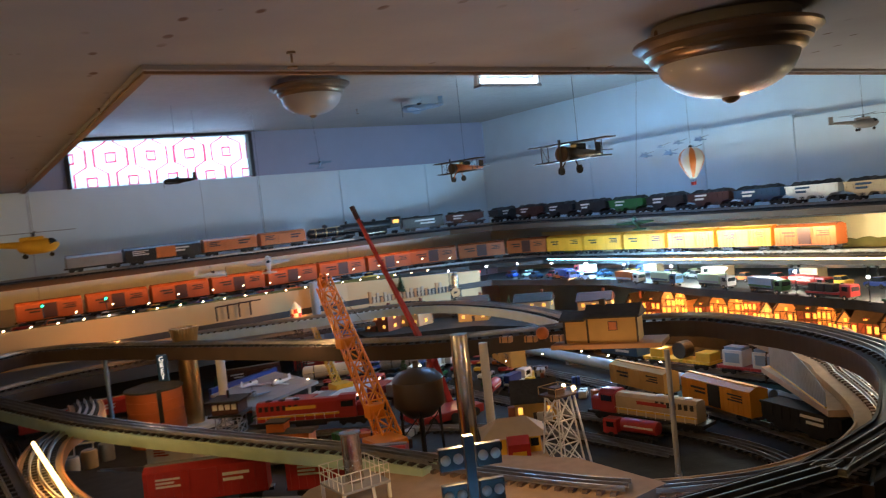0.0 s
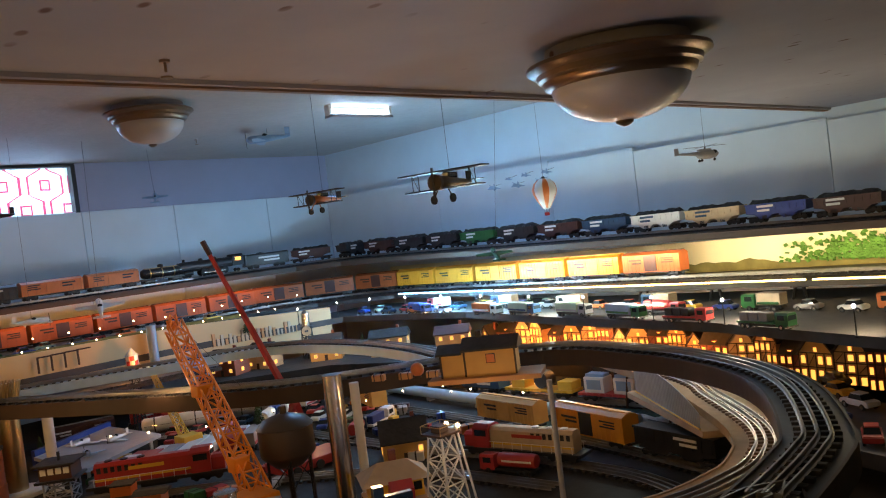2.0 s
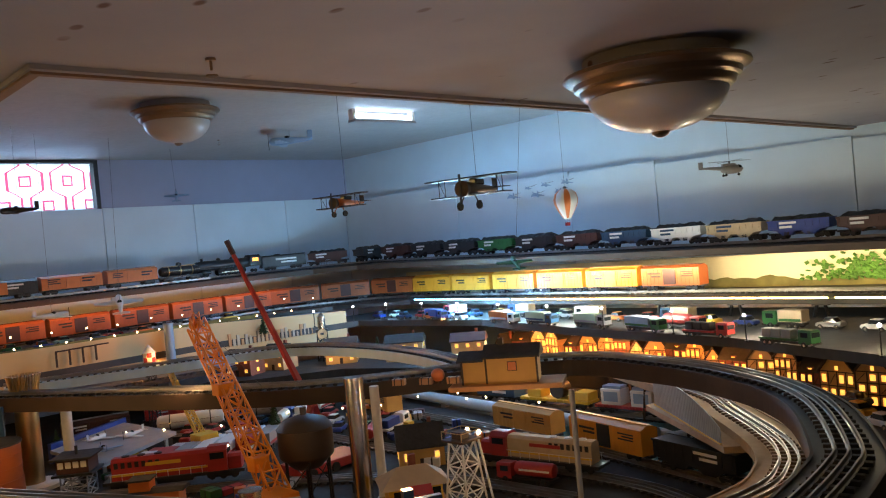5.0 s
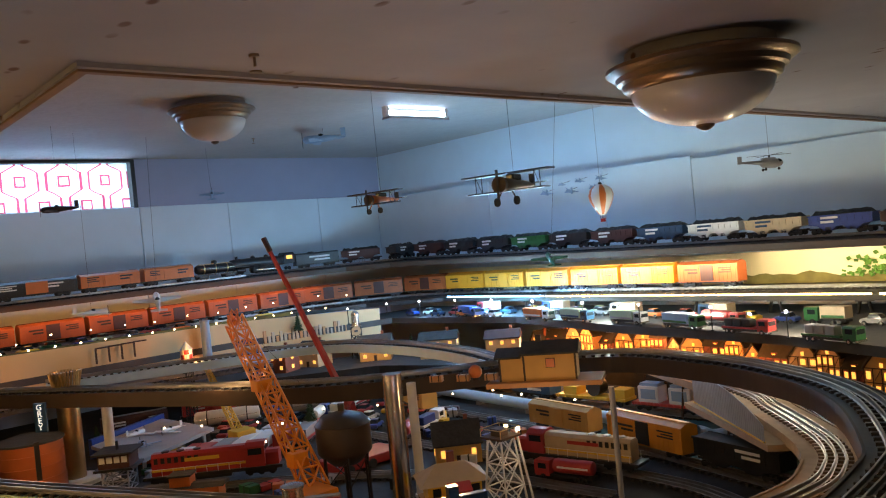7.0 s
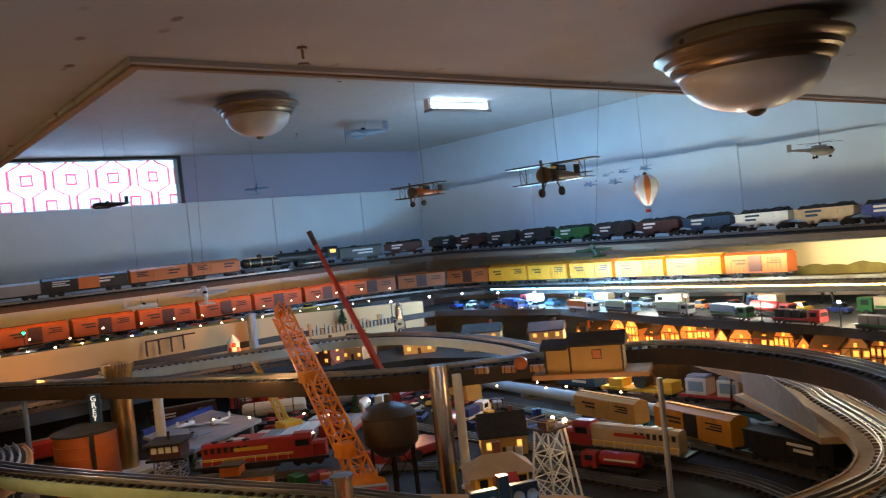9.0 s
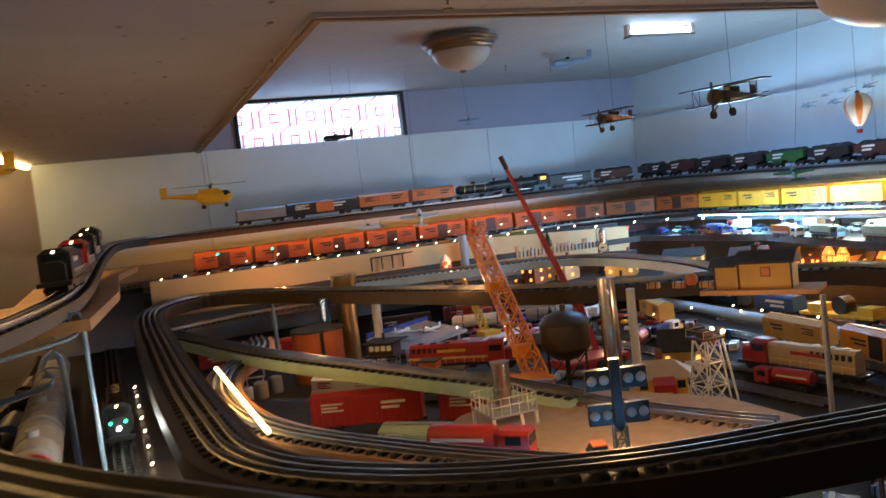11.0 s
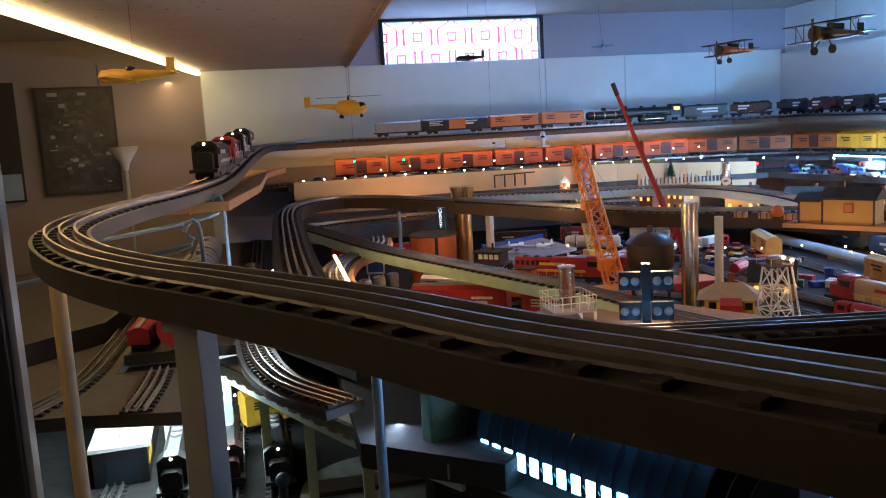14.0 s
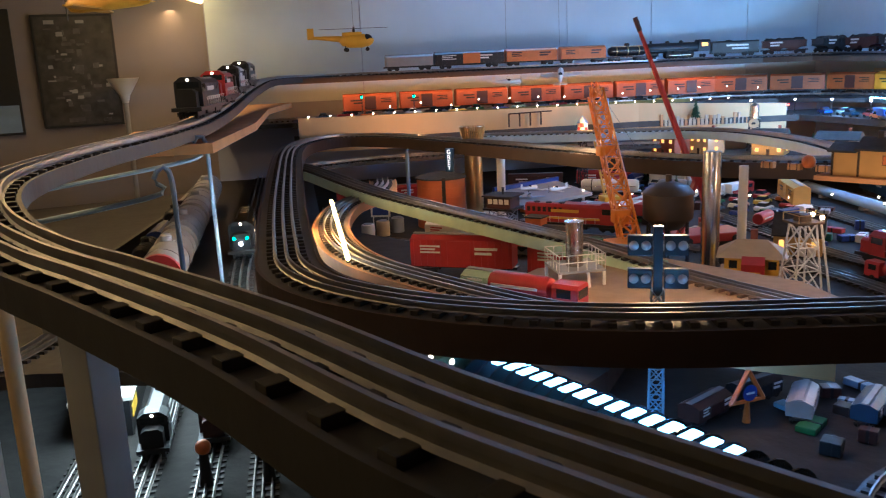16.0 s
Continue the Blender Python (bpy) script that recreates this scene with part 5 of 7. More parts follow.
def helicopter(label, L, body, at, turn, ceil, hung=True):
    t = thing("helicopter", label, "model helicopter", at, turn)
    k = L / 0.2
    part("cabin", bm_lathe([(0.003 * k, -0.040 * k), (0.014 * k, -0.032 * k), (0.021 * k, -0.01 * k), (0.021 * k, 0.03 * k), (0.015 * k, 0.055 * k), (0.003 * k, 0.066 * k)], n=16), body, t, smooth=True).matrix_local = pose(0, 0, 0, 0, 90, 0)
    part("tail_boom", bm_rod((-0.03 * k, 0, 0.006 * k), (-0.125 * k, 0, 0.014 * k), 0.010 * k, n=10, r2=0.004 * k), body, t)
    part("tail_fin", bm_prism([(-0.002 * k, 0.008 * k), (0.002 * k, 0.008 * k), (0.001 * k, 0.042 * k), (-0.001 * k, 0.042 * k)], -0.138 * k, -0.118 * k), body, t)
    part("mast", bm_rod((0.005 * k, 0, 0.018 * k), (0.005 * k, 0, 0.036 * k), 0.004 * k, n=8), "wire", t)
    for a in (8, 98, 188, 278):
        part("rotor_blade", bm_box(0.0, 0.105 * k, -0.003 * k, 0.003 * k, 0.036 * k, 0.0372 * k), "wire", t).matrix_local = pose(0.005 * k, 0, 0, 0, 0, a)
    part("engine", bm_box(-0.03 * k, 0.03 * k, -0.012 * k, 0.012 * k, 0.014 * k, 0.026 * k, bevel=0.004 * k), body, t)
    part("windscreen", bm_ball((0.045 * k, 0, 0.005 * k), 0.0175 * k, squash=0.8), "glass", t, smooth=True)
    for x, y in ((0.045, 0), (-0.02, 0.016), (-0.02, -0.016)):
        part("wheel", bm_rod((x * k, (y - 0.002) * k, -0.026 * k), (x * k, (y + 0.002) * k, -0.026 * k), 0.006 * k, n=10), "rubber", t)
        part("leg", bm_rod((x * k, y * k, -0.026 * k), (x * k, y * k, -0.014 * k), 0.0015 * k, n=5), "wire", t)
    if hung:
        wire(t, 0.036 * k, ceil - at[2], 0.005 * k)
    return t


helicopter("yellow rescue model helicopter hung on a wire", 0.215, "yellow", (0.715, 2.76, 1.728), -12, ZS)
helicopter("grey model helicopter hung on a wire", 0.125, "grey", (2.60, 1.363, 1.815), -42, ZC - 0.001)


def fighter(label, L, body, at, turn, ceil, roll=0.0, hung=True, pitch=0.0):
    """A low-wing model plane."""
    t = thing("model_plane", label, "model plane", at, turn, tilt=roll, lean=pitch)
    k = L / 0.2
    part("fuselage", bm_lathe([(0.003 * k, -0.1 * k), (0.008 * k, -0.08 * k), (0.016 * k, 0.0), (0.019 * k, 0.06 * k), (0.016 * k, 0.085 * k), (0.004 * k, 0.095 * k)], n=14), body, t, smooth=True).matrix_local = pose(0, 0, 0, 0, 90, 0)
    part("wing", bm_plate([(0.065 * k, 0), (0.055 * k, 0.125 * k), (0.030 * k, 0.130 * k), (0.005 * k, 0), (0.030 * k, -0.130 * k), (0.055 * k, -0.125 * k)], -0.012 * k, -0.008 * k), body, t)
    part("tailplane", bm_plate([(-0.075 * k, 0), (-0.085 * k, 0.045 * k), (-0.1 * k, 0.045 * k), (-0.1 * k, -0.045 * k), (-0.085 * k, -0.045 * k)], 0.003 * k, 0.006 * k), body, t)
    part("fin", bm_prism([(-0.0015 * k, 0.0), (0.0015 * k, 0.0), (0.001 * k, 0.042 * k), (-0.001 * k, 0.042 * k)], -0.102 * k, -0.080 * k), body, t)
    part("canopy", bm_ball((0.012 * k, 0, 0.014 * k), 0.013 * k, squash=0.8), "glass", t, smooth=True)
    part("propeller", bm_box(0.095 * k, 0.097 * k, -0.002 * k, 0.002 * k, -0.036 * k, 0.036 * k), "wire", t)
    if hung:
        wire(t, 0.01 * k, ceil - at[2])
    return t


fighter("bright yellow model trainer plane hung on a wire", 0.150, "yellow", (0.195, 1.562, 1.772), 172, ZS, roll=0)
fighter("dark model plane hung before the window", 0.115, "black", (1.224, 3.0, 1.905), 150, ZC)
fighter("small pale model plane hung near the wall", 0.075, "bluegrey", (1.898, 3.3, 1.955), 60, ZC, pitch=-35)
fighter("grey model plane fixed below the ceiling", 0.17, "bluegrey", (2.20, 2.93, 2.125), 140, ZC)
fighter("green model plane hung before the shelf", 0.09, "green", (2.30, 1.93, 1.598), 55, ZC, pitch=-25)
fighter("small white model plane above the back road", 0.12, "white", (1.33, 3.12, 1.560), 5, ZC)
fighter("white and red model plane above the back road", 0.12, "white", (1.50, 2.98, 1.575), 70, ZC, pitch=-30)
for y, z, s in ((2.55, 1.845, 1.1), (2.42, 1.84, 1.1), (2.37, 1.875, 0.8), (2.30, 1.842, 0.9), (2.265, 1.875, 0.9), (2.46, 1.87, 0.6)):
    t = thing("jet_model", "small grey delta-winged model jet on the wall", "model plane", (3.03, y, z), 60, "jets on the wall", lean=-20)
    part("body", bm_rod((-0.03 * s, 0, 0), (0.035 * s, 0, 0), 0.005 * s, n=10, r2=0.001), "bluegrey", t)
    part("delta_wing", bm_plate([(0.018 * s, 0), (-0.026 * s, 0.028 * s), (-0.026 * s, -0.028 * s)], -0.001, 0.001), "bluegrey", t)
    part("fin", bm_prism([(-0.0007, 0.0), (0.0007, 0.0), (0.0007, 0.018 * s), (-0.0007, 0.018 * s)], -0.030 * s, -0.016 * s), "bluegrey", t)
    part("pin", bm_rod((0.0, 0, 0), (0.035, -0.055, 0), 0.0008, n=5), "wire", t)

t = thing("hot_air_balloon", "cream and orange model hot-air balloon with a basket", "model balloon", (2.572, 1.923, 1.70))
prof = [(0.004, 0.018), (0.010, 0.022), (0.022, 0.044), (0.031, 0.066), (0.033, 0.082), (0.028, 0.100), (0.016, 0.112), (0.003, 0.116)]
env = part("envelope", bm_lathe([(r * 1.25, z * 1.05) for r, z in prof], n=24), "white", t, smooth=True)
env.data.materials.append(M["orange"])
for p in env.data.polygons:
    a = math.degrees(math.atan2(p.center.y, p.center.x))
    if (-75 < a < -20 or 10 < a < 60 or 120 < a < 165 or -150 < a < -115) and p.center.z > 0.03:
        p.material_index = 1
part("basket", bm_box(-0.006, 0.006, -0.006, 0.006, -0.002, 0.009, bevel=0.001), "red", t)
bm = bmesh.new()
for x, y in ((-1, -1), (1, -1), (1, 1), (-1, 1)):
    bm_rod((x * 0.005, y * 0.005, 0.008), (x * 0.006, y * 0.006, 0.022), 0.0005, bm, n=4)
part("ropes", bm, "wire", t)
part("crown", bm_ball((0.0, 0, 0.122), 0.007), "black", t)
wire(t, 0.125, ZC - 1.70)

# ---- posts, silos and towers in the middle ----
def post_of(label, x, y, z0, z1, r, material, cap=0.0):
    t = thing("support_post", label, "post", (x, y, z0))
    part("shaft", bm_rod((0, 0, 0), (0, 0, z1 - z0), r, n=28), material, t, smooth=True)
    part("foot", bm_rod((0, 0, 0), (0, 0, 0.006), r * 1.35, n=24), material, t, smooth=True)
    if cap:
        part("cap", bm_rod((0, 0, z1 - z0), (0, 0, z1 - z0 + 0.004), r * cap, n=24), material, t, smooth=True)
    return t


post_of("shiny brushed steel support tube", 1.374, 1.584, G, 1.437, 0.0195, "steel")
post_of("plain white round support post", 1.516, 1.70, G, 1.384, 0.0105, "white")
post_of("dark thin metal support post", 1.634, 1.244, G, 1.384, 0.0055, "grey")
post_of("blue-grey support post with a lamp", 1.739, 3.147, G, 1.474, 0.017, "bluegrey", 1.1)
post_of("white round support post beside the silo", 1.16, 2.58, G, 1.384, 0.014, "white")
for x, y in ((0.50, 2.6), (0.476, 1.75), (0.55, 0.90), (1.22, 0.638), (0.9, 2.94)):
    post_of("thin grey bridge support post", x, y, 0.93 if y < 0.97 else G, Z1 - 0.03, 0.007, "bluegrey")
t = thing("silo", "gold metal silo with a flared slatted top", "silo", (1.085, 2.655, G))
part("shaft", bm_rod((0, 0, 0), (0, 0, 0.255), 0.030, n=32), "brass", t, smooth=True)
part("plinth", bm_lathe([(0.075, 0), (0.075, 0.010), (0.06, 0.014)], n=36), "white", t)
for i in range(30):
    a = 2 * math.pi * i / 30
    part("slat", bm_rod((0.029 * math.cos(a), 0.029 * math.sin(a), 0.245), (0.042 * math.cos(a), 0.042 * math.sin(a), 0.306), 0.003, n=5), "brass", t)

t = thing("storage_tank", "rust-red oil storage tank with a dark lid", "storage tank", (0.955, 2.56, 1.199))
part("base_ring", bm_lathe([(0.080, -0.069), (0.080, 0.0)], n=40), "rust", t, smooth=True)
part("shell", bm_lathe([(0.078, 0), (0.078, 0.088)], n=40), "rust", t, smooth=True)
for z in (0.03, 0.06, 0.086):
    part("hoop", bm_lathe([(0.078, z - 0.001), (0.0795, z - 0.001), (0.0795, z + 0.001), (0.078, z + 0.001)], n=40), "rust", t)
part("lid", bm_lathe([(0.082, 0.086), (0.082, 0.091), (0.03, 0.104), (0.002, 0.106)], n=40), "roof", t, smooth=True)
part("ladder", bm_box(-0.012, 0.0, -0.081, -0.079, 0, 0.095), "black", t)

t = thing("water_tank", "dark round water tank on a lattice stand", "water tank", (1.345, 1.73, 1.199))
part("tank", bm_lathe([(0.004, 0.040), (0.030, 0.046), (0.056, 0.070), (0.058, 0.074), (0.058, 0.128), (0.060, 0.130), (0.045, 0.146), (0.012, 0.156), (0.002, 0.157)], n=36), "tank", t, smooth=True)
part("hatch", bm_rod((0, 0, 0.154), (0, 0, 0.172), 0.007, n=12), "tank", t)
for i in range(6):
    a = math.pi * i / 3
    part("leg", bm_rod((0.052 * math.cos(a), 0.052 * math.sin(a), -0.069), (0.05 * math.cos(a), 0.05 * math.sin(a), 0.075), 0.0028, n=6), "black", t)
    b = a + math.pi / 3
    part("brace", bm_rod((0.052 * math.cos(a), 0.052 * math.sin(a), 0.005), (0.05 * math.cos(b), 0.05 * math.sin(b), 0.062), 0.0014, n=5), "black", t)
part("outlet_pipe", bm_rod((0, 0, -0.069), (0, 0, 0.045), 0.006, n=10), "black", t)


def lattice(t, base, top, w0, w1, bays, r, material, name="girder"):
    """Four corner bars with cross bracing from one point to another."""
    a, b = Vector(base), Vector(top)
    q = (b - a).to_track_quat("Z", "Y")
    L = (b - a).length

    def at(i, sx, sy):
        w = w0 + (w1 - w0) * i / bays
        return a + q @ Vector((sx * w / 2, sy * w / 2, L * i / bays))

    cs = ((-1, -1), (1, -1), (1, 1), (-1, 1))
    for c in cs:
        part("corner_bar", bm_rod(at(0, *c), at(bays, *c), r, n=6), material, t)
    for k in range(4):
        bm = bmesh.new()
        c, d = cs[k], cs[(k + 1) % 4]
        for i in range(bays):
            bm_rod(at(i, *c), at(i + 1, *d), r * 0.75, bm, n=5)
            bm_rod(at(i, *d), at(i + 1, *c), r * 0.6, bm, n=5)
            bm_rod(at(i, *c), at(i, *d), r * 0.75, bm, n=5)
        part(name, bm, material, t)["kind"] = "stuff"


# orange lattice crane
t = thing("lattice_crane", "orange toy crane with a tall lattice boom", "toy crane")
lattice(t, (1.225, 1.66, 1.225), (1.290, 2.055, 1.552), 0.040, 0.034, 10, 0.0027, "crane", "lacing")
lattice(t, (1.290, 2.055, 1.552), (1.265, 2.00, 1.575), 0.020, 0.012, 1, 0.002, "crane", "lacing")
part("pulley", bm_rod((1.280, 2.05, 1.55), (1.300, 2.06, 1.55), 0.012, n=16), "crane", t)
part("gusset", bm_box(1.232, 1.268, 1.87, 1.90, 1.405, 1.43, bevel=0.003), "crane", t)
part("gusset", bm_box(1.205, 1.24, 1.705, 1.735, 1.27, 1.30, bevel=0.003), "crane", t)
part("base", bm_box(1.165, 1.235, 1.60, 1.68, G, 1.245, bevel=0.006), "crane", t)
part("cable", bm_rod((1.292, 2.055, 1.565), (1.33, 1.86, 1.41), 0.0006, n=4), "wire", t)
# red crane
t = thing("red_crane", "red toy crane with a long slim boom", "toy crane")
part("boom", bm_rod((1.56, 2.01, 1.30), (1.425, 2.112, 1.733), 0.010, n=4, r2=0.0048), "red", t)
part("tip", bm_rod((1.434, 2.105, 1.705), (1.423, 2.113, 1.741), 0.0068, n=6), "maroon", t)
part("arm", bm_rod((1.66, 2.10, 1.15), (1.56, 2.01, 1.32), 0.011, n=4), "red", t)
part("arm", bm_rod((1.52, 2.03, 1.15), (1.56, 2.01, 1.32), 0.009, n=4), "red", t)
part("chassis", bm_box(1.50, 1.70, 1.99, 2.09, G + 0.006, 1.16, bevel=0.005), "red", t)
for x in (1.53, 1.60, 1.67):
    part("wheel", bm_rod((x, 1.985, G + 0.012), (x, 2.095, G + 0.012), 0.012, n=14), "rubber", t)
# small yellow crane
t = thing("yellow_crane", "small yellow toy crane with a lattice jib", "toy crane")
lattice(t, (1.50, 2.50, 1.19), (1.60, 2.88, 1.345), 0.022, 0.012, 9, 0.0018, "yellow", "lacing")
part("cab", bm_box(1.47, 1.53, 2.45, 2.51, G, 1.20, bevel=0.004), "yellow", t)

# station on the bridge
t = thing("station_house", "ochre station house with a dark roof on the bridge", "model house", (1.672, 1.452, Z1 - 0.004), -58)
part("wall", bm_box(-0.030, 0.078, -0.03, 0.03, 0, 0.058), "ochre", t)
part("annex", bm_box(-0.082, -0.030, -0.026, 0.026, 0, 0.050), "ochre", t)
part("roof", bm_prism([(-0.040, 0.054), (0.040, 0.054), (0.040, 0.058), (0.0, 0.080), (-0.040, 0.058)], -0.036, 0.086), "roof", t)
part("annex_roof", bm_prism([(-0.036, 0.048), (0.036, 0.048), (0.036, 0.052), (0.0, 0.068), (-0.036, 0.052)], -0.092, -0.036), "roof", t)
part("chimney", bm_box(-0.006, 0.006, -0.004, 0.008, 0.07, 0.092), "roof", t)
w = part("window", bm_box(0.016, 0.036, -0.0316, -0.030, 0.026, 0.046), "fascia", t)
part("pane", bm_box(0.0175, 0.0345, -0.0322, -0.0316, 0.0275, 0.0445), "orange", w)
for x in (-0.03, 0.078, -0.082):
    part("corner_post", bm_box(x - 0.002, x + 0.002, -0.032, -0.030, 0, 0.054), "fascia", t)
part("platform", bm_box(-0.11, 0.13, -0.052, 0.045, -0.010, 0.0), "wood", t)
t = thing("barrel", "orange ball-shaped tank beside the station", "tank", (1.592, 1.57, 1.402))
part("ball", bm_ball((0, 0, 0.0), 0.015, n=16), "orange", t, smooth=True)
part("stand", bm_rod((0, 0, -0.018), (0, 0, -0.008), 0.008, n=10), "fascia", t)
for i in range(3):
    t = thing("crate", "small wooden crate on the bridge platform", "crate", (1.60 - 0.03 * i, 1.53 + 0.055 * i, Z1), -60, "crates on the bridge")
    part("body", bm_box(-0.014, 0.014, -0.008, 0.008, 0.0, 0.014, bevel=0.001), "wood", t)
    for s in (-0.008, 0.008):
        part("slat", bm_box(s - 0.001, s + 0.001, -0.009, 0.009, 0.0, 0.0148), "fascia", t)

# drilling rig
t = thing("drill_tower", "white lattice tower with floodlights on top", "lattice tower", (1.455, 1.375, 1.199))
lattice(t, (0, 0, -0.069), (0, 0, 0.115), 0.066, 0.034, 4, 0.0020, "white", "lacing")
part("platform", bm_box(-0.027, 0.027, -0.027, 0.027, 0.115, 0.119), "fascia", t)
bm = bmesh.new()
for a in range(4):
    x, y = ((-.026, -.026), (.026, -.026), (.026, .026), (-.026, .026))[a]
    x2, y2 = ((.026, -.026), (.026, .026), (-.026, .026), (-.026, -.026))[a]
    bm_rod((x, y, 0.119), (x, y, 0.134), 0.0009, bm, n=5)
    bm_rod((x, y, 0.134), (x2, y2, 0.134), 0.0009, bm, n=5)
part("railing", bm, "brass", t)
part("machine", bm_box(-0.014, 0.010, -0.012, 0.012, 0.119, 0.133, bevel=0.002), "fascia", t)
part("pipe", bm_rod((0.05, -0.035, -0.069), (0.026, -0.015, 0.13), 0.0022, n=6), "white", t)
for x, y in ((0.024, -0.024), (0.027, 0.01)):
    part("floodlight", bm_ball((x, y, 0.128), 0.0042, n=8), "lit_warm", t)

# silver tank tower, floodlight gantry
t = thing("silver_tank_tower", "steel tank on a railed grey platform tower", "tank tower", (0.978, 1.332, 1.199))
part("tank", bm_lathe([(0.0155, 0.082), (0.0155, 0.158), (0.0175, 0.159), (0.0175, 0.163), (0.004, 0.164)], n=28), "steel", t, smooth=True)
part("platform", bm_box(-0.043, 0.043, -0.043, 0.043, 0.078, 0.082), "grey", t)
for x in (-0.04, 0.04):
    for y in (-0.04, 0.04):
        part("leg", bm_box(x - 0.0025, x + 0.0025, y - 0.0025, y + 0.0025, 0, 0.078), "white", t)
for k in range(4):
    bm = bmesh.new()
    for i in range(6):
        u = -0.042 + 0.084 * i / 5
        x, y = ((u, -0.042), (0.042, u), (u, 0.042), (-0.042, u))[k]
        bm_rod((x, y, 0.082), (x, y, 0.110), 0.0009, bm, n=5)
    for z in (0.097, 0.110):
        e = ((-0.042, -0.042, 0.042, -0.042), (0.042, -0.042, 0.042, 0.042), (-0.042, 0.042, 0.042, 0.042), (-0.042, -0.042, -0.042, 0.042))[k]
        bm_rod((e[0], e[1], z), (e[2], e[3], z), 0.0009, bm, n=5)
    part("railing", bm, "white", t)
part("stair", bm_rod((0.01, -0.06, 0.0), (0.01, -0.043, 0.078), 0.003, n=5), "white", t)

t = thing("floodlight_mast", "black floodlight head on a grey lattice mast", "floodlight mast", (0.972, 0.975, 1.062))
lattice(t, (0, 0, 0), (0, 0, 0.27), 0.022, 0.016, 12, 0.0015, "bluegrey", "lacing")
part("spine", bm_box(-0.006, 0.006, -0.005, 0.005, 0.262, 0.358), "black", t)
for z in (0.272, 0.318):
    for s in (-1, 1):
        f = part("lamp_frame", bm_box(s * 0.008, s * 0.040, -0.006, 0.004, z, z + 0.028, bevel=0.0015), "black", t)
        for k in range(2):
            x = s * (0.016 + 0.016 * k)
            part("reflector", bm_ball((x, -0.006, z + 0.014), 0.0068, n=10), "frost", f, smooth=True)
t.matrix_world = pose(0.972, 0.975, 1.062, 0, 0, -22)

# sign tower, chequered tower, control tower
t = thing("water_tower", "black lattice tower with a steel tank and round sign", "water tower", (2.30, 2.98, 1.249))
lattice(t, (0, 0, 0), (0, 0, 0.125), 0.036, 0.028, 4, 0.0022, "black", "lacing")
part("tank", bm_lathe([(0.016, 0.128), (0.016, 0.180), (0.004, 0.192), (0.001, 0.193)], n=22), "steel", t, smooth=True)
part("deck", bm_rod((0, 0, 0.124), (0, 0, 0.128), 0.024, n=18), "black", t)
part("sign", bm_rod((-0.014, -0.02, 0.112), (-0.016, -0.023, 0.112), 0.019, n=22), "cream", t)
part("sign_mark", bm_box(-0.026, -0.006, -0.0265, -0.024, 0.108, 0.116), "black", t)
t = thing("checkered_tower", "small red and white chequered round tower", "toy tower", (1.60, 3.02, 1.199))
lattice(t, (0, 0, -0.069), (0, 0, 0.148), 0.03, 0.024, 4, 0.0018, "black", "lacing")
for i in range(8):
    for k in range(3):
        a0, a1 = 2 * math.pi * i / 8, 2 * math.pi * (i + 1) / 8
        bm = bm_plate([(0.0, 0.0), (0.021 * math.cos(a0), 0.021 * math.sin(a0)), (0.021 * math.cos((a0 + a1) / 2), 0.021 * math.sin((a0 + a1) / 2)), (0.021 * math.cos(a1), 0.021 * math.sin(a1))], 0.150 + 0.016 * k, 0.166 + 0.016 * k)
        part("checker", bm, "red" if (i + k) % 2 else "white", t)
part("cone_roof", bm_rod((0, 0, 0.198), (0, 0, 0.226), 0.023, n=16, r2=0.001), "bluegrey", t)
t = thing("control_tower", "dark red control cabin on a grey lattice stand", "control tower", (1.135, 2.46, G), -40)
lattice(t, (0, 0, 0), (0, 0, 0.055), 0.066, 0.066, 2, 0.0022, "grey", "lacing")
part("cabin", bm_box(-0.040, 0.040, -0.036, 0.036, 0.062, 0.098, bevel=0.001), "maroon", t)
part("gallery", bm_box(-0.050, 0.050, -0.046, 0.046, 0.056, 0.062), "black", t)
for s in (-1, 1):
    for i in range(4):
        part("window", bm_box(-0.036 + i * 0.019, -0.022 + i * 0.019, s * 0.036, s * 0.0368, 0.076, 0.092), "lens", t)
part("roof", bm_box(-0.052, 0.052, -0.048, 0.048, 0.098, 0.103, bevel=0.001), "roof", t)
part("mast", bm_rod((0.0, 0, 0.103), (0.0, 0, 0.125), 0.004, n=8), "black", t)

# houses near the rig
t = thing("depot_house", "yellow depot with a wide tan roof and red porch", "model house", (1.41, 1.475, 1.199), -32)
part("plinth", bm_box(-0.062, 0.062, -0.078, 0.045, -0.069, 0.0), "roadbed", t)
part("wall", bm_box(-0.052, 0.052, -0.035, 0.035, 0, 0.036), "yellow", t)
bm = bm_plate([(-0.068, -0.052), (0.068, -0.052), (0.068, 0.052), (-0.068, 0.052)], 0.036, 0.066)
for v in bm.verts:
    if v.co.z > 0.05:
        v.co.x, v.co.y = v.co.x * 0.42, 0
part("roof", bm, "tanroof", t)
part("chimney", bm_box(-0.004, 0.010, 0.004, 0.016, 0.05, 0.085), "brick", t)
part("porch", bm_prism([(-0.075, 0.0), (-0.036, 0.0), (-0.036, 0.034), (-0.055, 0.042), (-0.078, 0.030)], -0.018, 0.026), "red", t)
part("porch_window", bm_box(-0.010, 0.018, -0.0765, -0.075, 0.006, 0.024), "yellow", t)
for x in (-0.035, 0.04):
    part("window", bm_box(x - 0.008, x + 0.008, -0.0358, -0.035, 0.012, 0.028), "glass", t)
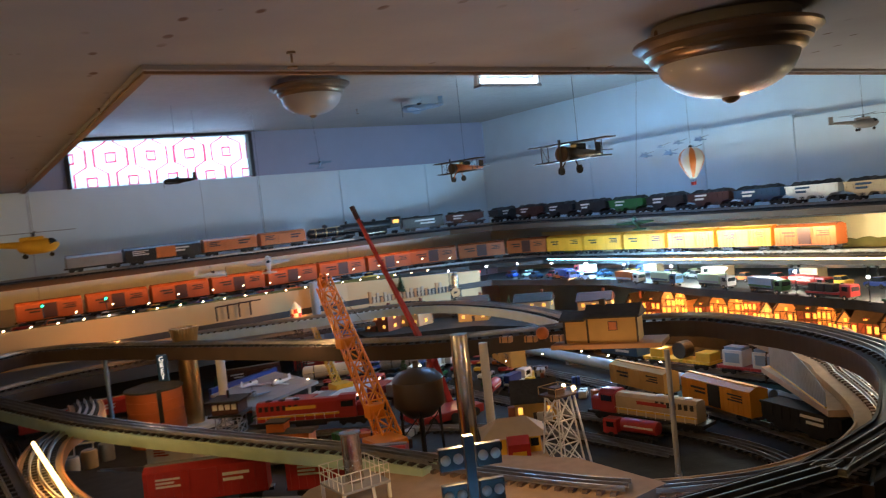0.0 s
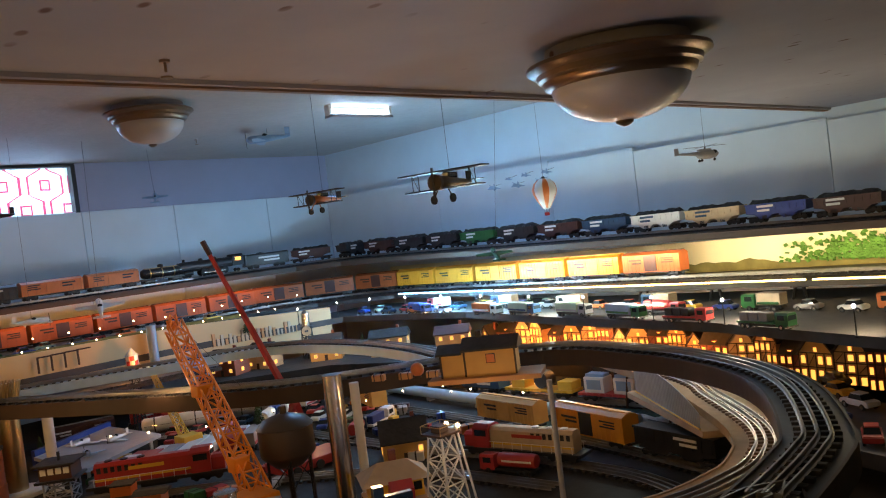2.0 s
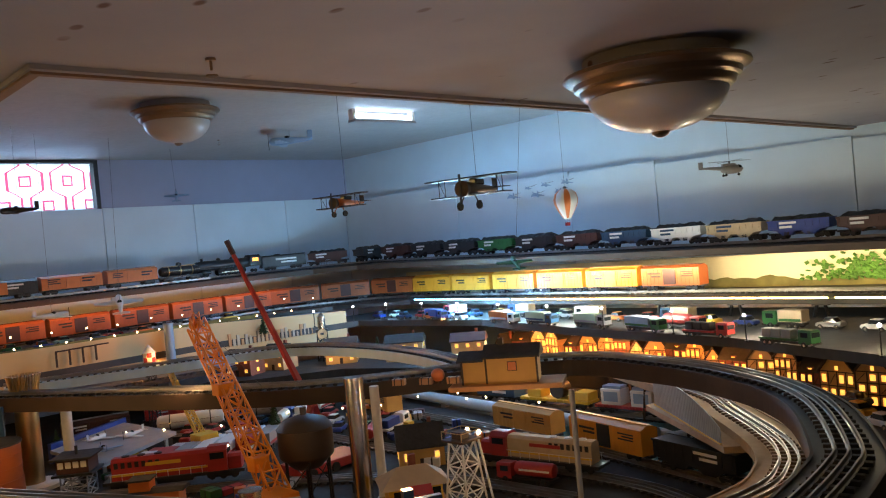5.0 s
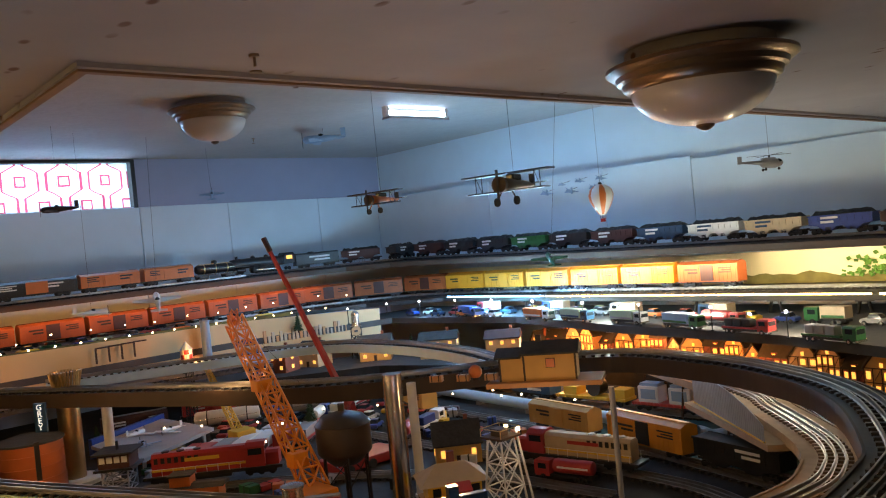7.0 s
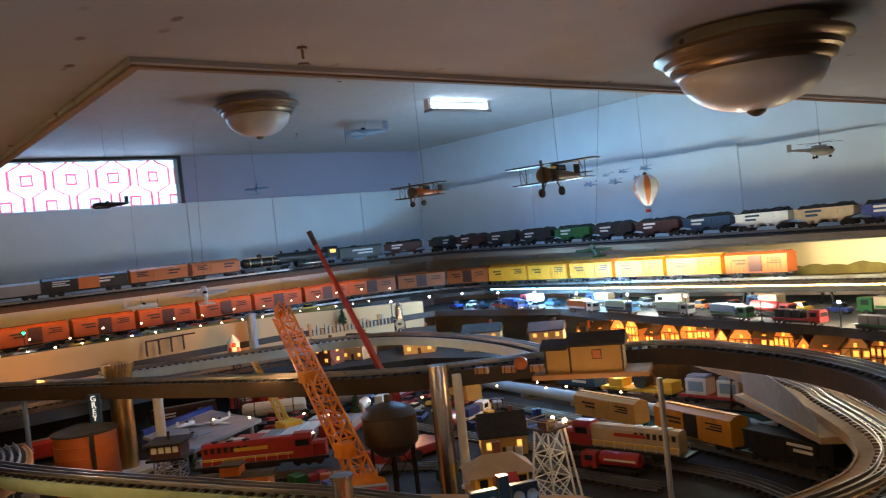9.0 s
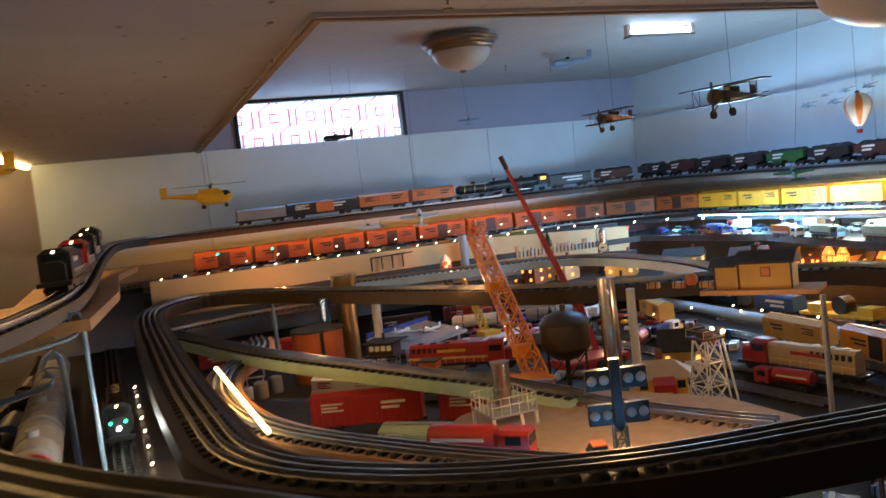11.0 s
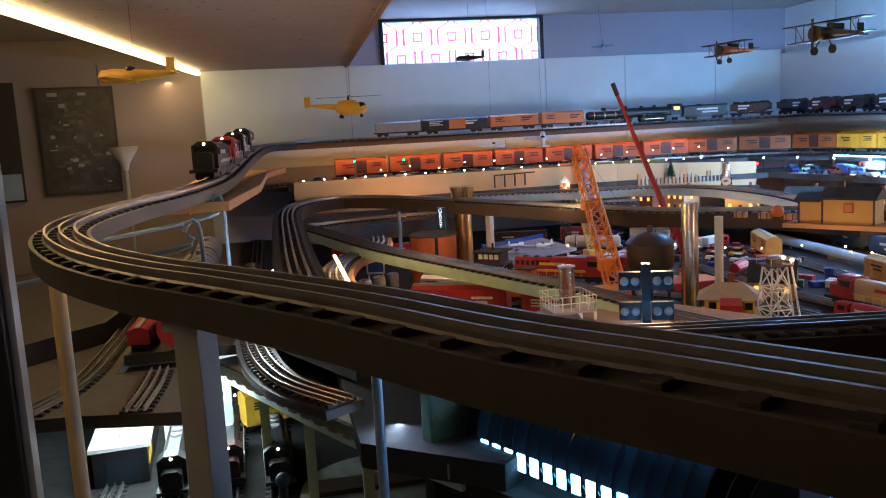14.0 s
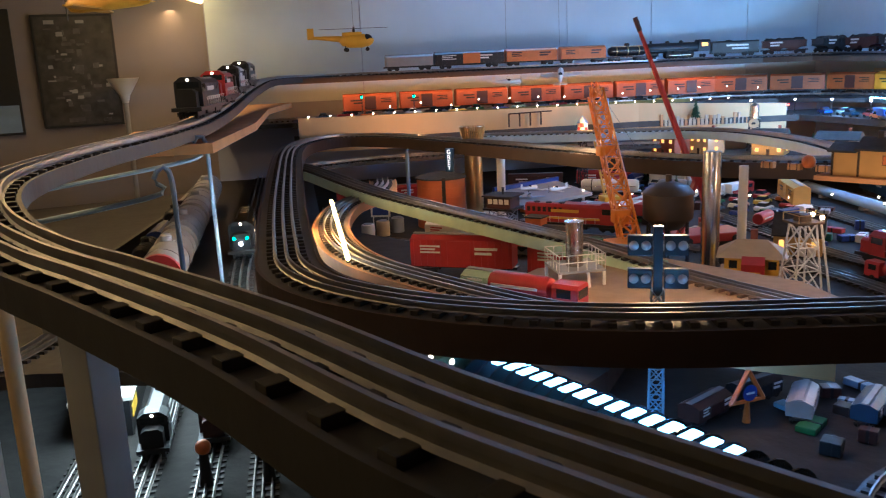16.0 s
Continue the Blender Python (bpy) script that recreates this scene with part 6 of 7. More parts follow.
set_at(house("barn_house", "ochre house with a steep black roof and lit window", 0.115, 0.085, 0.05, "ochre", "roof", lit="lit_amber", storeys=1, pitch=1.1), 1.76, 1.84, G, -38)

# trees
def fir(x, y, z, h, label="small dark green model fir tree"):
    t = thing("fir_tree", label, "model tree", (x, y, z))
    part("trunk", bm_rod((0, 0, 0), (0, 0, h), h * 0.03, n=6, r2=0.0005), "fascia", t)
    bm = bmesh.new()
    for i in range(420):
        f = random.random() ** 0.7
        zz = h * (0.10 + 0.9 * (1 - f))
        rr = h * 0.26 * f * random.uniform(0.55, 1.1)
        a = random.uniform(0, 6.283)
        bmesh.ops.create_cube(bm, size=1.0, matrix=pose(rr * 0.7 * math.cos(a), rr * 0.7 * math.sin(a), zz, 0, random.uniform(15, 40), math.degrees(a)) @ Matrix.Diagonal((rr * 0.7 + 0.002, h * 0.018, h * 0.012, 1)))
    part("crown", bm, "leaf", t)


fir(1.70, 2.42, G, 0.13)
fir(2.12, 3.12, 1.376, 0.085)
fir(2.48, 2.86, 1.249, 0.075)
fir(1.95, 3.10, 1.249, 0.06)
fir(1.25, 2.95, G, 0.09)
fir(1.16, 3.02, G, 0.08)

# ---- lower tracks of the middle ----


def yd(x, y, k=1.14):
    """Yard plan: the yard lies a little below the raised loops, so its plan is drawn wider."""
    return 0.368 + k * (x - 0.368), 0.285 + k * (y - 0.285)


def yard_line(points):
    return [(*yd(x, y), G) for x, y in points]


GREEN = track("green_bridge", "green girder bridge carrying three-rail track", [(0.50, 2.62, 1.34), (0.56, 2.47, 1.338), (0.715, 2.04, 1.320), (0.95, 1.66, 1.29), (1.07, 1.50, 1.272), (1.14, 1.35, 1.262)], "palegreen", 0.016, 0.064, skirt=0.022, skirt_mat="palegreen", own_ties=True)
INNER = track("inner_loop", "three-rail loop on a tan raised roadbed", [(1.12, 0.80, 1.285), (0.92, 0.95, 1.292), (0.74, 1.17, 1.298), (0.60, 1.44, 1.30), (0.565, 1.74, 1.30), (0.61, 2.03, 1.30), (0.70, 2.20, 1.30), (0.745, 2.36, 1.298), (0.76, 2.50, 1.295)], "roadbed", 0.014, 0.075, skirt=0.020, skirt_mat="wood")
CURVE = track("brown_curve", "brown-tied curved track on a tan roadbed", [(2.62, 1.9, 1.25), (2.239, 1.313, 1.25), (2.098, 1.164, 1.25), (1.934, 1.001, 1.25), (1.833, 0.923, 1.25), (1.74, 0.882, 1.25), (1.611, 0.862, 1.25), (1.42, 0.92, 1.245), (1.22, 1.15, 1.228), (1.08, 1.45, 1.215)], "roadbed", 0.014, 0.105, ties="tie_brown", skirt=0.018, skirt_mat="roadbed")
for k in range(7):
    p, h = along(CURVE, 0.18 + 0.26 * k)
    t = thing("trestle_bent", "dark wooden trestle under the brown curve", "trestle", (p.x, p.y, G), h, "trestles under the brown curve")
    for q in (-1, 1):
        part("leg", bm_rod((0, q * 0.042, 0), (0, q * 0.030, p.z - G - 0.016), 0.004, n=6), "timber", t)
    part("cap", bm_box(-0.005, 0.005, -0.042, 0.042, p.z - G - 0.022, p.z - G - 0.014), "timber", t)
YARD = track("yard_track", "grey three-rail track on the yard floor", [(1.80, 2.4, G), (1.81, 1.8, G), (1.85, 1.5, G), (1.84, 1.2, G), (1.72, 0.95, G)], None, 0, own_ties=False)
YARD2 = track("yard_track", "grey three-rail track on the yard floor", [(2.15, 2.60, G), (2.09, 1.9, G), (2.015, 1.43, G), (1.90, 0.98, G)], None, 0, own_ties=False)
YARD3 = track("yard_track", "grey three-rail track on the yard floor", [(2.39, 2.55, G), (2.375, 2.1, G), (2.375, 1.3, G), (2.36, 1.1, G)], None, 0, own_ties=False)
KCS = track("yard_track", "grey three-rail track on the yard floor", yard_line([(0.86, 2.22), (1.05, 2.06), (1.28, 1.86), (1.5, 1.55), (1.55, 1.2)]), None, 0, own_ties=False)
KC2 = track("yard_track", "grey three-rail track on the yard floor", yard_line([(0.70, 2.10), (0.92, 1.90), (1.15, 1.70), (1.28, 1.4)]), None, 0, own_ties=False)
PIT = track("pit_track", "three-rail track in the side cutting", [(0.52, 1.10, 1.215), (0.42, 1.28, 1.215), (0.37, 1.6, 1.215), (0.365, 2.2, 1.215), (0.36, 3.4, 1.215)], "dark", 0.015, 0.075, own_ties=False)
LOOPIN = track("left_yard_track", "three-rail track inside the loop", [(0.60, 3.0, G), (0.60, 2.2, G), (0.63, 1.7, G), (0.70, 1.2, G)], None, 0, own_ties=False)
BACKLINE = track("back_low_track", "three-rail track below the back road", [(0.55, 2.95, 1.30), (0.85, 3.06, 1.30), (1.4, 3.06, 1.30), (1.9, 2.98, 1.30)], "dark", 0.012, 0.07, own_ties=False)
# raised blue-grey curved bridge
ARCH = [(1.12, 2.96), (1.32, 2.90), (1.60, 2.80), (1.84, 2.72), (1.97, 2.56), (1.99, 2.26), (1.93, 1.95), (1.80, 1.62)]
track("blue_bridge", "pale blue-grey curved bridge with rails", [(x, y, 1.372) for x, y in ARCH], "paleblue", 0.012, 0.065, skirt=0.024, skirt_mat="paleblue", own_ties=False)

def stand(ob, a, b, z=G + RAIL_TOP, size=0.90):
    """Stands a vehicle on the yard floor, midway between two places of the yard plan."""
    (x0, y0), (x1, y1) = yd(*a), yd(*b)
    return set_at(ob, (x0 + x1) / 2, (y0 + y1) / 2, z, math.degrees(math.atan2(y1 - y0, x1 - x0)), size=size)


set_between(diesel("red", "red", "red diesel locomotive with a yellow stripe and wings", 0.35, stripe="yellow", mark="yellow", roof="maroon"), (1.17, 2.375), (1.44, 2.15), G + RAIL_TOP)
stand(caboose("orange", "orange model caboose with lit windows"), (0.95, 1.88), (1.10, 1.74))
stand(boxcar("white", 0.21, 0.06, "red", label="white model boxcar in the yard"), (0.80, 2.0), (0.93, 1.90))
sf = diesel("cream", "red", "silver and red diesel locomotive in the yard", 0.36, stripe="yellow", mark="red", roof="white")
set_at(sf, 1.845, 1.515, G + RAIL_TOP, 97, size=0.92)
cnw = boxcar("reefer", 0.28, 0.078, "black", label="yellow-orange model boxcar with a black door", roof="reefer")
for d in cnw.children:
    if d.name.startswith("door"):
        d.data.materials[0] = M["black"]
set_at(cnw, 2.015, 1.43, G + RAIL_TOP, 77, size=0.90)
set_at(hopper("black", 0.25, "white", False, "black open hopper car with orange ends", 0.055), 1.955, 1.165, G + RAIL_TOP, 77, size=0.90)
set_at(boxcar("ochre", 0.26, 0.07, "black", label="tan model boxcar in the yard", roof="ochre"), 2.07, 1.74, G + RAIL_TOP, 82, size=0.90)
stand(boxcar("ochre", 0.25, 0.07, "black", label="ochre model boxcar in the yard"), (1.83, 1.98), (1.94, 2.28))
td = tender("navy", 0.17, "white", "dark blue model tender with white lettering")
set_at(td, 2.375, 2.11, G + RAIL_TOP, 88)
f = flatcar("yellow", 0.24, "yellow flat car with low cabs at both ends")
for x in (-0.095, 0.07):
    part("cab", bm_box(x - 0.024, x + 0.024, -0.024, 0.024, 0.026, 0.050, bevel=0.003), "yellow", f)
part("reel", bm_rod((-0.01, -0.02, 0.05), (-0.01, 0.02, 0.05), 0.024, n=20), "black", f)
set_at(f, 2.375, 1.87, G + RAIL_TOP, 91, size=1.08)
f = flatcar("red", 0.21, "red flat car loaded with white machine frames")
for x in (-0.05, 0.05):
    part("machine", bm_box(x - 0.034, x + 0.034, -0.024, 0.024, 0.026, 0.072, bevel=0.003), "white", f)
    part("panel", bm_box(x - 0.024, x + 0.024, 0.024, 0.0248, 0.036, 0.064), "bluegrey", f)
    part("top_rail", bm_box(x - 0.03, x + 0.03, -0.018, 0.018, 0.072, 0.080), "bluegrey", f)
set_at(f, 2.375, 1.61, G + RAIL_TOP, 91)
stand(boxcar("navy", 0.24, 0.07, "white", label="dark model boxcar in the yard"), (2.20, 2.25), (2.14, 2.02))
# pit: grey tank cars, a locomotive with headlights
gl = diesel("black", "black", "black locomotive with a lit headlight in the cutting", 0.32)
set_at(gl, 0.365, 1.98, 1.215 + RAIL_TOP, -90)
for s in (-1, 1):
    part("marker_lamp", bm_ball((0.158, s * 0.014, 0.052), 0.0035, n=8), "lit_green", gl)
part("front_lamp", bm_ball((0.160, 0, 0.040), 0.005, n=8), "lit_white", gl)
for i in range(4):
    ob = tank_car("grey" if i else "grey", 0.30, "long grey model tank car in the cutting", "grey", 0.043)
    set_at(ob, 0.222 - 0.006 * i, 1.72 + 0.33 * i, 1.2005, 91)
    part("end_cap", bm_lathe([(0.0438, -0.151), (0.0438, -0.136)], n=22), "red" if i == 0 else "grey", ob).matrix_local = pose(0, 0, 0.065, 0, 90, 0)
structure("pit_board", bm_plate([(0.10, 1.64), (0.42, 1.64), (0.56, 1.34), (0.56, 3.5), (0.10, 3.5)], 1.178, 1.2005), "dark", "dark board of the side cutting", "layout table")
for i, (c, y) in enumerate((("red", 1.74), ("black", 1.92), ("blue", 2.1), ("black", 2.3), ("maroon", 2.5))):
    ob = boxcar(c, 0.2, 0.05, "white", label=f"{c.replace('maroon', 'brown')} model car parked beside the side wall") if i % 2 == 0 else tank_car(c, 0.18, f"{c} model tank car beside the side wall")
    set_at(ob, 0.132, y + 0.06 * i, 1.2005, 88, size=0.8)
for a, b in (((0.315, 1.28), 1.508), ((0.335, 1.64), 1.526)):
    t = thing("pipe_rail", "bent grey metal pipe support", "metal pipe", (a[0], a[1], 1.2005))
    h = b - 1.2005
    pts = smooth_path([(0, 0, 0), (-0.002, 0, h * 0.6), (-0.004, 0, h - 0.02), (-0.016, -0.004, h), (-0.030, -0.006, h - 0.02), (-0.034, -0.008, h - 0.045), (-0.31, -0.02, h - 0.085)], 0.012)
    bm, rings = bmesh.new(), []
    for i, p in enumerate(pts):
        d = (pts[min(i + 1, len(pts) - 1)] - pts[max(i - 1, 0)]).normalized()
        q = d.to_track_quat("Z", "Y")
        rings.append([bm.verts.new(p + q @ Vector((0.0042 * math.cos(k * math.pi / 4), 0.0042 * math.sin(k * math.pi / 4), 0))) for k in range(8)])
    for r0, r1 in zip(rings, rings[1:]):
        for k in range(8):
            bm.faces.new((r0[k], r0[(k + 1) % 8], r1[(k + 1) % 8], r1[k]))
    part("pipe", bm, "bluegrey", t, smooth=True)
    part("flange", bm_rod((0, 0, 0), (0, 0, 0.004), 0.009, n=12), "bluegrey", t)
for i in range(9):
    copy_thing(small, pose(0.415, 1.45 + 0.14 * i, 1.206))["group"] = "bulbs in the cutting"
light_strip("warm amber light strip inside the loop", (0.575, 1.32, 1.330), (0.578, 1.95, 1.330), 0.0042, "lit_strip")
for i in range(9):
    p, h = along(MAIN, nearest_s(MAIN, 0.5, 1.0) + 0.03 * i)
    copy_thing(small, pose(p.x + 0.03, p.y + 0.05, 1.30))["group"] = "bulbs under the loop"
amber = thing("string_bulb", "tiny amber bulb of a light string", "light bulb", (1.672, 0.803, 1.36))
part("bulb", bm_ball((0, 0, 0.003), 0.0034, n=8), "lit_strip", amber)
part("socket", bm_rod((0, 0, -0.004), (0, 0, 0.001), 0.0018, n=6), "black", amber)
amber["group"] = "amber bulbs under the loop"
for i in range(1, 18):
    p = Vector((1.672, 0.803, 1.36)).lerp(Vector((1.476, 0.733, 1.35)), i / 17)
    copy_thing(amber, pose(p.x + 0.010 * math.sin(i * math.pi / 17) + random.uniform(-.003, .003), p.y, p.z + random.uniform(-.004, .004)))

def place(ob, a, b):
    return set_between(ob, a, b, G + 0.04)


structure("loop_board", bm_plate([(0.535, 1.05), (0.72, 0.90), (0.95, 1.1), (1.20, 1.45), (1.02, 1.85), (0.62, 2.4), (0.535, 2.4)], G, G + 0.0395), "ground", "dark board inside the loop", "layout table")
# inside the left loop
place(tank_car("grey", 0.22, "pale grey model tank car inside the loop"), (0.64, 1.60), (0.67, 1.38))
place(tank_car("steel", 0.20, "shiny steel model tank car inside the loop"), (0.715, 1.48), (0.745, 1.28))
place(boxcar("red", 0.24, 0.075, "white", label="red model boxcar below the green bridge"), (0.76, 1.83), (0.97, 1.72))
place(boxcar("red", 0.24, 0.07, "white", label="red model boxcar below the green bridge"), (1.00, 1.68), (1.19, 1.53))
place(boxcar("palegreen", 0.17, 0.05, "white", label="pale green model car below the bridge"), (0.83, 1.56), (0.95, 1.44))
set_at(lorry("red", "red", "red die-cast tanker lorry with white stripes", 0.165, "tank"), 0.862, 1.185, 1.252, -45)
set_at(car("orange", "orange die-cast racing car", 0.06), 0.985, 1.05, 1.252, -20)
set_at(car("yellow", "yellow die-cast car inside the loop", 0.075), 0.80, 1.22, G + 0.04, 10)
structure("road_ramp", bm_plate([(0.80, 1.30), (0.93, 1.08), (1.02, 0.97), (1.34, 1.00), (1.34, 1.20), (1.16, 1.50), (0.94, 1.44)], 1.236, 1.252), "roadbed", "tan raised road area by the tank tower", "layout table")
RAMP = track("road_track", "brown-tied track set in the tan road", [(1.12, 1.48, 1.252), (1.17, 1.28, 1.252), (1.24, 1.10, 1.252), (1.28, 1.02, 1.252)], None, 0, ties="tie_brown", own_ties=False)
for i, c in enumerate(("white", "cream", "grey")):
    t = thing("oil_drum", f"{c} model drum by the track", "drum", (0.70 + 0.05 * i, 2.42 + 0.04 * i, G))
    part("drum", bm_lathe([(0.02, 0), (0.021, 0.002), (0.020, 0.02), (0.021, 0.022), (0.02, 0.046), (0.002, 0.047)], n=18), c, t, smooth=True)
    part("lid", bm_rod((0, 0, 0.047), (0, 0, 0.049), 0.014, n=14), "grey", t)
t = thing("billboard", "small white-framed billboard with a blue picture", "billboard", (0.76, 2.62, G), -15)
part("frame", bm_box(-0.032, 0.032, -0.002, 0.002, 0.03, 0.085, bevel=0.001), "white", t)
part("picture", bm_box(-0.026, 0.026, -0.0028, -0.002, 0.036, 0.079), "blue", t)
for x in (-0.025, 0.025):
    part("post", bm_rod((x, 0.002, 0), (x, 0.002, 0.03), 0.002, n=6), "white", t)

# ---- middle yard: helipad deck, parked vehicles, long pipe ----
t = thing("helipad_deck", "grey raised deck with a blue edge and jets", "model deck", (0, 0, G))
part("slab", bm_plate([(1.20, 2.86), (1.22, 2.52), (1.52, 2.70), (1.50, 3.04)], 0.036, 0.046), "grey", t)
part("edge", bm_plate([(1.21, 2.88), (1.205, 2.895), (1.505, 3.06), (1.51, 3.045)], 0.0, 0.06), "blue", t)
for x, y in ((1.23, 2.84), (1.24, 2.56), (1.49, 2.71), (1.48, 3.0)):
    part("leg", bm_box(x - 0.004, x + 0.004, y - 0.004, y + 0.004, 0, 0.036), "white", t)
for x, y, a, c in ((1.33, 2.84, 30, "white"), (1.28, 2.66, 80, "bluegrey"), (1.42, 2.78, 200, "white")):
    t = fighter("small grey model jet parked on the deck", 0.085, c, (x, y, G + 0.056), a, 0, hung=False)
cols = ["red", "white", "white", "red", "blue", "yellow", "grey", "white", "orange", "green", "red", "navy"]
for i in range(46):
    r, c = divmod(i, 9)
    x, y = 1.42 + 0.036 * c + 0.055 * r, 2.42 - 0.072 * c + 0.13 * r * 0.75
    if (x - 1.56) ** 2 + (y - 2.03) ** 2 < 0.013 or (x - 1.585) ** 2 + (y - 2.26) ** 2 < 0.002:
        continue
    col = cols[(i * 5 + r) % 12]
    if i % 5 == 2:
        ob = lorry(col, cols[(i * 3 + 1) % 12], f"{col} die-cast lorry parked in the yard", 0.15, ("box", "tank", "flat")[i % 3])
    else:
        ob = car(col, f"small {col} die-cast car parked in the yard", 0.08)
    group(set_at(ob, *yd(x, y), G, 28 + random.uniform(-12, 12), size=0.92), "vehicles parked in the yard")
for i in range(7):
    ob = lorry("white" if i % 2 else "red", ["white", "red", "grey", "white"][i % 4], "white and red die-cast coach parked in a row", 0.17, "box")
    group(set_at(ob, *yd(1.20 + 0.052 * i, 2.20 - 0.010 * i), G, 42 + random.uniform(-4, 4)), "coaches parked in a row")
for x0, y0, a, c, k in ((1.55, 2.66, 150, "white", 0), (1.78, 2.54, 150, "grey", 0), (1.36, 2.92, 165, "maroon", 1), (1.62, 2.90, 160, "red", 1), (1.86, 2.78, 150, "white", 1), (0.92, 2.86, 175, "red", 1), (0.72, 2.82, 170, "red", 1)):
    ob = tank_car(c, 0.24, f"{c} model tank car in the back yard") if not k else boxcar(c, 0.24, 0.06, "white", label=f"{c} model boxcar in the back yard")
    set_at(ob, *yd(x0, y0, 1.08), G, a, size=0.9)
t = thing("long_pipe", "long pale blue metal pipe beside the yard", "pipe", (0, 0, G))
part("pipe", bm_rod((2.31, 2.64, 0.026), (2.165, 1.40, 0.026), 0.017, n=20), "paleblue", t, smooth=True)
for k in range(5):
    p = Vector((2.31, 2.64, 0)).lerp(Vector((2.165, 1.40, 0)), (k + 0.5) / 5)
    part("saddle", bm_box(p.x - 0.012, p.x + 0.012, p.y - 0.008, p.y + 0.008, 0, 0.014), "grey", t)
t = thing("rock_mound", "white rough plaster rock mound", "rock", (2.20, 1.42, G), -78)
bm = bmesh.new()
bmesh.ops.create_icosphere(bm, subdivisions=4, radius=1.0)
for v in bm.verts:
    n = noise.noise(v.co * 3.0) * 0.25
    v.co = Vector((v.co.x * 0.10 * (1 + n), v.co.y * 0.032 * (1 + n), max(0.0, v.co.z) * 0.026 * (1 + 2 * n)))
part("rock", bm, "snow", t)

# mesh-sided bridge
t = thing("mesh_bridge", "grey ribbed bridge sides of sheet and wire mesh", "model bridge", (0, 0, 1.236))
SHEET0, SHEET1, MESH0, MESH1 = (2.143, 1.384), (1.88, 1.075), (2.354, 1.32), (1.946, 0.937)


def tip(u):
    return 0.016 + 0.060 * max(0.0, math.sin(math.pi * min(1, 0.30 + 0.66 * u))) ** 0.6


def side_point(a, b, u, z, out=0.0):
    d = Vector((b[0] - a[0], b[1] - a[1], 0)).normalized()
    return Vector((a[0] + (b[0] - a[0]) * u, a[1] + (b[1] - a[1]) * u, z)) + Vector((-d.y, d.x, 0)) * out


bm = bmesh.new()
ring = []
for i in range(25):
    u = i / 24
    ring.append([bm.verts.new(side_point(SHEET0, SHEET1, u, z, o)) for z, o in ((0, -0.001), (tip(u), -0.001), (tip(u), 0.001), (0, 0.001))])
for a, b in zip(ring, ring[1:]):
    for k in range(4):
        bm.faces.new((a[k], a[(k + 1) % 4], b[(k + 1) % 4], b[k]))
bm.faces.new(ring[0]), bm.faces.new(ring[-1])
bmesh.ops.recalc_face_normals(bm, faces=bm.faces)
part("sheet_side", bm, "sheet", t)
for i in range(40):
    u = (i + 0.5) / 40
    part("rib", bm_rod(side_point(SHEET0, SHEET1, u, 0), side_point(SHEET0, SHEET1, u, tip(u)), 0.0019, n=5), "sheet", t)
part("edge_strip", bm_rod(side_point(SHEET0, SHEET1, 0, 0.001), side_point(SHEET0, SHEET1, 1, 0.001), 0.0026, n=6), "yellow", t)
bm = bmesh.new()
for i in range(34):
    u, w = i / 34, (i + 1) / 34
    bm_rod(side_point(MESH0, MESH1, u, 0), side_point(MESH0, MESH1, u, tip(u)), 0.0009, bm, n=4)
    for j in range(11):
        bm_rod(side_point(MESH0, MESH1, u, tip(u) * j / 10), side_point(MESH0, MESH1, w, tip(w) * j / 10), 0.0009 if j < 10 else 0.002, bm, n=4)
part("mesh_side", bm, "sheet", t)
structure("bridge_board", bm_plate([(MESH0[0] + 0.02, MESH0[1] + 0.03), (SHEET0[0] - 0.01, SHEET0[1] + 0.02), (SHEET1[0] - 0.01, SHEET1[1] - 0.01), (MESH1[0] + 0.03, MESH1[1] - 0.01)], 1.222, 1.2355), "roadbed", "tan board between the bridge sides", "layout table")
structure("green_cloth", bm_plate([(2.33, 1.75), (2.36, 1.25), (2.18, 0.98), (1.93, 0.97), (2.02, 1.25), (2.09, 1.75)], G - 0.001, G + 0.003), "greencloth", "dark green cloth laid over the yard board", "ground cover")
t = thing("ramp_board", "white board ramp beside the track", "board", (1.55, 1.08, G), 30)
part("board", bm_box(-0.045, 0.045, -0.03, 0.03, 0.03, 0.036), "white", t)
for x in (-0.04, 0.04):
    part("leg", bm_box(x - 0.003, x + 0.003, -0.02, 0.02, 0, 0.03), "white", t)
set_at(lorry("red", "red", "red die-cast tanker lorry in the yard", 0.17, "tank"), 1.765, 1.49, G, 100, size=0.85)
# cars to the side of the loop
for x, y, a, c in ((2.14, 0.92, 70, "blue"), (2.26, 0.90, 60, "white"), (2.35, 0.98, 60, "yellow"), (2.02, 0.80, 20, "red"), (2.28, 0.78, 60, "green"), (2.45, 1.02, 60, "navy")):
    set_at(car(c, f"small {c} die-cast car on the side road", 0.085), x, y, 1.2, a)
for x, y in ((2.06, 0.88), (2.5, 0.95)):
    copy_thing(post, pose(x, y, 1.2))["group"] = "street lamps of the side road"
structure("side_road", bm_plate([(1.92, 0.70), (2.6, 0.64), (2.6, 1.2), (2.2, 1.06), (1.98, 0.86)], 1.17, 1.2), "asphalt", "grey side road with parked cars", "road")

